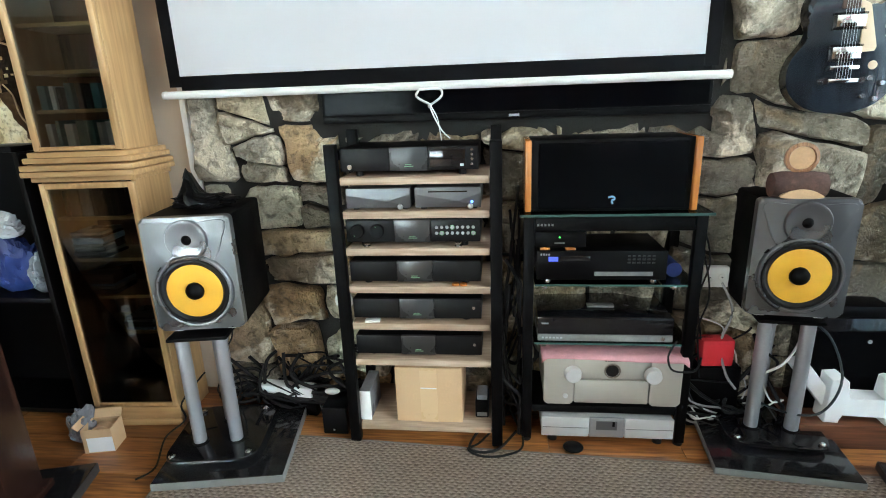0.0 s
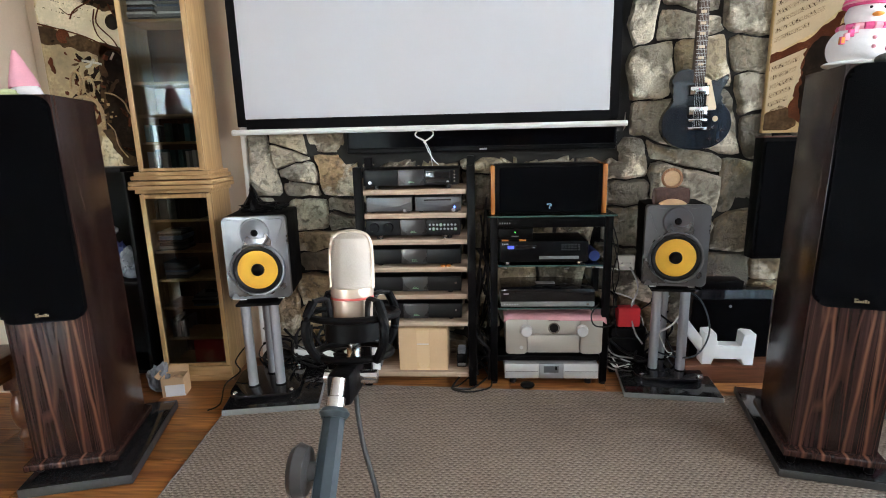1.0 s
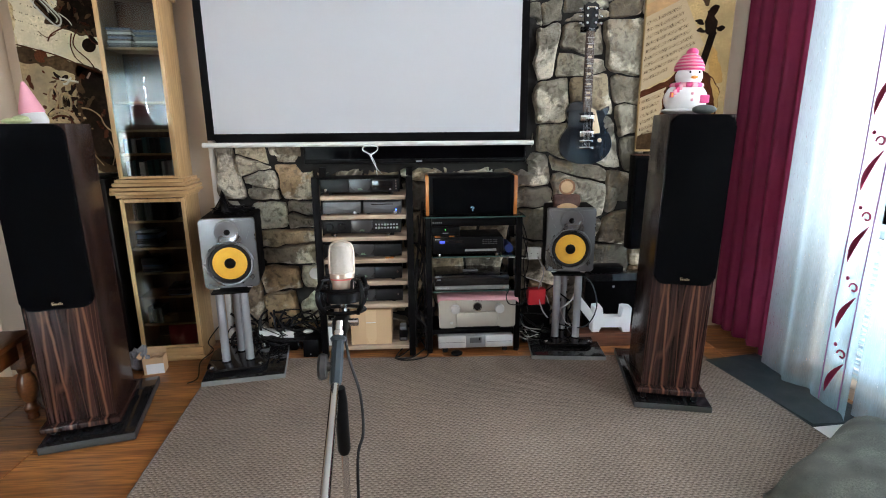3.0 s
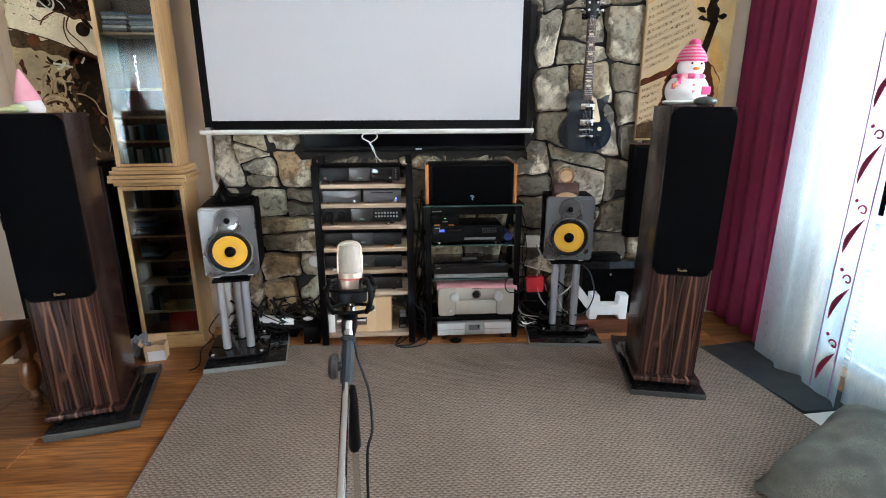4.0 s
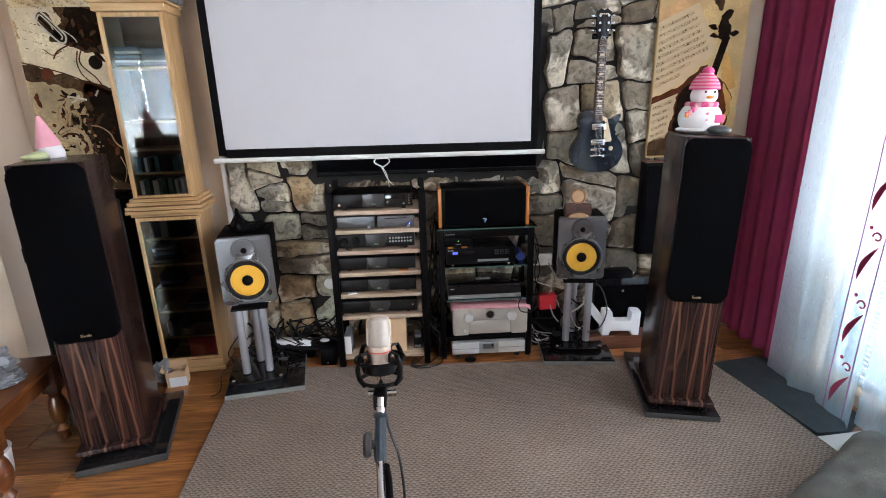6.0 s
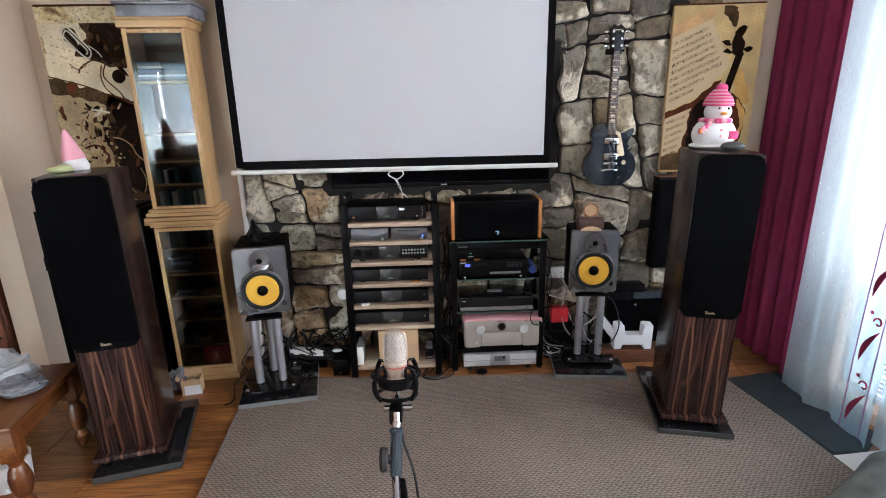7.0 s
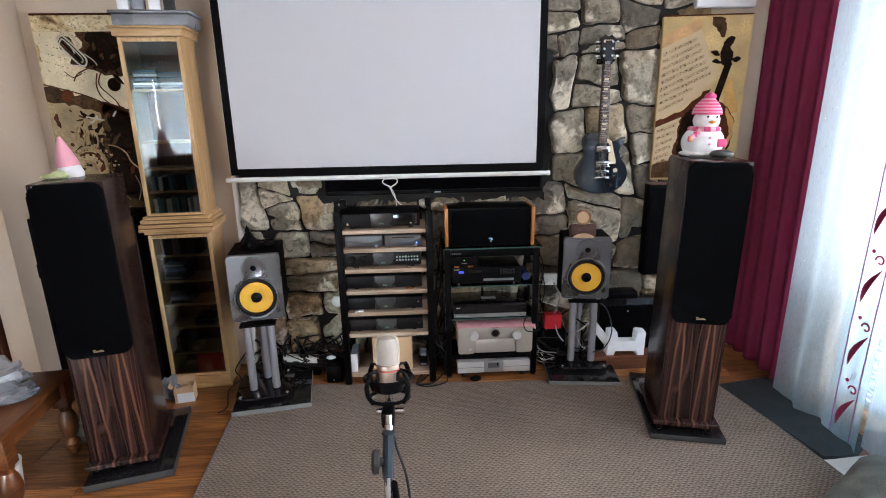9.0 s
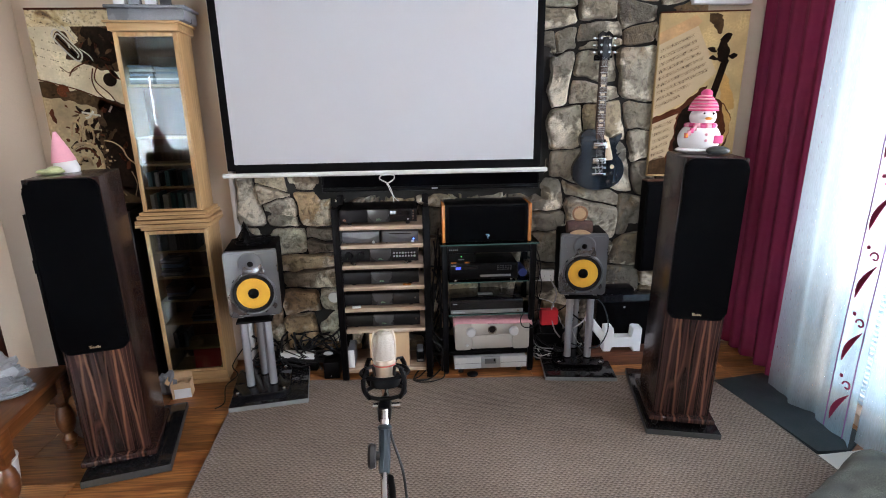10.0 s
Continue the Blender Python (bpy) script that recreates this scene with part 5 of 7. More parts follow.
def receiver():
    t = thing("av_receiver", pose(1.306, 2.583, 0.145), "champagne silver receiver with two large dials under a pink cloth", "hi-fi unit")
    w, h, f = 0.45, 0.175, 0.014
    part("case", span(-w / 2 + 0.004, w / 2 - 0.004, 0.012, 0.25, f, f + h, 0.004), "champagne", t)
    for a, b in ((-w / 2, -0.125), (0.125, w / 2)):
        bm = prism(bmesh.new(), round_rect(a, b, f, f + h, 0.012), -0.006, 0.014, 0.006)
        part("side_face", bm, "champagne", t)
    part("centre_face", span(-0.124, 0.124, 0.0, 0.013, f + 0.095, f + h - 0.002, 0.003), "champagne", t)
    part("flap", span(-0.122, 0.122, -0.003, 0.012, f + 0.004, f + 0.092, 0.003), "champagne", t, "drop-down metal flap")
    for x in (-0.13, 0.13):
        k = part("dial", lathe(bmesh.new(), ((0.029, 0), (0.028, 0.004), (0.026, 0.018), (0.024, 0.02), (0.004, 0.019)), 36, pose(x, -0.006, f + 0.118, 90, 0, 0)), "alu", t, "spun metal dial")
    port = part("display_ring", lathe(bmesh.new(), ((0.028, 0), (0.027, 0.005), (0.022, 0.004)), 36, pose(0.0, 0.0, f + 0.128, 90, 0, 0), False, False), "chrome", t)
    part("porthole", lathe(bmesh.new(), ((0.0215, 0), (0.021, 0.0035)), 30, pose(0.0, -0.001, f + 0.128, 90, 0, 0)), "black_gloss", port, "round dark display")
    bars = bmesh.new()
    for i in range(6):
        box(bars, (-0.022 + 0.009 * i, -0.0005, f + 0.164), (0.006, 0.002, 0.004))
    part("maker_bars", bars, "black_plastic", t)
    part("power_button", lathe(bmesh.new(), ((0.009, 0), (0.008, 0.004)), 16, pose(-0.152, -0.006, f + 0.032, 90, 0, 0)), "alu", t)
    for x in (-0.17, 0.17):
        part("foot", rod(bmesh.new(), (x, 0.03, 0), (x, 0.03, f), 0.018, seg=14), "rubber", t)
        part("foot", rod(bmesh.new(), (x, 0.21, 0), (x, 0.21, f), 0.018, seg=14), "rubber", t)
    # cloth laid over the top, drooping unevenly over the front
    bm = bmesh.new()
    g = []
    for j in range(9):
        row = []
        for i in range(25):
            x = -0.235 + 0.475 * i / 24
            n = noise.noise(Vector((x * 14, j * 0.4, 2.0))) * 0.006
            if j < 6:
                p = (x, 0.22 - 0.042 * j, f + h + 0.006 + abs(n) * 0.6)
            else:
                p = (x, -0.0115 - 0.002 * (j - 6) + n * 0.3, f + h + 0.004 - (j - 5) * (0.0025 + 0.0015 * math.sin(9 * x)) - (0.016 if abs(x) > 0.222 else 0) * (j - 5) / 3)
            row.append(bm.verts.new(p))
        g.append(row)
    for a, b in zip(g, g[1:]):
        for i in range(24):
            bm.faces.new((a[i], a[i + 1], b[i + 1], b[i]))
    c = solid("dust_cloth", bm, "pink_cloth", "folded pink cloth lying on the silver receiver", "cloth", smooth=180)
    c.matrix_world = pose(1.306, 2.583, 0.145)
    s2 = c.modifiers.new("thick", "SOLIDIFY")
    s2.thickness, s2.offset = 0.003, 1


def flat_amp():
    t = thing("power_amplifier", pose(1.297, 2.575, 0.0), "flat silver power amplifier standing on the floor", "hi-fi unit")
    part("case", span(-0.22, 0.22, 0.006, 0.25, 0.036, 0.108, 0.003), "alu", t)
    for a, b in ((-0.222, -0.06), (0.06, 0.222)):
        part("face", span(a, b, -0.004, 0.007, 0.034, 0.109, 0.003), "alu", t, "pale brushed metal face")
        part("groove", span(a + 0.004, b - 0.004, -0.0052, -0.0035, 0.069, 0.071), "slab_edge", t)
    c = part("centre_panel", span(-0.058, 0.058, -0.003, 0.007, 0.034, 0.109, 0.002), "silver", t)
    part("switch", span(0.018, 0.026, -0.006, -0.002, 0.079, 0.097), "black_plastic", c)
    part("inlay", span(-0.036, 0.034, -0.0042, -0.002, 0.064, 0.098), "mon_grey", c)
    for x in (-0.18, 0.18):
        for y in (0.03, 0.22):
            part("foot", rod(bmesh.new(), (x, y, 0.001), (x, y, 0.036), 0.016, seg=14), "rubber", t)


small_deck()
disc_player()
flat_player()
receiver()
flat_amp()


# ---- tall display cabinet ----
def display_cabinet():
    c = thing("display_cabinet", pose(-0.468, 2.600, 0, 0, 0, 4.0) @ Matrix.Diagonal((0.965, 0.95, 0.988, 1)), "tall narrow beech cabinet with glazed doors and full shelves", "cabinet")
    w, d = 0.345, 0.235
    # lower body
    z0, z1 = 0.0, 0.965

    def carcass(zb, zt, ww, dd, nm):
        b = c
        t = 0.018
        for x in (-ww / 2 + t / 2, ww / 2 - t / 2):
            part("side_panel", span(x - t / 2, x + t / 2, 0.02, dd, zb, zt, 0.001), "cab", b)
        part("back_panel", span(-ww / 2 + t, ww / 2 - t, dd - 0.008, dd - 0.001, zb, zt), "cab_in_shaded", b)
        return b

    carcass(0.0, z1, w, d, "lower")
    part("base_board", span(-w / 2, w / 2, 0.0, 0.02, 0.0, 0.075, 0.002), "cab_h", c)
    part("base_moulding", span(-w / 2 - 0.008, w / 2 + 0.012, -0.01, 0.0, 0.0, 0.03, 0.004), "cab_h", c)
    part("bottom_shelf", span(-w / 2 + 0.018, w / 2 - 0.018, 0.02, d - 0.01, 0.062, 0.078), "cab_h", c)

    def door(zb, zt, ww, st, nm):
        dr = part(nm, boxes(((-ww / 2 + st / 2, 0.009, (zb + zt) / 2), (st, 0.018, zt - zb)), ((ww / 2 - st / 2, 0.009, (zb + zt) / 2), (st, 0.018, zt - zb)),
                            ((0, 0.009, zt - 0.01), (ww - 2 * st, 0.018, 0.02)), ((0, 0.009, zb + 0.007), (ww - 2 * st, 0.018, 0.014)), bevel=0.002), "cab", c, "beech door frame")
        part("pane", span(-ww / 2 + st, ww / 2 - st, 0.008, 0.011, zb + 0.014, zt - 0.02), "glass", dr, "clear glass", smooth=0)
    door(0.08, 0.96, w, 0.022, "lower_door")
    for z in (0.22, 0.385, 0.53, 0.675, 0.83):
        part("shelf", span(-w / 2 + 0.018, w / 2 - 0.018, 0.03, d - 0.01, z - 0.008, z + 0.004), "cab_h", c)
    # waist and cornices
    for zz, o in ((0.966, 0.012), (0.985, 0.032), (1.006, 0.03), (1.03, 0.02), (1.048, 0.008)):
        part("waist_moulding", span(-w / 2 - o, w / 2 + o, -o, d, zz, zz + 0.0185, 0.003), "cab_h", c)
    u = 0.315
    part("upper_side", span(-u / 2, -u / 2 + 0.018, 0.02, d - 0.01, 1.067, 2.0, 0.001), "cab", c)
    part("upper_side", span(u / 2 - 0.018, u / 2, 0.02, d - 0.01, 1.067, 2.0, 0.001), "cab", c)
    part("upper_back", span(-u / 2 + 0.018, u / 2 - 0.018, d - 0.018, d - 0.011, 1.067, 2.0), "cab_in_shaded", c)
    door(1.07, 1.995, u, 0.022, "upper_door")
    for z in (1.20, 1.325, 1.47, 1.74):
        part("shelf", span(-u / 2 + 0.018, u / 2 - 0.018, 0.03, d - 0.02, z - 0.008, z + 0.004), "cab_h", c)
    part("cornice", span(-u / 2 - 0.016, u / 2 + 0.016, -0.016, d, 2.0, 2.036, 0.003), "cab_h", c)
    part("cornice_cap", span(-u / 2 - 0.03, u / 2 + 0.03, -0.03, d, 2.0365, 2.048, 0.003), "cab_h", c)
    return c


CABM = pose(-0.468, 2.600, 0, 0, 0, 4.0) @ Matrix.Diagonal((0.965, 0.95, 0.988, 1))
display_cabinet()


def disc_case(m, w, d, h, col, label):
    b = solid("disc_case", box(bmesh.new(), (0, 0, h / 2), (w, d, h), 0.001, seg=1), col, label, "disc case", group="discs in the cabinet", m=m)
    return b


M["case_black"] = plain("case_black", (0.02, 0.02, 0.022), 0.3, var=0.3)
M["case_grey"] = plain("case_grey", (0.2, 0.21, 0.23), 0.3, var=0.3)
M["case_white"] = plain("case_white", (0.78, 0.79, 0.80), 0.35, var=0.1)
M["case_teal"] = plain("case_teal", (0.08, 0.2, 0.22), 0.35, var=0.1)
M["case_blue"] = plain("case_blue", (0.1, 0.16, 0.27), 0.35, var=0.1)
rc = random.Random(8)
# lying stacks: shelf height, centre, count; darker colours below z 1 imitate the unlit interior
for z, x, n in ((1.74, -0.065, 9), (1.74, 0.065, 8), (0.675, -0.07, 9), (0.53, -0.06, 8), (0.385, 0.06, 5)):
    zz = z + 0.0045
    for i in range(n):
        disc_case(CABM @ pose(x + rc.uniform(-0.006, 0.006), 0.10 + rc.uniform(-0.004, 0.008), zz, 0, 0, rc.uniform(-3, 3)), 0.118, 0.13, 0.0102,
                  rc.choice(("case_black", "case_grey", "case_grey", "case_white", "case_blue") if z > 1 else ("case_black", "case_black", "case_grey", "case_blue")), "flat disc case lying in a stack in the cabinet")
        zz += 0.0106
# standing rows, darkened below z 1 in the same way
for z, n, hh in ((1.0705, 7, 0.10), (1.204, 7, 0.085), (0.834, 10, 0.115), (0.226, 4, 0.10)):
    x = -0.125
    for i in range(n):
        t = rc.uniform(0.013, 0.03)
        if x + t > 0.13:
            break
        disc_case(CABM @ pose(x + t / 2, 0.10, z, 0, 0, rc.uniform(-2, 2)), t, 0.12, hh * rc.uniform(0.8, 1.0),
                  rc.choice(("case_white", "case_white", "case_teal", "case_black", "case_white")) if z > 1 else rc.choice(("case_black", "case_black", "case_grey")), "narrow case standing on a cabinet shelf")
        x += t + (rc.uniform(0.004, 0.02) if z > 1 else 0.002)
solid("adhesive_tape_roll", lathe(bmesh.new(), ((0.03, 0), (0.042, 0), (0.042, 0.035), (0.03, 0.035), (0.03, 0.0)), 26, CABM @ pose(-0.02, 0.09, 0.2245), False, False), "slice", "roll of pale tape on a cabinet shelf", "tape")
solid("red_case", box(bmesh.new(), (0.05, 0.11, 0.145), (0.15, 0.14, 0.12), 0.004), "red", "dark red case on the lowest cabinet shelf", "case", m=CABM @ pose(0, 0, -0.0025))


# boxes on top of the cabinet
def clear_box(m, label):
    t = thing("storage_box", m, label, "storage box")
    part("tray", span(-0.19, 0.19, -0.06, 0.15, 0.0, 0.06, 0.01), "case_grey", t)
    part("lid", span(-0.2, 0.2, -0.07, 0.16, 0.06, 0.075, 0.005), "case_grey", t)
    return t


clear_box(CABM @ pose(0.02, 0.06, 2.0485), "grey plastic storage box on top of the cabinet")
for i, x in enumerate((-0.1, -0.03, 0.05, 0.12)):
    solid("small_carton", box(bmesh.new(), (0, 0, 0.035), (0.055, 0.05, 0.07), 0.003), ("case_white", "case_grey", "case_white", "case_black")[i], "small carton stacked on the storage box", "box", group="small cartons", m=CABM @ pose(x, 0.02, 2.1245, 0, 0, 6 * i))


# ---- paintings ----
def ragged(pts, amp=0.016):
    """An outline with a torn, blotted edge."""
    out = []
    for x, z in closed_curve(pts, 14):
        v = Vector((x * 22, z * 22, 1.7))
        out.append((min(0.497, max(0.003, x + amp * noise.noise(v) + amp * 0.5 * noise.noise(v * 2.7))), min(0.972, max(0.013, z + amp * noise.noise(v + Vector((9, 4, 2)))))))
    return out


def painting_l():
    p = thing("canvas_print", pose(-1.168, 2.845, 1.058, 0, 0, 0), "sepia canvas print of brass instruments over sheet music", "painting")
    w, h = 0.52, 1.055
    part("canvas", span(0, w, -0.035, 0.03, 0.012, h, 0.003), "sepia", p)
    part("lower_edge", span(0, w, -0.037, 0.03, 0.0, 0.011, 0.002), "violin", p)
    part("upper_edge", span(0, w, -0.037, 0.03, h + 0.001, h + 0.010, 0.002), "violin", p)
    y = -0.0365

    def patch(pts, mt, k=0, smooth=True):
        part("printed_patch", prism(bmesh.new(), ragged(pts) if smooth else pts, y - 0.0006 * k, y + 0.001), mt, p, smooth=0)
    patch([(0.03, 1.02), (0.25, 1.03), (0.49, 1.02), (0.49, 0.58), (0.40, 0.57), (0.28, 0.605), (0.15, 0.65), (0.02, 0.70), (0.012, 0.85)], "cream_print", 0)
    patch([(0.012, 0.66), (0.14, 0.62), (0.26, 0.57), (0.30, 0.40), (0.24, 0.2), (0.2, 0.02), (0.012, 0.02)], "olive_print", 0)
    patch([(0.004, 0.70), (0.12, 0.66), (0.27, 0.62), (0.42, 0.56), (0.49, 0.52), (0.40, 0.50), (0.22, 0.57), (0.10, 0.60), (0.004, 0.62)], "umber", 1)
    patch([(0.22, 0.99), (0.32, 1.0), (0.46, 0.97), (0.48, 0.85), (0.46, 0.76), (0.36, 0.75), (0.24, 0.79), (0.17, 0.82), (0.25, 0.90)], "umber", 1)
    patch([(0.26, 0.95), (0.33, 0.98), (0.42, 0.95), (0.45, 0.88), (0.43, 0.79), (0.36, 0.77), (0.28, 0.80), (0.25, 0.84), (0.29, 0.90)], "sepia_dark", 2)
    patch([(0.13, 0.93), (0.17, 0.94), (0.27, 0.84), (0.27, 0.80), (0.23, 0.79), (0.14, 0.88)], "umber", 1)
    patch([(0.30, 0.59), (0.42, 0.57), (0.49, 0.52), (0.49, 0.03), (0.36, 0.02), (0.29, 0.10), (0.25, 0.26), (0.27, 0.44)], "umber", 1)
    patch([(0.33, 0.56), (0.42, 0.54), (0.485, 0.48), (0.485, 0.12), (0.41, 0.05), (0.33, 0.12), (0.29, 0.28), (0.31, 0.42)], "sepia_dark", 2)
    part("printed_disc", lathe(bmesh.new(), ((0.036, 0), (0.035, 0.0016)), 28, pose(0.38, y - 0.001, 0.70, 90, 0, 0)), "sepia_dark", p)
    part("printed_disc", lathe(bmesh.new(), ((0.034, 0), (0.033, 0.0016)), 28, pose(0.12, y, 0.645, 90, 0, 0)), "violin", p)
    for pts in ([(0.004, 0.705), (0.2, 0.65), (0.34, 0.59), (0.49, 0.53)], [(0.33, 0.78), (0.30, 0.70), (0.37, 0.62), (0.40, 0.56)], [(0.29, 0.80), (0.2, 0.76), (0.17, 0.72)], [(0.37, 0.78), (0.40, 0.72), (0.44, 0.70)]):
        part("printed_line", tube(bmesh.new(), [(q, y - 0.001, r) for q, r in pts], 0.0035, 6, 5), "violin", p)
    rb = random.Random(12)
    for cx, cz, n, spread in ((0.37, 0.86, 30, 0.11), (0.22, 0.42, 26, 0.09), (0.36, 0.26, 20, 0.13), (0.15, 0.55, 8, 0.10), (0.1, 0.25, 8, 0.07)):
        for i in range(n):
            a, b, s = rb.gauss(cx, spread * 0.6), rb.gauss(cz, spread * 0.6), rb.uniform(0.006, 0.022)
            st, an = rb.uniform(1.0, 2.6), rb.uniform(0, 3.1)
            pts = [(a + s * st * math.cos(q) * math.cos(an) - s * math.sin(q) * math.sin(an) * 0.6, b + s * st * math.cos(q) * math.sin(an) + s * math.sin(q) * math.cos(an) * 0.6) for q in (0, 1.05, 2.1, 3.14, 4.2, 5.2)]
            if 0.03 < a < 0.47 and 0.05 < b < 0.98:
                patch(pts, rb.choice(("sepia_dark", "umber", "violin", "sepia_dark")), 2 + (i % 3))
    # tubing of a horn and valves
    HORN = [("silver_print", 0.0048, [(0.118, 0.925), (0.135, 0.957), (0.165, 0.945), (0.235, 0.865), (0.258, 0.83), (0.245, 0.80), (0.215, 0.808), (0.15, 0.88), (0.118, 0.925)]),
            ("sepia_dark", 0.005, [(0.145, 0.922), (0.19, 0.872), (0.225, 0.828)]), ("silver_print", 0.0035, [(0.13, 0.91), (0.145, 0.935), (0.165, 0.925), (0.225, 0.855), (0.24, 0.828), (0.23, 0.815)]), ("silver_print", 0.004, [(0.165, 0.925), (0.195, 0.888), (0.20, 0.855)]),
            ("silver_print", 0.0035, [(0.18, 0.975), (0.21, 0.94), (0.235, 0.905)]), ("silver_print", 0.003, [(0.25, 0.86), (0.29, 0.83), (0.31, 0.80)]),
            ("brass", 0.010, [(0.115, 0.335), (0.15, 0.357), (0.20, 0.358), (0.245, 0.325), (0.262, 0.27), (0.26, 0.20)]), ("brass", 0.007, [(0.135, 0.25), (0.155, 0.285), (0.19, 0.275), (0.20, 0.235)]),
            ("violin", 0.006, [(0.125, 0.318), (0.165, 0.333), (0.21, 0.325), (0.24, 0.28)]),
            ("brass", 0.006, [(0.12, 0.40), (0.13, 0.46), (0.16, 0.48), (0.175, 0.43), (0.15, 0.37)]), ("brass", 0.006, [(0.185, 0.38), (0.195, 0.44), (0.225, 0.45), (0.24, 0.40), (0.225, 0.36)]),
            ("silver_print", 0.0055, [(0.20, 0.53), (0.25, 0.52), (0.295, 0.51)]), ("silver_print", 0.006, [(0.215, 0.50), (0.235, 0.505), (0.26, 0.535)]), ("silver_print", 0.005, [(0.345, 0.53), (0.365, 0.56)]),
            ("violin", 0.013, [(0.315, 0.53), (0.325, 0.55)]), ("brass", 0.004, [(0.29, 0.375), (0.335, 0.365), (0.38, 0.33), (0.40, 0.28), (0.44, 0.24)]),
            ("brass", 0.003, [(0.28, 0.23), (0.31, 0.19), (0.32, 0.12), (0.36, 0.06)]), ("brass", 0.0025, [(0.41, 0.20), (0.43, 0.13), (0.41, 0.06)]),
            ("violin", 0.003, [(0.30, 0.76), (0.285, 0.70), (0.30, 0.64), (0.34, 0.60)]), ("violin", 0.0025, [(0.13, 0.77), (0.17, 0.74), (0.22, 0.76)])]
    for mt, r, pts in HORN:
        part("printed_tubing", tube(bmesh.new(), [(a, y - 0.0022, b) for a, b in pts], r, 6, 5), mt, p)
    rr = random.Random(2)
    bm = bmesh.new()
    for i in range(120):
        a, b = rr.uniform(0.02, 0.30), 0.70 + 0.045 * rr.randint(0, 6)
        box(bm, (a, y - 0.0012, b - 0.3 * a + 0.09), (rr.uniform(0.002, 0.005), 0.0006, rr.uniform(0.002, 0.006)))
    for i in range(50):
        a, b = rr.uniform(0.14, 0.34), rr.uniform(0.24, 0.46)
        box(bm, (a, y - 0.0016, b), (rr.uniform(0.006, 0.02), 0.0006, rr.uniform(0.006, 0.02)))
    tagged(part("printed_note", bm, "sepia_dark", p), kind="stuff")
    bm = bmesh.new()
    for i in range(36):
        a, b = rr.uniform(0.14, 0.34), rr.uniform(0.24, 0.46)
        box(bm, (a, y - 0.0019, b), (rr.uniform(0.005, 0.016), 0.0006, rr.uniform(0.005, 0.016)))
    tagged(part("printed_highlight", bm, "brass", p), kind="stuff")


def painting_r():
    p = thing("canvas_print", pose(2.272, 2.79, 1.163, 0, 0, -7) @ Matrix.Diagonal((0.97, 1, 0.93, 1)), "sepia canvas print of a violin on old sheet music", "painting")
    w, h = 0.50, 0.98
    part("canvas", span(0, w, 0.0, 0.03, 0.0, h, 0.003), "sepia_pale", p)
    part("hanging_block", span(0.03, 0.2, 0.03, 0.075, 0.7, 0.74), "shelf", p)
    part("upper_edge", span(0, w, -0.002, 0.03, h + 0.001, h + 0.008, 0.002), "violin", p)
    y = -0.0015

    def patch(pts, mt, k=0, curve=True):
        part("printed_patch", prism(bmesh.new(), ragged(pts) if curve else pts, y - 0.0006 * k, y + 0.001), mt, p, smooth=0)
    patch([(0.004, 0.80), (0.004, 0.87), (0.2, 0.965), (0.235, 0.93), (0.215, 0.905)], "tan", 1, False)
    patch([(0.26, 0.97), (0.30, 0.90), (0.36, 0.86), (0.34, 0.97)], "umber", 1)
    patch([(0.37, 0.62), (0.42, 0.60), (0.47, 0.44), (0.40, 0.44)], "ochre", 1)
    patch([(0.004, 0.36), (0.16, 0.445), (0.30, 0.56), (0.22, 0.40), (0.12, 0.34), (0.004, 0.30)], "violin", 1)
    patch([(0.004, 0.80), (0.215, 0.905), (0.345, 0.635), (0.165, 0.455), (0.004, 0.37)], "paper", 2, False)
    patch([(0.004, 0.33), (0.155, 0.395), (0.13, 0.2), (0.09, 0.12), (0.004, 0.10)], "paper", 2, False)
    patch([(0.004, 0.01), (0.004, 0.09), (0.09, 0.12), (0.14, 0.06), (0.1, 0.01)], "umber", 2)
    patch([(0.15, 0.40), (0.22, 0.47), (0.34, 0.49), (0.44, 0.42), (0.46, 0.28), (0.40, 0.12), (0.22, 0.05), (0.11, 0.08), (0.13, 0.24)], "violin", 3)
    patch([(0.16, 0.38), (0.22, 0.44), (0.27, 0.40), (0.25, 0.12), (0.16, 0.08), (0.145, 0.22)], "sepia_dark", 4)
    patch([(0.41, 0.44), (0.452, 0.38), (0.458, 0.28), (0.42, 0.18), (0.435, 0.3)], "ochre", 4)
    patch([(0.305, 0.44), (0.345, 0.43), (0.408, 0.70), (0.371, 0.715)], "sepia_dark", 4, False)
    patch([(0.351, 0.70), (0.341, 0.77), (0.361, 0.84), (0.401, 0.86), (0.411, 0.83), (0.391, 0.79), (0.411, 0.70)], "sepia_dark", 5)
    for a, b in ((0.311, 0.765), (0.321, 0.715), (0.431, 0.735)):
        patch([(a - 0.026, b), (a, b + 0.016), (a + 0.026, b), (a, b - 0.016)], "sepia_dark", 5)
    rr = random.Random(6)
    bm = bmesh.new()

    def staff(x0, z0, x1, slope):
        ang = math.degrees(math.atan(slope))
        for k in range(5):
            box(bm, (0, 0, 0), ((x1 - x0) / math.cos(radians(ang)), 0.0006, 0.0009), m=pose((x0 + x1) / 2, y - 0.0014, z0 + slope * (x0 + x1) / 2 - 0.0045 * k, 0, -ang, 0))
        for i in range(int((x1 - x0) * 90)):
            x = rr.uniform(x0, x1)
            box(bm, (0, 0, 0), (0.003, 0.0006, rr.uniform(0.003, 0.014)), m=pose(x, y - 0.0015, z0 + slope * x - 0.009 + rr.uniform(-0.006, 0.006), 0, -ang, 0))

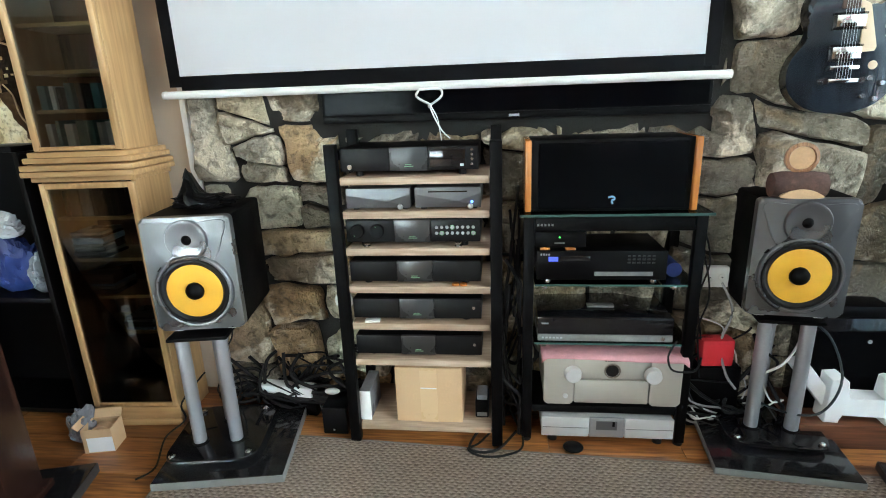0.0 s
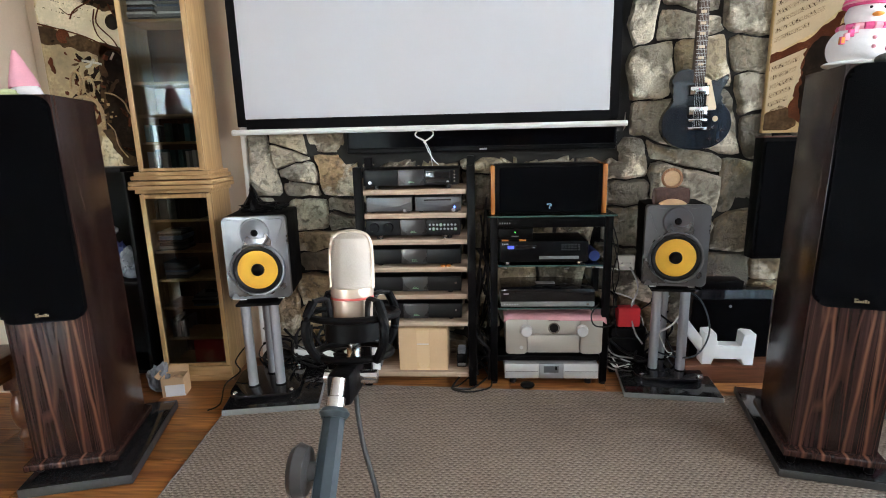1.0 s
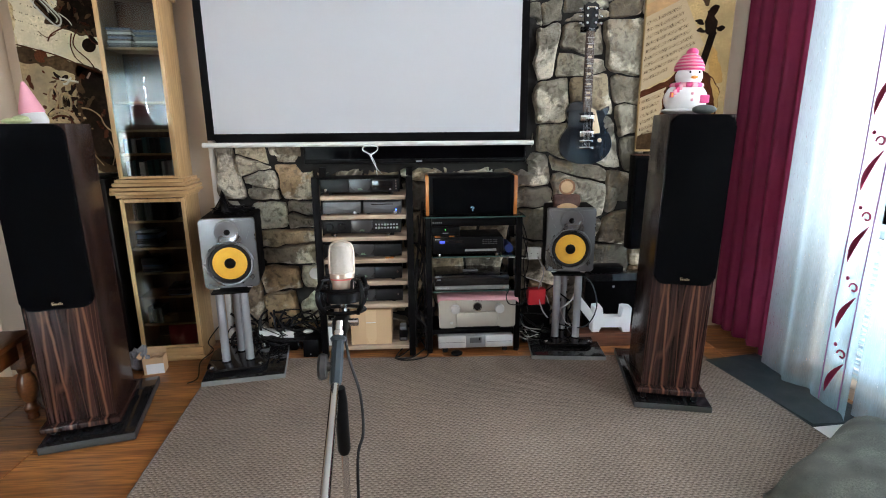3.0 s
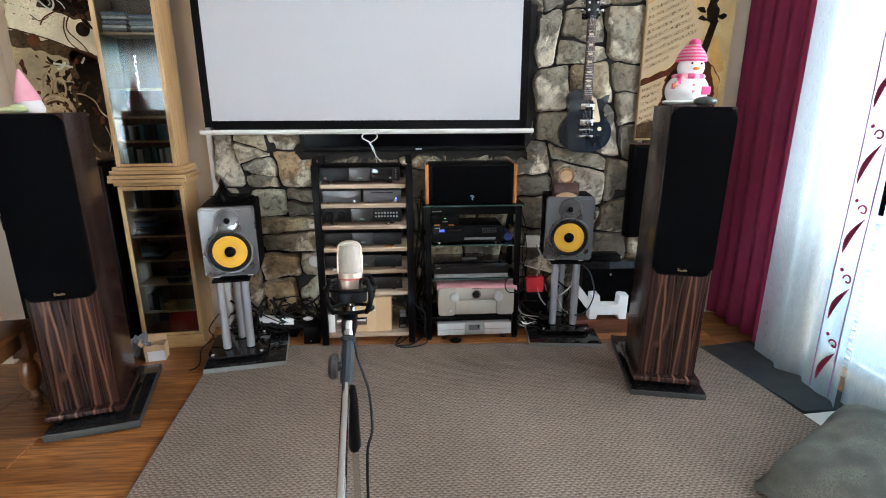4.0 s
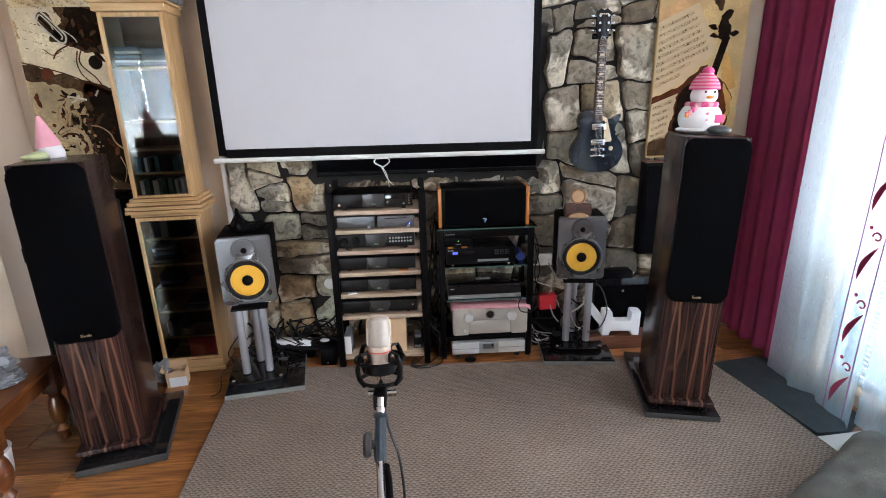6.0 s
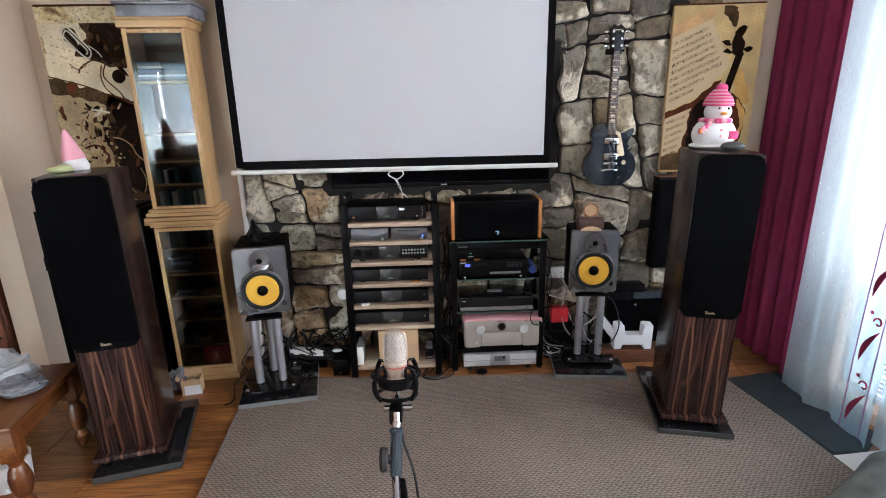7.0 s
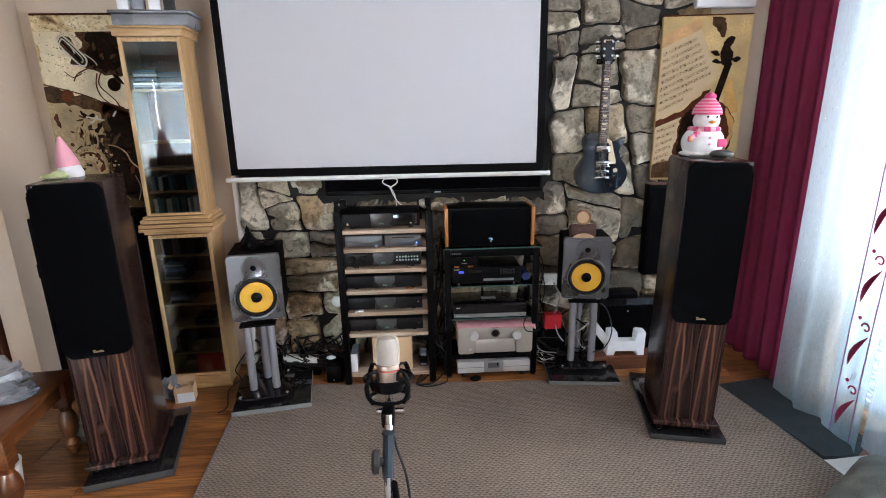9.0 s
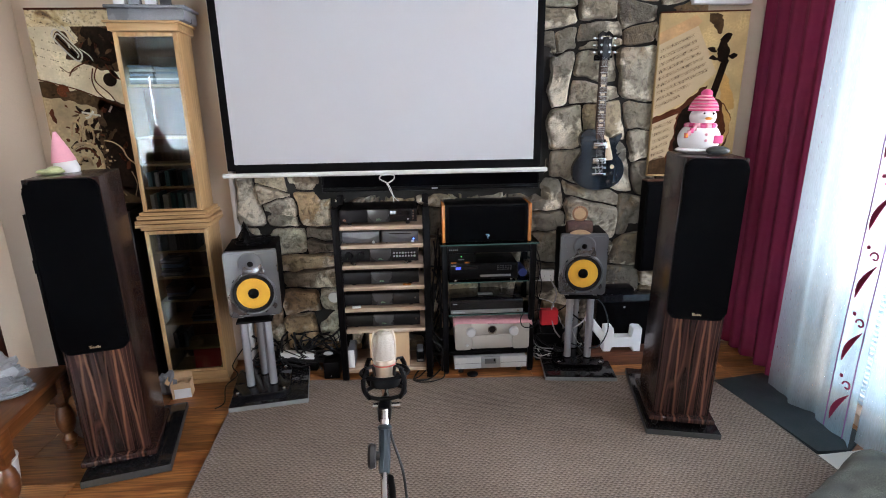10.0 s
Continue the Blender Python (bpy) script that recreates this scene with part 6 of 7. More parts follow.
    for q in range(9):
        z0 = 0.765 - 0.041 * q
        hi = (0.215 + (0.905 - z0) * 0.4815) / 1.235 - 0.03
        lo = 0.012
        if q > 6:
            hi = 0.26 - 0.055 * (q - 6)
        staff(lo, z0, hi, 0.488)
    for q in range(5):
        staff(0.012, 0.305 - 0.042 * q, 0.125 - 0.008 * q, 0.43)
    tagged(part("printed_note", bm, "umber", p), kind="stuff")


painting_l()
painting_r()
solid("picture_ledge_box", span(2.46, 2.80, 2.80, 2.86, 2.125, 2.17, 0.004), "white_plastic", "small white cartons above the violin print", "box")


# ---- guitar ----
def guitar(m):
    g = thing("electric_guitar", m, "dark blue electric guitar hanging on the stone wall", "guitar")
    right = [(0.0, 0.0), (0.055, 0.004), (0.105, 0.025), (0.142, 0.065), (0.155, 0.115), (0.143, 0.165), (0.112, 0.205), (0.098, 0.235), (0.105, 0.27), (0.128, 0.305), (0.130, 0.335), (0.095, 0.318), (0.062, 0.300), (0.032, 0.318)]
    left = [(-0.03, 0.355), (-0.075, 0.362), (-0.112, 0.335), (-0.118, 0.29), (-0.103, 0.245), (-0.117, 0.205), (-0.145, 0.165), (-0.157, 0.115), (-0.144, 0.065), (-0.107, 0.025), (-0.055, 0.004)]
    body = part("body", prism(bmesh.new(), closed_curve(right + left, 4), -0.022, 0.022, 0.009), "guitar", g, "glossy blue-black body")
    part("pickguard", prism(bmesh.new(), [(0.022, 0.325), (0.05, 0.31), (0.082, 0.19), (0.078, 0.178), (0.036, 0.176), (0.036, 0.30), (0.024, 0.30)], -0.027, -0.0225, 0.001), "cream", g, "cream plastic guard")
    for z in (0.265, 0.175):
        pk = part("pickup", box(bmesh.new(), (0, -0.027, z), (0.08, 0.012, 0.036), 0.003), "chrome", g)
        for i in range(6):
            part("pole_piece", rod(bmesh.new(), (-0.028 + 0.011 * i, -0.0345, z), (-0.028 + 0.011 * i, -0.033, z), 0.0025, seg=8), "alu", pk)
        part("pickup_ring", boxes(((0, -0.0245, z + 0.021), (0.092, 0.005, 0.006)), ((0, -0.0245, z - 0.021), (0.092, 0.005, 0.006))), "black_plastic", g)
    part("bridge", box(bmesh.new(), (0.0, -0.029, 0.133), (0.082, 0.010, 0.013), 0.003), "chrome", g)
    part("tailpiece", box(bmesh.new(), (0.0, -0.030, 0.095), (0.095, 0.012, 0.014), 0.005), "chrome", g)
    for x in (-0.05, 0.05):
        part("stud", rod(bmesh.new(), (x, -0.037, 0.095), (x, -0.02, 0.095), 0.009, seg=14), "chrome", g)
    for x, z in ((0.075, 0.1), (0.112, 0.085), (0.062, 0.048), (0.098, 0.04)):
        part("knob", lathe(bmesh.new(), ((0.009, 0), (0.0085, 0.010), (0.007, 0.012), (0.002, 0.012)), 18, pose(x, -0.022, z, 90, 0, 0)), "chrome", g)
    part("switch_plate", lathe(bmesh.new(), ((0.013, 0), (0.012, 0.0025)), 22, pose(0.082, -0.0222, 0.138, 90, 0, 0)), "cream", g)
    neck = part("neck", prism(bmesh.new(), [(-0.027, 0.30), (0.027, 0.30), (0.021, 0.745), (-0.021, 0.745)], -0.024, 0.004, 0.002), "rosewood", g, "dark fretboard")
    z, k = 0.745, 0
    for k in range(20):
        z = 0.745 - 0.60 * (1 - 2 ** (-(k + 1) / 12))
        if z < 0.31:
            break
        part("fret", box(bmesh.new(), (0, -0.0245, z), (0.046, 0.0012, 0.0012)), "alu", neck)
        if k in (2, 4, 6, 8, 11, 14, 16):
            part("inlay", span(-0.012, 0.012, -0.0248, -0.0235, z + 0.006, z + 0.018), "cream", neck)
    head = part("headstock", prism(bmesh.new(), [(-0.022, 0.745), (0.022, 0.745), (0.038, 0.79), (0.042, 0.885), (0.018, 0.905), (0.0, 0.893), (-0.018, 0.905), (-0.042, 0.885), (-0.038, 0.79)], -0.018, -0.002, 0.002), "black_gloss", g, "glossy black headstock")
    bars = bmesh.new()
    for i in range(5):
        box(bars, (-0.02 + 0.01 * i, -0.019, 0.875), (0.007, 0.001, 0.005))
    part("maker_bars", bars, "cream", head)
    for s in (-1, 1):
        for i in range(3):
            part("tuner", rod(bmesh.new(), (s * 0.024, -0.028, 0.79 + 0.038 * i), (s * 0.024, -0.017, 0.79 + 0.038 * i), 0.007, seg=12), "chrome", head)
            part("tuner_key", ellipsoid(bmesh.new(), (s * 0.058, -0.01, 0.79 + 0.038 * i), (0.012, 0.004, 0.008), 12, 8), "chrome", head)
    for i in range(6):
        bm = rod(bmesh.new(), (-0.02 + 0.008 * i, -0.034, 0.1), (-0.014 + 0.0056 * i, -0.029, 0.76), 0.0004, seg=5)
        part("string", bm, "alu", g)
    part("wall_hook", boxes(((-0.036, 0.004, 0.765), (0.014, 0.06, 0.014)), ((0.036, 0.004, 0.765), (0.014, 0.06, 0.014)), ((0, 0.036, 0.765), (0.09, 0.03, 0.03)), bevel=0.004), "black_plastic", g)


guitar(pose(1.948, 2.745, 1.098, -1.5, 0, -2) @ Matrix.Scale(0.975, 4))


# ---- small things on the speakers ----
def dolls():
    """A stuffed snowman with a knitted hat, one mesh."""
    bm = bmesh.new()

    def add(mi, fn):
        n = len(bm.faces)
        fn()
        bm.faces.ensure_lookup_table()
        for f in bm.faces[n:]:
            f.material_index = mi
    add(0, lambda: ellipsoid(bm, (0, 0, 0.075), (0.098, 0.075, 0.088), 26, 16))
    add(0, lambda: ellipsoid(bm, (0, 0, 0.018), (0.105, 0.08, 0.018), 24, 8))
    add(0, lambda: ellipsoid(bm, (0.004, -0.004, 0.185), (0.06, 0.055, 0.055), 24, 14))
    for k in range(10):
        z = 0.214 + 0.0078 * k
        r = 0.062 * math.cos(min(1.4, 0.125 * k)) + 0.003
        add(1 if k % 2 == 0 else 2, lambda z=z, r=r: lathe(bm, ((r, z), (r + 0.0025, z + 0.004), (r - 0.002, z + 0.008)), 24, pose(0.004, 0, 0)))
    add(1, lambda: ellipsoid(bm, (0.01, 0, 0.30), (0.026, 0.026, 0.022), 16, 10))
    for k in range(16):
        a0, a1 = 2 * math.pi * k / 16, 2 * math.pi * (k + 1) / 16
        add(1 if k % 2 else 2, lambda a0=a0, a1=a1: rod(bm, (0.062 * math.cos(a0), 0.056 * math.sin(a0), 0.142), (0.062 * math.cos(a1), 0.056 * math.sin(a1), 0.142), 0.013, seg=8))
    for k in range(4):
        add(1 if k % 2 else 2, lambda k=k: box(bm, (-0.05 - 0.012 * k, -0.055, 0.13 - 0.012 * k), (0.016, 0.014, 0.026), 0.003))
    add(3, lambda: ellipsoid(bm, (0.006, -0.062, 0.178), (0.017, 0.014, 0.008), 12, 8))
    for x in (-0.012, 0.03):
        add(4, lambda x=x: ellipsoid(bm, (x, -0.052, 0.202), (0.005, 0.004, 0.006), 10, 8))
    for z in (0.10, 0.07):
        add(2, lambda z=z: ellipsoid(bm, (0.0, -0.074, z), (0.007, 0.005, 0.007), 10, 8))
    add(1, lambda: box(bm, (0.06, -0.064, 0.075), (0.045, 0.014, 0.04), 0.006))
    me = finish(bm, "snowman_plush", 50)
    for k in ("snow", "pink", "pale_pink", "orange", "black_plastic"):
        me.materials.append(M[k])
    ob = new("snowman_plush", me)
    ob.matrix_world = TRs @ pose(-0.025, 0.205, 1.339, 0, 0, 8) @ Matrix.Diagonal((0.96, 0.96, 0.89, 1))
    tagged(ob, "white stuffed snowman with a pink striped knitted hat and scarf", "plush toy")
    bm = bmesh.new()
    lathe(bm, ((0.052, 0), (0.055, 0.02), (0.045, 0.05), (0.03, 0.062)), 24)
    for f in bm.faces:
        f.material_index = 0
    n = len(bm.faces)
    lathe(bm, ((0.052, 0.05), (0.044, 0.08), (0.028, 0.13), (0.014, 0.17), (0.006, 0.19)), 24, pose(0.0, 0.0, 0, 0, -6, 0))
    bm.faces.ensure_lookup_table()
    for f in bm.faces[n:]:
        f.material_index = 1
    me = finish(bm, "gnome_plush", 50)
    me.materials.append(M["snow"])
    me.materials.append(M["pale_pink"])
    ob = new("gnome_plush", me)
    ob.matrix_world = TLs @ pose(-0.050, 0.25, 1.3385) @ Matrix.Diagonal((0.9, 0.9, 0.9, 1))
    tagged(ob, "small white figure with a pale pink pointed felt hat", "plush toy")


dolls()
solid("pebble", ellipsoid(bmesh.new(), (0, 0, 0.021), (0.05, 0.035, 0.021), 24, 14), "pebble", "smooth dark green pebble on the tall speaker", "pebble", m=TRs @ pose(0.035, 0.115, 1.3385))
bm = bmesh.new()
ellipsoid(bm, (0, 0, 0.012), (0.055, 0.03, 0.013), 20, 10)
ellipsoid(bm, (0.02, -0.005, 0.022), (0.03, 0.02, 0.012), 16, 10)
solid("glasses_case", bm, "lime", "small lime green soft pouch on the tall speaker", "pouch", m=TLs @ pose(-0.085, 0.17, 1.3385, 0, 0, -10))


def carved_rock():
    bm = bmesh.new()
    bmesh.ops.create_icosphere(bm, subdivisions=4, radius=1)
    for v in bm.verts:
        p = v.co.copy()
        k = 1 + 0.45 * noise.noise(p * 2.2) + 0.25 * noise.noise(p * 5)
        x, y, z = p.x * 0.095 * k, p.y * 0.05 * k, p.z
        spike = math.exp(-((x + 0.045) / 0.022) ** 2)
        v.co = (x, y, max(0.0, 0.022 + 0.026 * z * k + (0.10 * spike * max(0, z))))
    solid("carved_ornament", bm, "black_plastic", "black craggy carved ornament on the studio monitor", "ornament", m=pose(-0.049, 2.60, 0.857, 0, 0, 10), smooth=20)


carved_rock()


def wood_trinket():
    t = thing("wooden_ornament", pose(1.82, 2.63, 0.8605, 0, 0, -6) @ Matrix.Scale(1.2, 4), "small bark-edged log with a round framed disc on top", "ornament")
    bm = bmesh.new()
    lathe(bm, ((0.03, 0.0), (0.034, 0.02), (0.034, 0.09), (0.03, 0.12)), 16, pose(-0.06, 0, 0.03, 0, 90, 0))
    part("log", bm, "bark", t)
    part("cut_face", prism(bmesh.new(), closed_curve([(-0.045, 0.003), (0.045, 0.003), (0.03, 0.018), (0.0, 0.024), (-0.03, 0.018)], 4), -0.037, -0.028), "slice", t)
    part("disc_frame", lathe(bmesh.new(), ((0.03, 0), (0.038, 0.002), (0.038, 0.012), (0.03, 0.014), (0.028, 0.010)), 30, pose(0.0, 0.005, 0.097, 90, 0, 0)), "ring", t, "turned wooden ring")
    part("disc_face", lathe(bmesh.new(), ((0.0285, 0), (0.028, 0.010)), 26, pose(0.0, 0.004, 0.097, 90, 0, 0)), "slice", t)
    part("pin", rod(bmesh.new(), (0, 0, 0.055), (0, 0, 0.068), 0.006, seg=10), "black_plastic", t)


wood_trinket()




# ---- microphone on its boom stand ----
def microphone():
    s = thing("microphone_stand", pose(0, 0, 0), "blue-grey boom microphone stand with chrome tubes and black tripod", "microphone stand")
    top, low = Vector((0.777, 0.784, 0.876)), Vector((0.776, 0.722, 0.806))
    d = (low - top).normalized()
    aim = Matrix.Translation((top + low) / 2) @ d.to_track_quat("Z", "Y").to_matrix().to_4x4()
    post, far = Vector((0.789, 0.705, 0)), Vector((0.815, 0.16, 0.682))
    cl = part("clamp", lathe(bmesh.new(), ((0.010, -0.050), (0.0128, -0.044), (0.0135, 0.02), (0.013, 0.044), (0.011, 0.050)), 8, aim), "stand_blue", s, "blue-grey clamp sleeve")
    part("clamp_rim", lathe(bmesh.new(), ((0.014, -0.053), (0.0175, -0.048), (0.014, -0.042)), 18, aim), "stand_blue", cl)
    part("knob", lathe(bmesh.new(), ((0.007, 0), (0.008, 0.008), (0.019, 0.010), (0.022, 0.020), (0.019, 0.026), (0.005, 0.027)), 24, Matrix.Translation((0.767, 0.742, 0.834)) @ pose(0, 0, 0, 0, -90, 0) @ Matrix.Diagonal((1.3, 1.3, 1.0, 1))), "unit_centre", s, "round clamping knob")
    part("thread", lathe(bmesh.new(), ((0.009, 0), (0.0105, 0.004), (0.0105, 0.018), (0.008, 0.02), (0.008, 0.04)), 18, Matrix.Translation(top) @ (-d).to_track_quat("Z", "Y").to_matrix().to_4x4()), "chrome", s, "chrome screw thread")
    part("boom_arm", rod(bmesh.new(), low, far, 0.009, seg=18), "chrome", s, "chrome boom tube")
    u = (far - low).normalized()
    part("boom_end", rod(bmesh.new(), far - u * 0.01, far + u * 0.035, 0.012, seg=16), "rubber", s)
    part("grip", lathe(bmesh.new(), ((0.010, 0.0), (0.0135, 0.01), (0.014, 0.12), (0.011, 0.15)), 18, pose(post.x, post.y, 0.655, 0, -1, 0)), "black_plastic", s, "black rubber grip")
    part("upper_tube", rod(bmesh.new(), post + Vector((0, 0, 0.80)), post + Vector((0, 0, 0.36)), 0.0075, seg=16), "chrome", s, "chrome tube")
    part("lower_tube", rod(bmesh.new(), post + Vector((0, 0, 0.36)), post + Vector((0, 0, 0.07)), 0.0105, seg=16), "black_metal", s)
    part("collar", rod(bmesh.new(), post + Vector((0, 0, 0.34)), post + Vector((0, 0, 0.39)), 0.016, seg=16), "black_plastic", s)
    part("hub", rod(bmesh.new(), post + Vector((0, 0, 0.09)), post + Vector((0, 0, 0.16)), 0.02, seg=16), "black_plastic", s)
    for k in range(3):
        an = radians(90 + 120 * k)
        e = post + Vector((0.26 * math.cos(an), 0.26 * math.sin(an), 0.021))
        lg = part("leg", rod(bmesh.new(), post + Vector((0, 0, 0.13)), e, 0.008, seg=12), "black_metal", s)
        part("rubber_foot", rod(bmesh.new(), e - Vector((0, 0, 0.012)), e + Vector((0, 0, 0.012)), 0.011, seg=12), "rubber", lg)
    # shock mount
    mt = thing("shock_mount", pose(0.774, 0.905, 0.931, -8, 0, 0) @ Matrix.Diagonal((1.12, 1.0, 0.96, 1)), "black elastic shock mount holding the microphone", "shock mount")
    for z, r in ((0.022, 0.052), (-0.032, 0.044)):
        bm = bmesh.new()
        n, q = 40, 8
        ring = [[bm.verts.new(((r + 0.005 * math.cos(2 * math.pi * c / q)) * math.cos(2 * math.pi * k / n), (r + 0.005 * math.cos(2 * math.pi * c / q)) * math.sin(2 * math.pi * k / n), z + 0.005 * math.sin(2 * math.pi * c / q))) for c in range(q)] for k in range(n)]
        for k in range(n):
            for c in range(q):
                bm.faces.new((ring[k][c], ring[(k + 1) % n][c], ring[(k + 1) % n][(c + 1) % q], ring[k][(c + 1) % q]))
        part("ring", bm, "black_plastic", mt)
    for k in range(4):
        an = radians(45 + 90 * k)
        ca, sa = math.cos(an), math.sin(an)
        part("arm", tube(bmesh.new(), [(0.046 * ca, 0.046 * sa, -0.035), (0.06 * ca, 0.06 * sa, -0.01), (0.062 * ca, 0.062 * sa, 0.02), (0.052 * ca, 0.052 * sa, 0.045)], 0.0055, 8, 5), "black_plastic", mt)
        part("elastic", tube(bmesh.new(), [(0.052 * ca, 0.052 * sa, 0.045), (0.034 * ca, 0.034 * sa, 0.045), (0.03 * ca, 0.03 * sa, 0.02)], 0.0035, 6, 4), "cable", mt)
    part("cradle", lathe(bmesh.new(), ((0.029, -0.012), (0.033, -0.012), (0.034, 0.012), (0.0295, 0.014)), 26), "black_plastic", mt)
    part("bracket", box(bmesh.new(), (0, -0.045, -0.058), (0.028, 0.075, 0.042), 0.008), "black_plastic", mt)
    part("joint_screw", rod(bmesh.new(), (-0.026, -0.035, -0.055), (0.034, -0.035, -0.055), 0.009, seg=14), "chrome", mt)
    # the microphone itself
    mc = thing("studio_microphone", pose(0.774, 0.907, 0.949, -8, 0, 0) @ Matrix.Diagonal((0.97, 0.97, 0.9, 1)), "champagne large-capsule studio microphone with a mesh head", "microphone")
    part("body", lathe(bmesh.new(), ((0.0225, -0.022), (0.0262, -0.018), (0.0275, 0.014), (0.0282, 0.026)), 32), "mic", mc, "champagne lacquered metal body")
    part("red_band", lathe(bmesh.new(), ((0.0288, 0.0265), (0.029, 0.0295)), 32), "mic_red", mc, "thin red ring")
    part("neck_ring", lathe(bmesh.new(), ((0.0285, 0.030), (0.029, 0.036), (0.0282, 0.043)), 32), "mic", mc)
    hd = bmesh.new()
    lathe(hd, ((0.0272, 0.043), (0.0275, 0.07), (0.0265, 0.098), (0.0235, 0.114), (0.015, 0.121), (0.004, 0.123)), 32)
    bmesh.ops.scale(hd, vec=(1.0, 0.8, 1.0), verts=hd.verts)
    part("head_mesh", hd, "mic_mesh", mc, "woven metal mesh head")
    part("head_frame", tube(bmesh.new(), [(-0.0278, 0, 0.041), (-0.0283, 0, 0.07), (-0.0272, 0, 0.098), (-0.0235, 0, 0.115), (-0.013, 0, 0.122), (0, 0, 0.124), (0.013, 0, 0.122), (0.0235, 0, 0.115), (0.0272, 0, 0.098), (0.0283, 0, 0.07), (0.0278, 0, 0.041)], 0.0032, 8, 4), "mic", mc)
    part("plug", rod(bmesh.new(), (0, 0, -0.07), (0, 0, -0.022), 0.0095, seg=16), "chrome", mc)
    cb = solid("microphone_cable", tube(bmesh.new(), [(0.775, 0.897, 0.885), (0.777, 0.885, 0.845), (0.787, 0.865, 0.79), (0.812, 0.83, 0.72), (0.822, 0.77, 0.66), (0.812, 0.735, 0.62), (0.810, 0.725, 0.45), (0.815, 0.72, 0.2), (0.86, 0.63, 0.0125), (1.0, 0.2, 0.0125), (1.1, -0.4, 0.0125)], 0.0034, 8, 6), "cable", "black microphone cable hanging from the stand", "cable")


microphone()


# ---- side table with bags, sideboard ----
def side_table():
    t = thing("side_table", pose(-1.06, 1.767, 0, 0, 0, 7.4), "low honey-coloured wooden table with turned legs", "table")
    w, d, h = 0.56, 0.54, 0.425
    part("tabletop", box(bmesh.new(), (0, 0, h - 0.0125), (w, d, 0.025), 0.006), "table", t)
    for x in (-w / 2 + 0.045, w / 2 - 0.045):
        part("apron", box(bmesh.new(), (x, 0, h - 0.07), (0.02, d - 0.15, 0.088), 0.003), "table", t)
    for y in (-d / 2 + 0.045, d / 2 - 0.045):
        part("apron", box(bmesh.new(), (0, y, h - 0.07), (w - 0.15, 0.02, 0.088), 0.003), "table", t)
    prof = ((0.018, 0.0), (0.024, 0.008), (0.021, 0.03), (0.030, 0.045), (0.033, 0.06), (0.022, 0.078), (0.021, 0.09), (0.031, 0.105), (0.040, 0.14), (0.041, 0.175), (0.034, 0.21), (0.024, 0.235), (0.028, 0.25), (0.03, 0.26))
    for x in (-w / 2 + 0.045, w / 2 - 0.045):
        for y in (-d / 2 + 0.045, d / 2 - 0.045):
            lg = part("leg", lathe(bmesh.new(), prof, 24, pose(x, y, 0)), "table", t, "turned baluster leg")
            part("leg_block", box(bmesh.new(), (x, y, 0.331), (0.066, 0.066, 0.138), 0.003), "table", lg)


side_table()


def crumpled(name, m, size, seed, material, label, category, sub=4):
    bm = bmesh.new()
    bmesh.ops.create_icosphere(bm, subdivisions=sub, radius=1)
    for v in bm.verts:
        p = v.co.copy()
        o = Vector((seed * 3.1, seed * 1.7, seed))
        k = 1 + 0.35 * noise.noise(p * 1.6 + o) - 0.22 * abs(noise.noise(p * 4.2 + o)) + 0.10 * noise.noise(p * 9 + o)
        v.co = (p.x * size[0] * k, p.y * size[1] * k, max(0.0, (p.z * 0.5 + 0.42) * size[2] * k))
    return solid(name, bm, material, label, category, m=m, smooth=25)


crumpled("carrier_bag", pose(-1.06, 1.86, 0.426, 0, 0, 20), (0.17, 0.13, 0.15), 1, "poly", "crumpled white plastic bag on the low table", "bag")
crumpled("clear_bag", pose(-0.90, 1.80, 0.426), (0.10, 0.085, 0.075), 2, "case_grey", "crumpled clear grey plastic bag on the low table", "bag")
crumpled("purple_cloth", pose(-1.15, 1.66, 0.426), (0.10, 0.08, 0.07), 3, "purple", "bunched purple cloth on the low table", "cloth")
crumpled("blue_bag", pose(-1.20, 1.96, 0.426), (0.07, 0.05, 0.14), 4, "blue_bag", "dark blue bag behind the white one", "bag")
bm = bmesh.new()
lathe(bm, ((0.006, -0.055), (0.011, -0.045), (0.012, 0.03), (0.008, 0.055)), 16, pose(0, 0, 0.012, 90, 0, 55))
solid("marker_pen", bm, "green_pen", "bright green marker lying on the low table", "pen", m=pose(-0.93, 1.63, 0.426))
crumpled("paper_bag", pose(-0.83, 2.11, 0.001), (0.06, 0.05, 0.17), 5, "poly", "white printed bag under the low table", "bag")
bm = lathe(bmesh.new(), ((0.07, 0.0), (0.078, 0.01), (0.088, 0.13), (0.092, 0.135), (0.085, 0.137)), 28)
solid("white_tub", bm, "white_plastic", "white plastic tub under the low table", "tub", m=pose(-1.0, 1.75, 0.001))


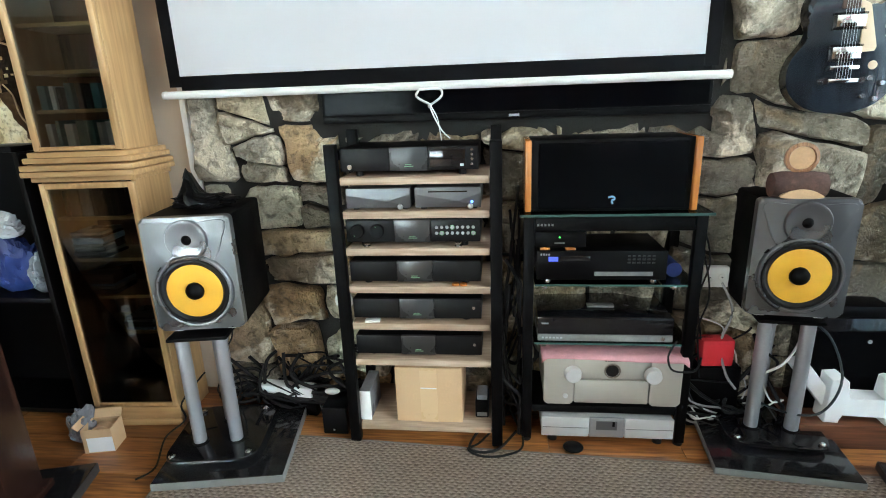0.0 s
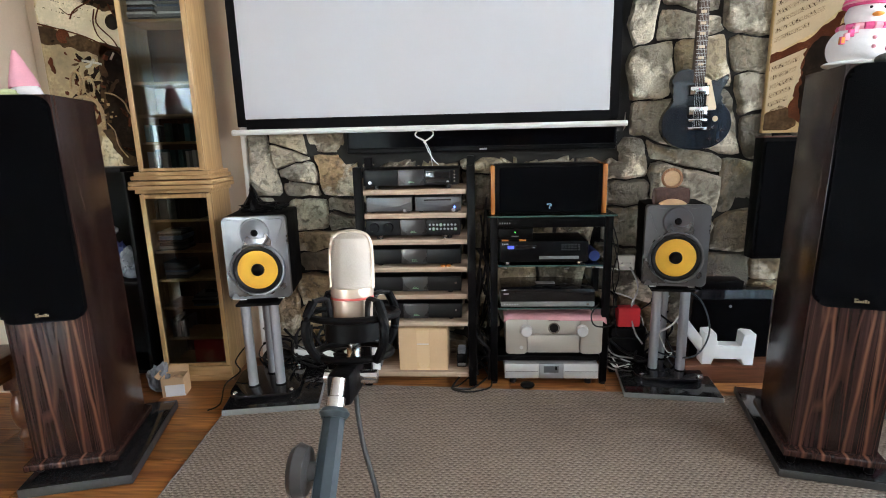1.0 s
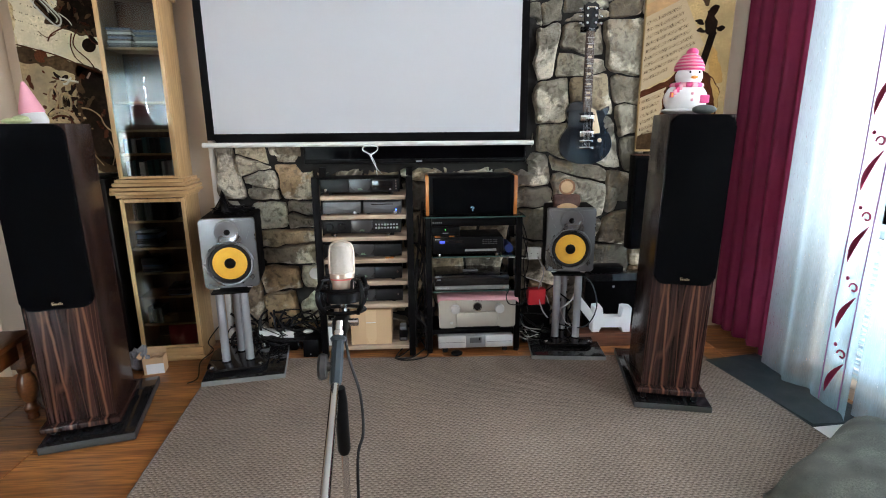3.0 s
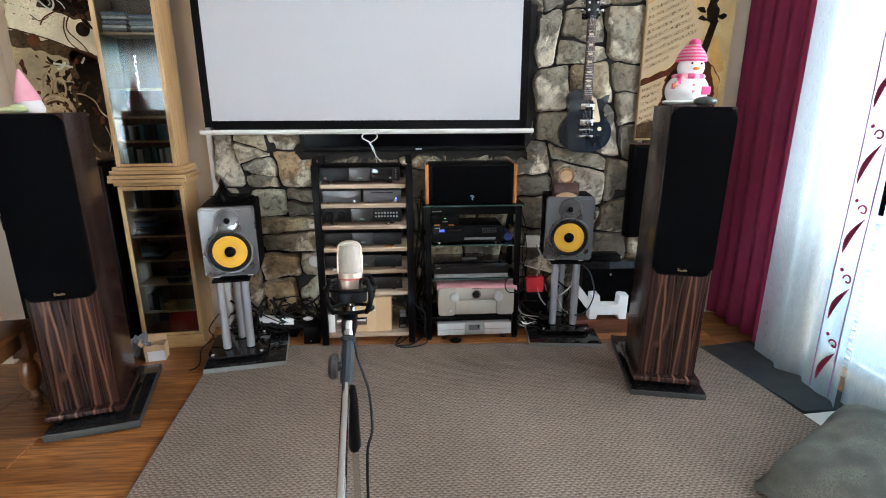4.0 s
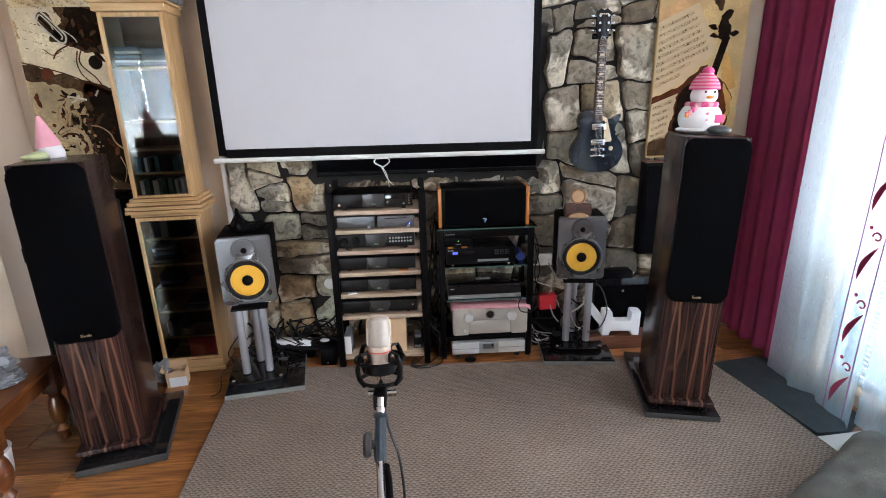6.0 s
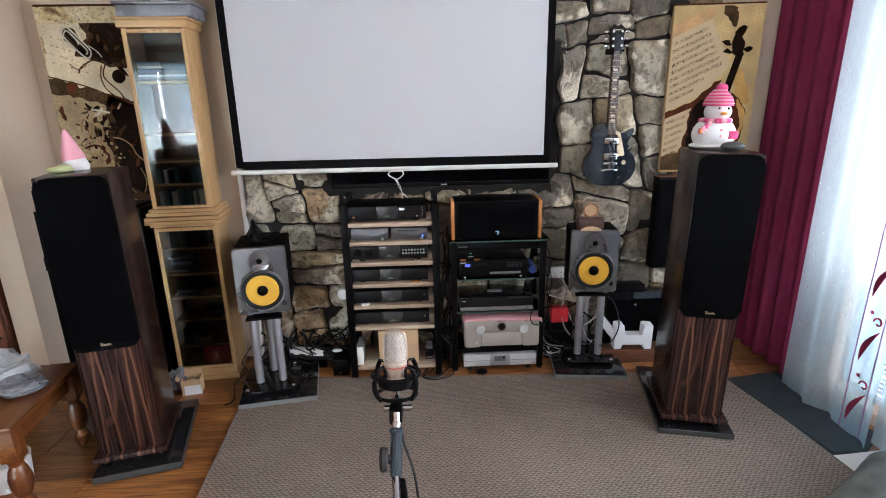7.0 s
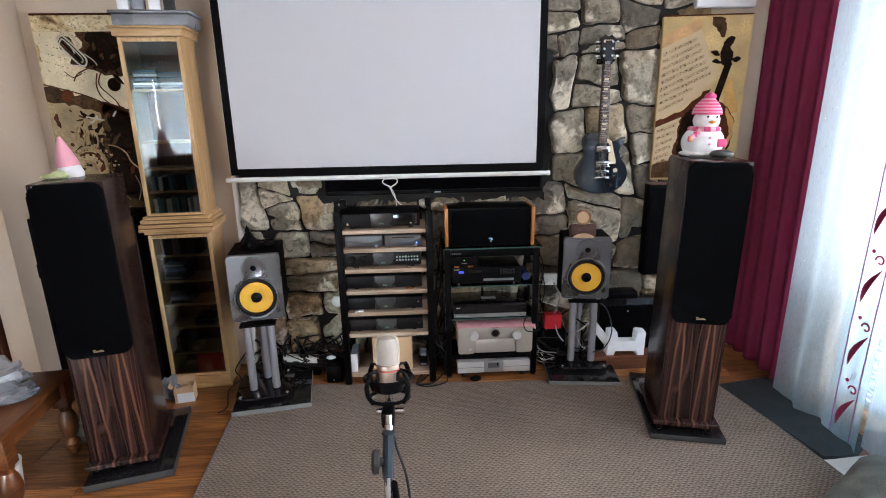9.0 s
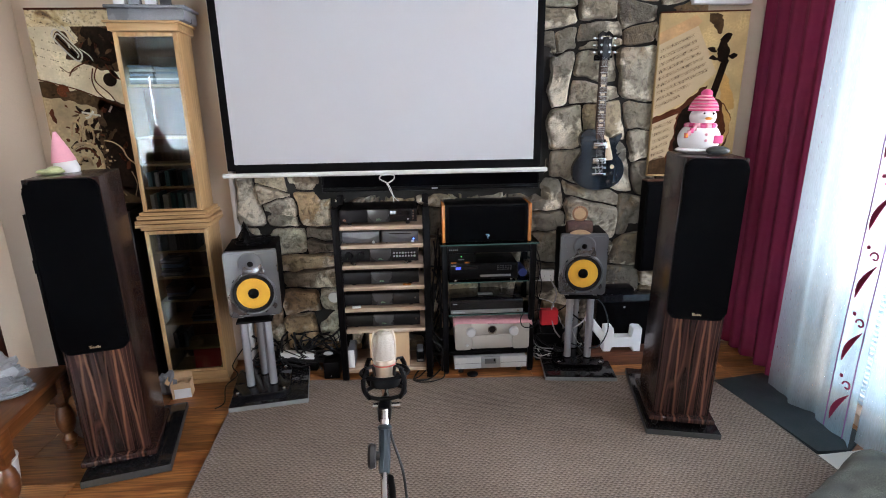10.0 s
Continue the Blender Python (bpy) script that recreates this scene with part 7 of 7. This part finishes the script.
def sideboard():
    s = thing("sideboard", pose(-1.43, 2.42, 0), "dark cherry sideboard with panelled doors", "cabinet")
    w, d, h = 1.0, 0.42, 1.09
    part("carcass", span(-w, 0, 0.02, d, 0.0, h - 0.03, 0.003), "cherry", s)
    part("top_board", span(-w - 0.02, 0.012, -0.015, d, h - 0.03, h, 0.006), "cherry", s)
    for i in range(3):
        x0 = -w + i * w / 3
        for z0, z1 in ((0.05, 0.76), (0.78, 1.05)):
            dr = part("door", span(x0 + 0.005, x0 + w / 3 - 0.005, 0.0, 0.019, z0, z1, 0.003), "cherry", s)
            part("raised_panel", span(x0 + 0.06, x0 + w / 3 - 0.06, -0.010, 0.001, z0 + 0.055, z1 - 0.055, 0.009), "cherry", dr)
            part("handle", lathe(bmesh.new(), ((0.006, 0), (0.006, 0.012), (0.012, 0.018), (0.008, 0.025)), 14, pose(x0 + w / 3 - 0.03, 0.0, (z0 + z1) / 2, 90, 0, 0)), "black_metal", dr)


sideboard()
t = thing("lime_tub", pose(-1.60, 2.60, 1.0905), "lime green plastic tub on the sideboard", "tub")
part("tub", lathe(bmesh.new(), ((0.06, 0.0), (0.066, 0.006), (0.078, 0.13), (0.082, 0.135), (0.074, 0.136), (0.062, 0.01)), 28), "green_pen", t)
part("lid", lathe(bmesh.new(), ((0.083, 0.137), (0.084, 0.150), (0.06, 0.154), (0.01, 0.155)), 28), "lime", t, "pale green lid")
solid("grey_beaker", lathe(bmesh.new(), ((0.03, 0.0), (0.033, 0.004), (0.04, 0.11), (0.042, 0.115), (0.037, 0.115), (0.03, 0.008)), 24), "case_grey", "small grey plastic beaker on the sideboard", "beaker", m=pose(-1.475, 2.56, 1.0905))
solid("wall_socket", span(-1.2699, -1.262, 2.60, 2.68, 0.72, 0.80, 0.003), "black_plastic", "black switch on the partition wall", "switch")


# ---- dark corner between tall speaker and cabinet, its shadow built as added black shelves ----
# Added black carcass standing in for the shadow behind the left tower.
def shade_shelves():
    c = thing("shade_shelf_unit", pose(-0.99, 2.61, 0), "black shelves added below the brass print in place of shadow", "shelf unit")
    for x in (-0.275, 0.275):
        part("side", span(x - 0.01, x + 0.01, 0.0, 0.24, 0.0, 1.055, 0.002), "black_plastic", c)
    part("back", span(-0.265, 0.265, 0.228, 0.238, 0.0, 1.05), "black_plastic", c)
    for z in (0.03, 0.50, 1.055):
        part("shelf", span(-0.264, 0.264, 0.002, 0.227, z, z + 0.02, 0.002), "black_plastic", c)


shade_shelves()
crumpled("grey_case", pose(-0.80, 2.70, 0.521), (0.06, 0.06, 0.15), 7, "case_grey", "grey plastic case on the black shelf", "case")
crumpled("blue_bag", pose(-0.93, 2.71, 0.521), (0.09, 0.06, 0.24), 8, "blue_bag", "dark blue bag on the black shelf", "bag")
crumpled("paper_wad", pose(-0.92, 2.69, 0.735), (0.07, 0.05, 0.10), 9, "poly", "crumpled pale paper on the blue bag", "paper")


def open_carton():
    t = thing("open_box", pose(-0.50, 2.43, 0, 0, 0, 12) @ Matrix.Diagonal((0.82, 0.82, 0.9, 1)), "small open cardboard box with a white label beside the cabinet", "box")
    w, d, h = 0.125, 0.10, 0.105
    for a, b, c, e in ((-w / 2, w / 2, 0, 0.003), (-w / 2, w / 2, d - 0.003, d)):
        part("side", span(a, b, c, e, 0.0, h), "card", t)
    for a, b in ((-w / 2, -w / 2 + 0.003), (w / 2 - 0.003, w / 2)):
        part("side", span(a, b, 0.003, d - 0.003, 0.0, h), "card", t)
    part("bottom", span(-w / 2 + 0.003, w / 2 - 0.003, 0.003, d - 0.003, 0.0, 0.003), "card", t)
    part("label", span(-w / 2 + 0.018, w / 2 + 0.0, -0.0012, 0.0, 0.004, 0.068), "case_white", t, "white address label")
    part("flap", box(bmesh.new(), (0, 0, 0.03), (0.003, d - 0.01, 0.03), 0, pose(-w / 2, d / 2, h - 0.015, 0, -50, 0)), "card", t)
    part("flap", box(bmesh.new(), (0, 0, 0.025), (w - 0.01, 0.003, 0.04), 0, pose(0, d, h - 0.012, -35, 0, 0)), "card", t)


open_carton()
solid("parcel_tape", lathe(bmesh.new(), ((0.033, -0.018), (0.041, -0.018), (0.041, 0.018), (0.033, 0.018), (0.033, -0.018)), 30, pose(-0.506, 2.467, 0.049, 84, 0, 12), False, False), "slice", "roll of brown parcel tape in the open box", "tape")
crumpled("paper_bag", pose(-0.605, 2.50, 0.0), (0.06, 0.05, 0.15), 12, "case_grey", "grey crumpled paper bag behind the open box", "bag")


# ---- behind the right stand ----
bm = span(1.93, 2.62, 2.60, 2.845, 0.0, 0.088, 0.004)
solid("low_plinth", bm, "redwood", "low reddish wooden plinth against the stone wall", "plinth")


def subwoofer():
    s = thing("subwoofer", pose(2.16, 2.70, 0.0885), "black subwoofer standing on a low wooden plinth", "loudspeaker")
    part("cabinet", span(-0.185, 0.2, 0.0, 0.11, 0.0, 0.345, 0.006), "black_gloss", s)
    part("front_cloth", span(-0.175, 0.19, -0.008, -0.0005, 0.01, 0.30, 0.003), "grille", s)
    part("badge", lathe(bmesh.new(), ((0.007, 0), (0.006, 0.003)), 16, pose(0.0, -0.008, 0.265, 90, 0, 0)), "silver", s)


subwoofer()
solid("set_top_box", span(2.02, 2.22, 2.705, 2.80, 0.435, 0.475, 0.004), "black_plastic", "small black box on top of the subwoofer", "box")


def foam():
    f = thing("foam_packing", pose(2.12, 2.612, 0.0885, 0, 0, -4), "white moulded foam packing piece on the low plinth", "packing")
    out = [(-0.105, 0.0), (-0.06, 0.0), (-0.055, 0.035), (0.075, 0.035), (0.08, 0.0), (0.125, 0.0), (0.128, 0.155), (0.085, 0.16), (0.072, 0.155), (0.068, 0.092), (-0.042, 0.092), (-0.048, 0.155), (-0.06, 0.165), (-0.10, 0.16)]
    part("end_piece", prism(bmesh.new(), out, 0.0, 0.07, 0.004), "foam", f)
    part("slanted_piece", box(bmesh.new(), (0, 0, 0), (0.05, 0.05, 0.20), 0.008, pose(-0.135, 0.05, 0.125, 0, -38, 0)), "foam", f)


foam()


def wall_speaker():
    s = thing("wall_speaker", pose(2.325, 2.69, 0.585) @ Matrix.Diagonal((1, 1, 1.085, 1)), "slim black loudspeaker standing against the stone wall", "loudspeaker")
    part("cabinet", span(-0.088, 0.10, 0.012, 0.085, 0.0, 0.515, 0.004), "mon_black", s)
    part("grille", span(-0.08, 0.092, 0.0, 0.011, 0.01, 0.50, 0.004), "grille", s)
    part("top_edge", span(-0.09, 0.102, 0.002, 0.085, 0.5155, 0.52, 0.001), "redwood", s)
    part("wall_bracket", span(-0.02, 0.02, 0.085, 0.16, 0.2, 0.26, 0.003), "black_metal", s)


wall_speaker()


def wall_outlet():
    s = thing("wall_outlet", pose(1.68, 2.768, 0.553), "white double wall socket on the stone wall", "socket")
    part("plate", span(-0.043, 0.043, 0.0, 0.03, -0.037, 0.037, 0.004), "white_plastic", s)
    for x in (-0.02, 0.02):
        part("outlet", lathe(bmesh.new(), ((0.014, 0), (0.0135, 0.0015), (0.008, -0.002)), 20, pose(x, 0.0, 0, 90, 0, 0), False), "white_plastic", s)
        part("pin_hole", box(bmesh.new(), (x, -0.001, 0.0), (0.004, 0.002, 0.004)), "black_plastic", s)


wall_outlet()
solid("black_case", box(bmesh.new(), (0, 0, 0.12), (0.17, 0.07, 0.24), 0.008), "black_plastic", "black case on the floor behind the cables", "case", m=pose(1.69, 2.735, 0.001))
solid("red_box", box(bmesh.new(), (0, 0, 0.05), (0.11, 0.06, 0.1), 0.008), "red", "bright red box on a black case behind the cables", "box", m=pose(1.69, 2.735, 0.242, 0, 0, 3))
tr = thing("cable_trunking", pose(0, 0, 0), "white plastic cable trunking up the wall beside the stones", "trunking", kind="structure")
part("channel", span(-0.232, -0.2, 2.838, 2.879, 0.0, 2.4, 0.003), "white_plastic", tr)
part("cover", span(-0.228, -0.204, 2.833, 2.8375, 0.0, 2.4, 0.002), "white_plastic", tr)
solid("round_cap", lathe(bmesh.new(), ((0.036, 0), (0.034, 0.006), (0.03, 0.008)), 26, pose(0.345, 2.765, 0.46, 90, 0, 0)), "white_plastic", "round white plastic cover on the stone wall", "cover")

# ---- loose things on and round the racks ----
t = thing("power_adapter", pose(0.452, 2.568, SHELVES[6]), "white and grey adapter box standing on the lowest shelf", "adapter")
part("front", span(-0.021, 0.021, -0.002, 0.001, 0.0, 0.115, 0.001), "white_plastic", t)
part("shell", span(-0.02, 0.02, 0.001, 0.15, 0.0, 0.114, 0.003), "case_grey", t)
t = thing("wireless_router", pose(0.868, 2.60, SHELVES[6]), "small black box with a grey label on the lowest shelf", "router")
part("shell", span(-0.024, 0.024, 0.0, 0.1, 0.0, 0.065, 0.005), "black_plastic", t)
part("label", span(-0.018, 0.018, -0.0015, 0.0, 0.008, 0.022), "slab_edge", t)
part("clear_top", span(-0.018, 0.018, 0.01, 0.08, 0.0655, 0.085, 0.003), "case_grey", t)
solid("paper_tag", box(bmesh.new(), (0, 0, 0.003), (0.05, 0.03, 0.006), 0.001), "white_plastic", "small white tag lying on a shelf edge", "tag", m=pose(0.505, 2.562, SHELVES[4] + 0.0005, 0, 0, 8))
for x in (0.79, 0.815):
    solid("felt_pad", lathe(bmesh.new(), ((0.012, 0), (0.012, 0.006)), 14), "orange_wood", "small orange-brown pad at a shelf edge", "pad", m=pose(x, 2.56, SHELVES[3] + 0.0005))
solid("computer_mouse", ellipsoid(bmesh.new(), (0, 0, 0.014), (0.035, 0.028, 0.015), 20, 12), "black_plastic", "small black mouse-shaped puck on the rug edge", "mouse", m=pose(1.18, 2.53, 0.008))
solid("blue_flask", rod(bmesh.new(), (1.50, 2.66, 0.617), (1.50, 2.80, 0.617), 0.025, seg=18), "blue_bag", "dark blue rolled bottle on the glass shelf", "bottle")
t = thing("power_strip", pose(0.11, 2.70, 0.0, 0, 0, -6), "white multi-way power strip propped on a dark box", "power strip")
part("dark_support", span(-0.11, 0.11, 0.0, 0.05, 0.0, 0.085, 0.004), "black_plastic", t)
part("strip", span(-0.12, 0.10, -0.012, 0.04, 0.0855, 0.125, 0.004), "white_plastic", t)
t = thing("power_block", pose(0.34, 2.58, 0.0), "black mains adapter box on the floor beside the rack", "adapter")
part("shell", span(-0.06, 0.035, 0.0, 0.12, 0.001, 0.11, 0.006), "black_plastic", t)
part("light", span(-0.02, -0.014, -0.002, 0.001, 0.018, 0.024), "silver", t)


def cable(pts, r, material, label):
    solid("cable", tube(bmesh.new(), pts, r, 7, 6), material, label, "cable", group="loose cables")


def tangle(seed, x0, x1, y0, y1, z1, n, kinds):
    """Cables that fall from above and coil on the floor, each one its own."""
    r = random.Random(seed)
    for i in range(n):
        mt, rad, lab = r.choice(kinds)
        x, y = r.uniform(x0, x1), r.uniform(y0 + 0.4 * (y1 - y0), y1)
        z = r.uniform(0.4, 1.0) * z1
        pts = [(x, y, z)]
        k = r.randint(5, 8)
        a = r.uniform(0, 6.28)
        for j in range(k):
            a += r.uniform(0.5, 1.5)
            q = r.uniform(0.05, 0.14)
            x = min(x1, max(x0, x + q * math.cos(a)))
            y = min(y1, max(y0, y + q * math.sin(a) * 0.7))
            z = max(rad + 0.001, z * r.uniform(0.35, 0.9) + (r.uniform(0, 0.04)))
            pts.append((x, y, z))
        pts[-1] = (*pts[-1][:2], rad + 0.0005)
        cable(pts, rad, mt, lab)


BLACKS = [("cable", 0.0035, "thin black cable coiled on the floor"), ("cable", 0.005, "thick black cable looped on the floor"), ("cable", 0.007, "heavy black mains cable looped on the floor")]
MIXED = BLACKS + [("cable_grey", 0.004, "grey cable hanging behind the stand"), ("cable_white", 0.003, "thin white cable on the floor")]
tangle(21, 0.0, 0.40, 2.69, 2.80, 0.26, 30, BLACKS)
tangle(22, -0.20, -0.02, 2.70, 2.80, 0.22, 9, BLACKS)
tangle(23, 1.58, 1.92, 2.69, 2.79, 0.42, 18, MIXED)
tangle(24, 0.945, 1.0, 2.60, 2.80, 0.9, 14, BLACKS)
cable([(0.93, 2.66, 0.02), (0.86, 2.545, 0.014), (0.82, 2.51, 0.013), (0.87, 2.475, 0.013), (0.95, 2.485, 0.013), (1.01, 2.54, 0.013), (1.0, 2.7, 0.02)], 0.004, "cable", "black cable looped on the rug edge")
cable([(0.90, 2.66, 0.05), (0.83, 2.55, 0.014), (0.84, 2.50, 0.013), (0.92, 2.51, 0.014), (0.99, 2.62, 0.012)], 0.005, "cable", "black cable looped on the rug edge")
cable([(1.70, 2.765, 0.535), (1.735, 2.74, 0.44), (1.70, 2.72, 0.33), (1.72, 2.70, 0.22), (1.76, 2.7, 0.16)], 0.0045, "cable_grey", "grey mains cable hanging from the wall socket")
cable([(1.66, 2.765, 0.54), (1.62, 2.75, 0.53), (1.56, 2.76, 0.535), (1.45, 2.8, 0.53), (1.35, 2.82, 0.5)], 0.004, "cable_white", "white cable running from the wall socket")
cable([(1.90, 2.72, 0.45), (2.0, 2.66, 0.40), (2.02, 2.58, 0.28), (1.97, 2.56, 0.17), (1.9, 2.6, 0.13), (1.82, 2.7, 0.12)], 0.004, "stand_blue", "dark blue cable arching beside the stand")
cable([(1.93, 2.73, 0.47), (1.95, 2.70, 0.38), (1.90, 2.68, 0.28), (1.84, 2.7, 0.22)], 0.0045, "cable_white", "white cable hanging behind the stand")
cable([(-0.05, 2.66, 0.46), (-0.04, 2.62, 0.38), (-0.075, 2.62, 0.30), (-0.06, 2.66, 0.16), (-0.1, 2.68, 0.06)], 0.003, "cable", "thin black cable hanging behind the monitor stand")
cable([(-0.20, 2.66, 0.20), (-0.245, 2.56, 0.13), (-0.20, 2.50, 0.10), (-0.26, 2.46, 0.05), (-0.24, 2.36, 0.006), (-0.27, 2.30, 0.005)], 0.0035, "cable", "black cable curling beside the stone slab")
cable([(1.50, 2.575, 0.402), (1.47, 2.55, 0.36), (1.49, 2.55, 0.31), (1.56, 2.56, 0.305), (1.6, 2.62, 0.32)], 0.0035, "cable", "thin black cable drooping over the receiver")
for k, (x, z0, z1) in enumerate(((1.575, 0.8, 0.35), (1.585, 0.72, 0.2))):
    cable([(x - 0.01, 2.66, z0), (x + 0.03, 2.65, (z0 + z1) / 2 + 0.08), (x + 0.015, 2.67, (z0 + z1) / 2 - 0.06), (x + 0.05, 2.7, z1)], 0.003, "cable", "thin black cable hanging beside the glass rack")
solid("crumpled_foil", ellipsoid(bmesh.new(), (0, 0, 0.012), (0.03, 0.015, 0.012), 14, 8), "white_plastic", "small white plug among the cables", "plug", m=pose(0.30, 2.66, 0.12))


# ---- floor cushion near the window ----
def cushion(m, w, d, h, seed, label):
    bm = bmesh.new()
    n = 30
    top, bot = [], []
    for j in range(n + 1):
        rt, rb = [], []
        for i in range(n + 1):
            u, v = 2 * i / n - 1, 2 * j / n - 1
            e = (1 - abs(u) ** 4) * (1 - abs(v) ** 4)
            z = h * (0.28 + 0.72 * e ** 0.5) + 0.022 * noise.noise(Vector((u * 2.2, v * 2.2, seed))) + 0.010 * noise.noise(Vector((u * 6, v * 6, seed)))
            pin = 1 - 0.05 * (u * u * (1 - v * v) + v * v * (1 - u * u))
            rt.append(bm.verts.new((u * w / 2 * pin, v * d / 2 * pin, z)))
            rb.append(bm.verts.new((u * w / 2 * pin, v * d / 2 * pin, h * 0.10 * (1 - e))))
        top.append(rt)
        bot.append(rb)
    for g in (top, bot):
        for a, b in zip(g, g[1:]):
            for i in range(n):
                bm.faces.new((a[i], a[i + 1], b[i + 1], b[i]))
    for i in range(n):
        bm.faces.new((top[0][i], top[0][i + 1], bot[0][i + 1], bot[0][i]))
        bm.faces.new((top[n][i], top[n][i + 1], bot[n][i + 1], bot[n][i]))
        bm.faces.new((top[i][0], top[i + 1][0], bot[i + 1][0], bot[i][0]))
        bm.faces.new((top[i][n], top[i + 1][n], bot[i + 1][n], bot[i][n]))
    return solid("floor_cushion", bm, "velvet", label, "cushion", m=m, smooth=60)


cushion(pose(2.62, 1.12, 0.012, 0, -2, 30), 0.72, 0.66, 0.22, 4.0, "large grey-green velvet cushion lying by the window")


plank_floor()
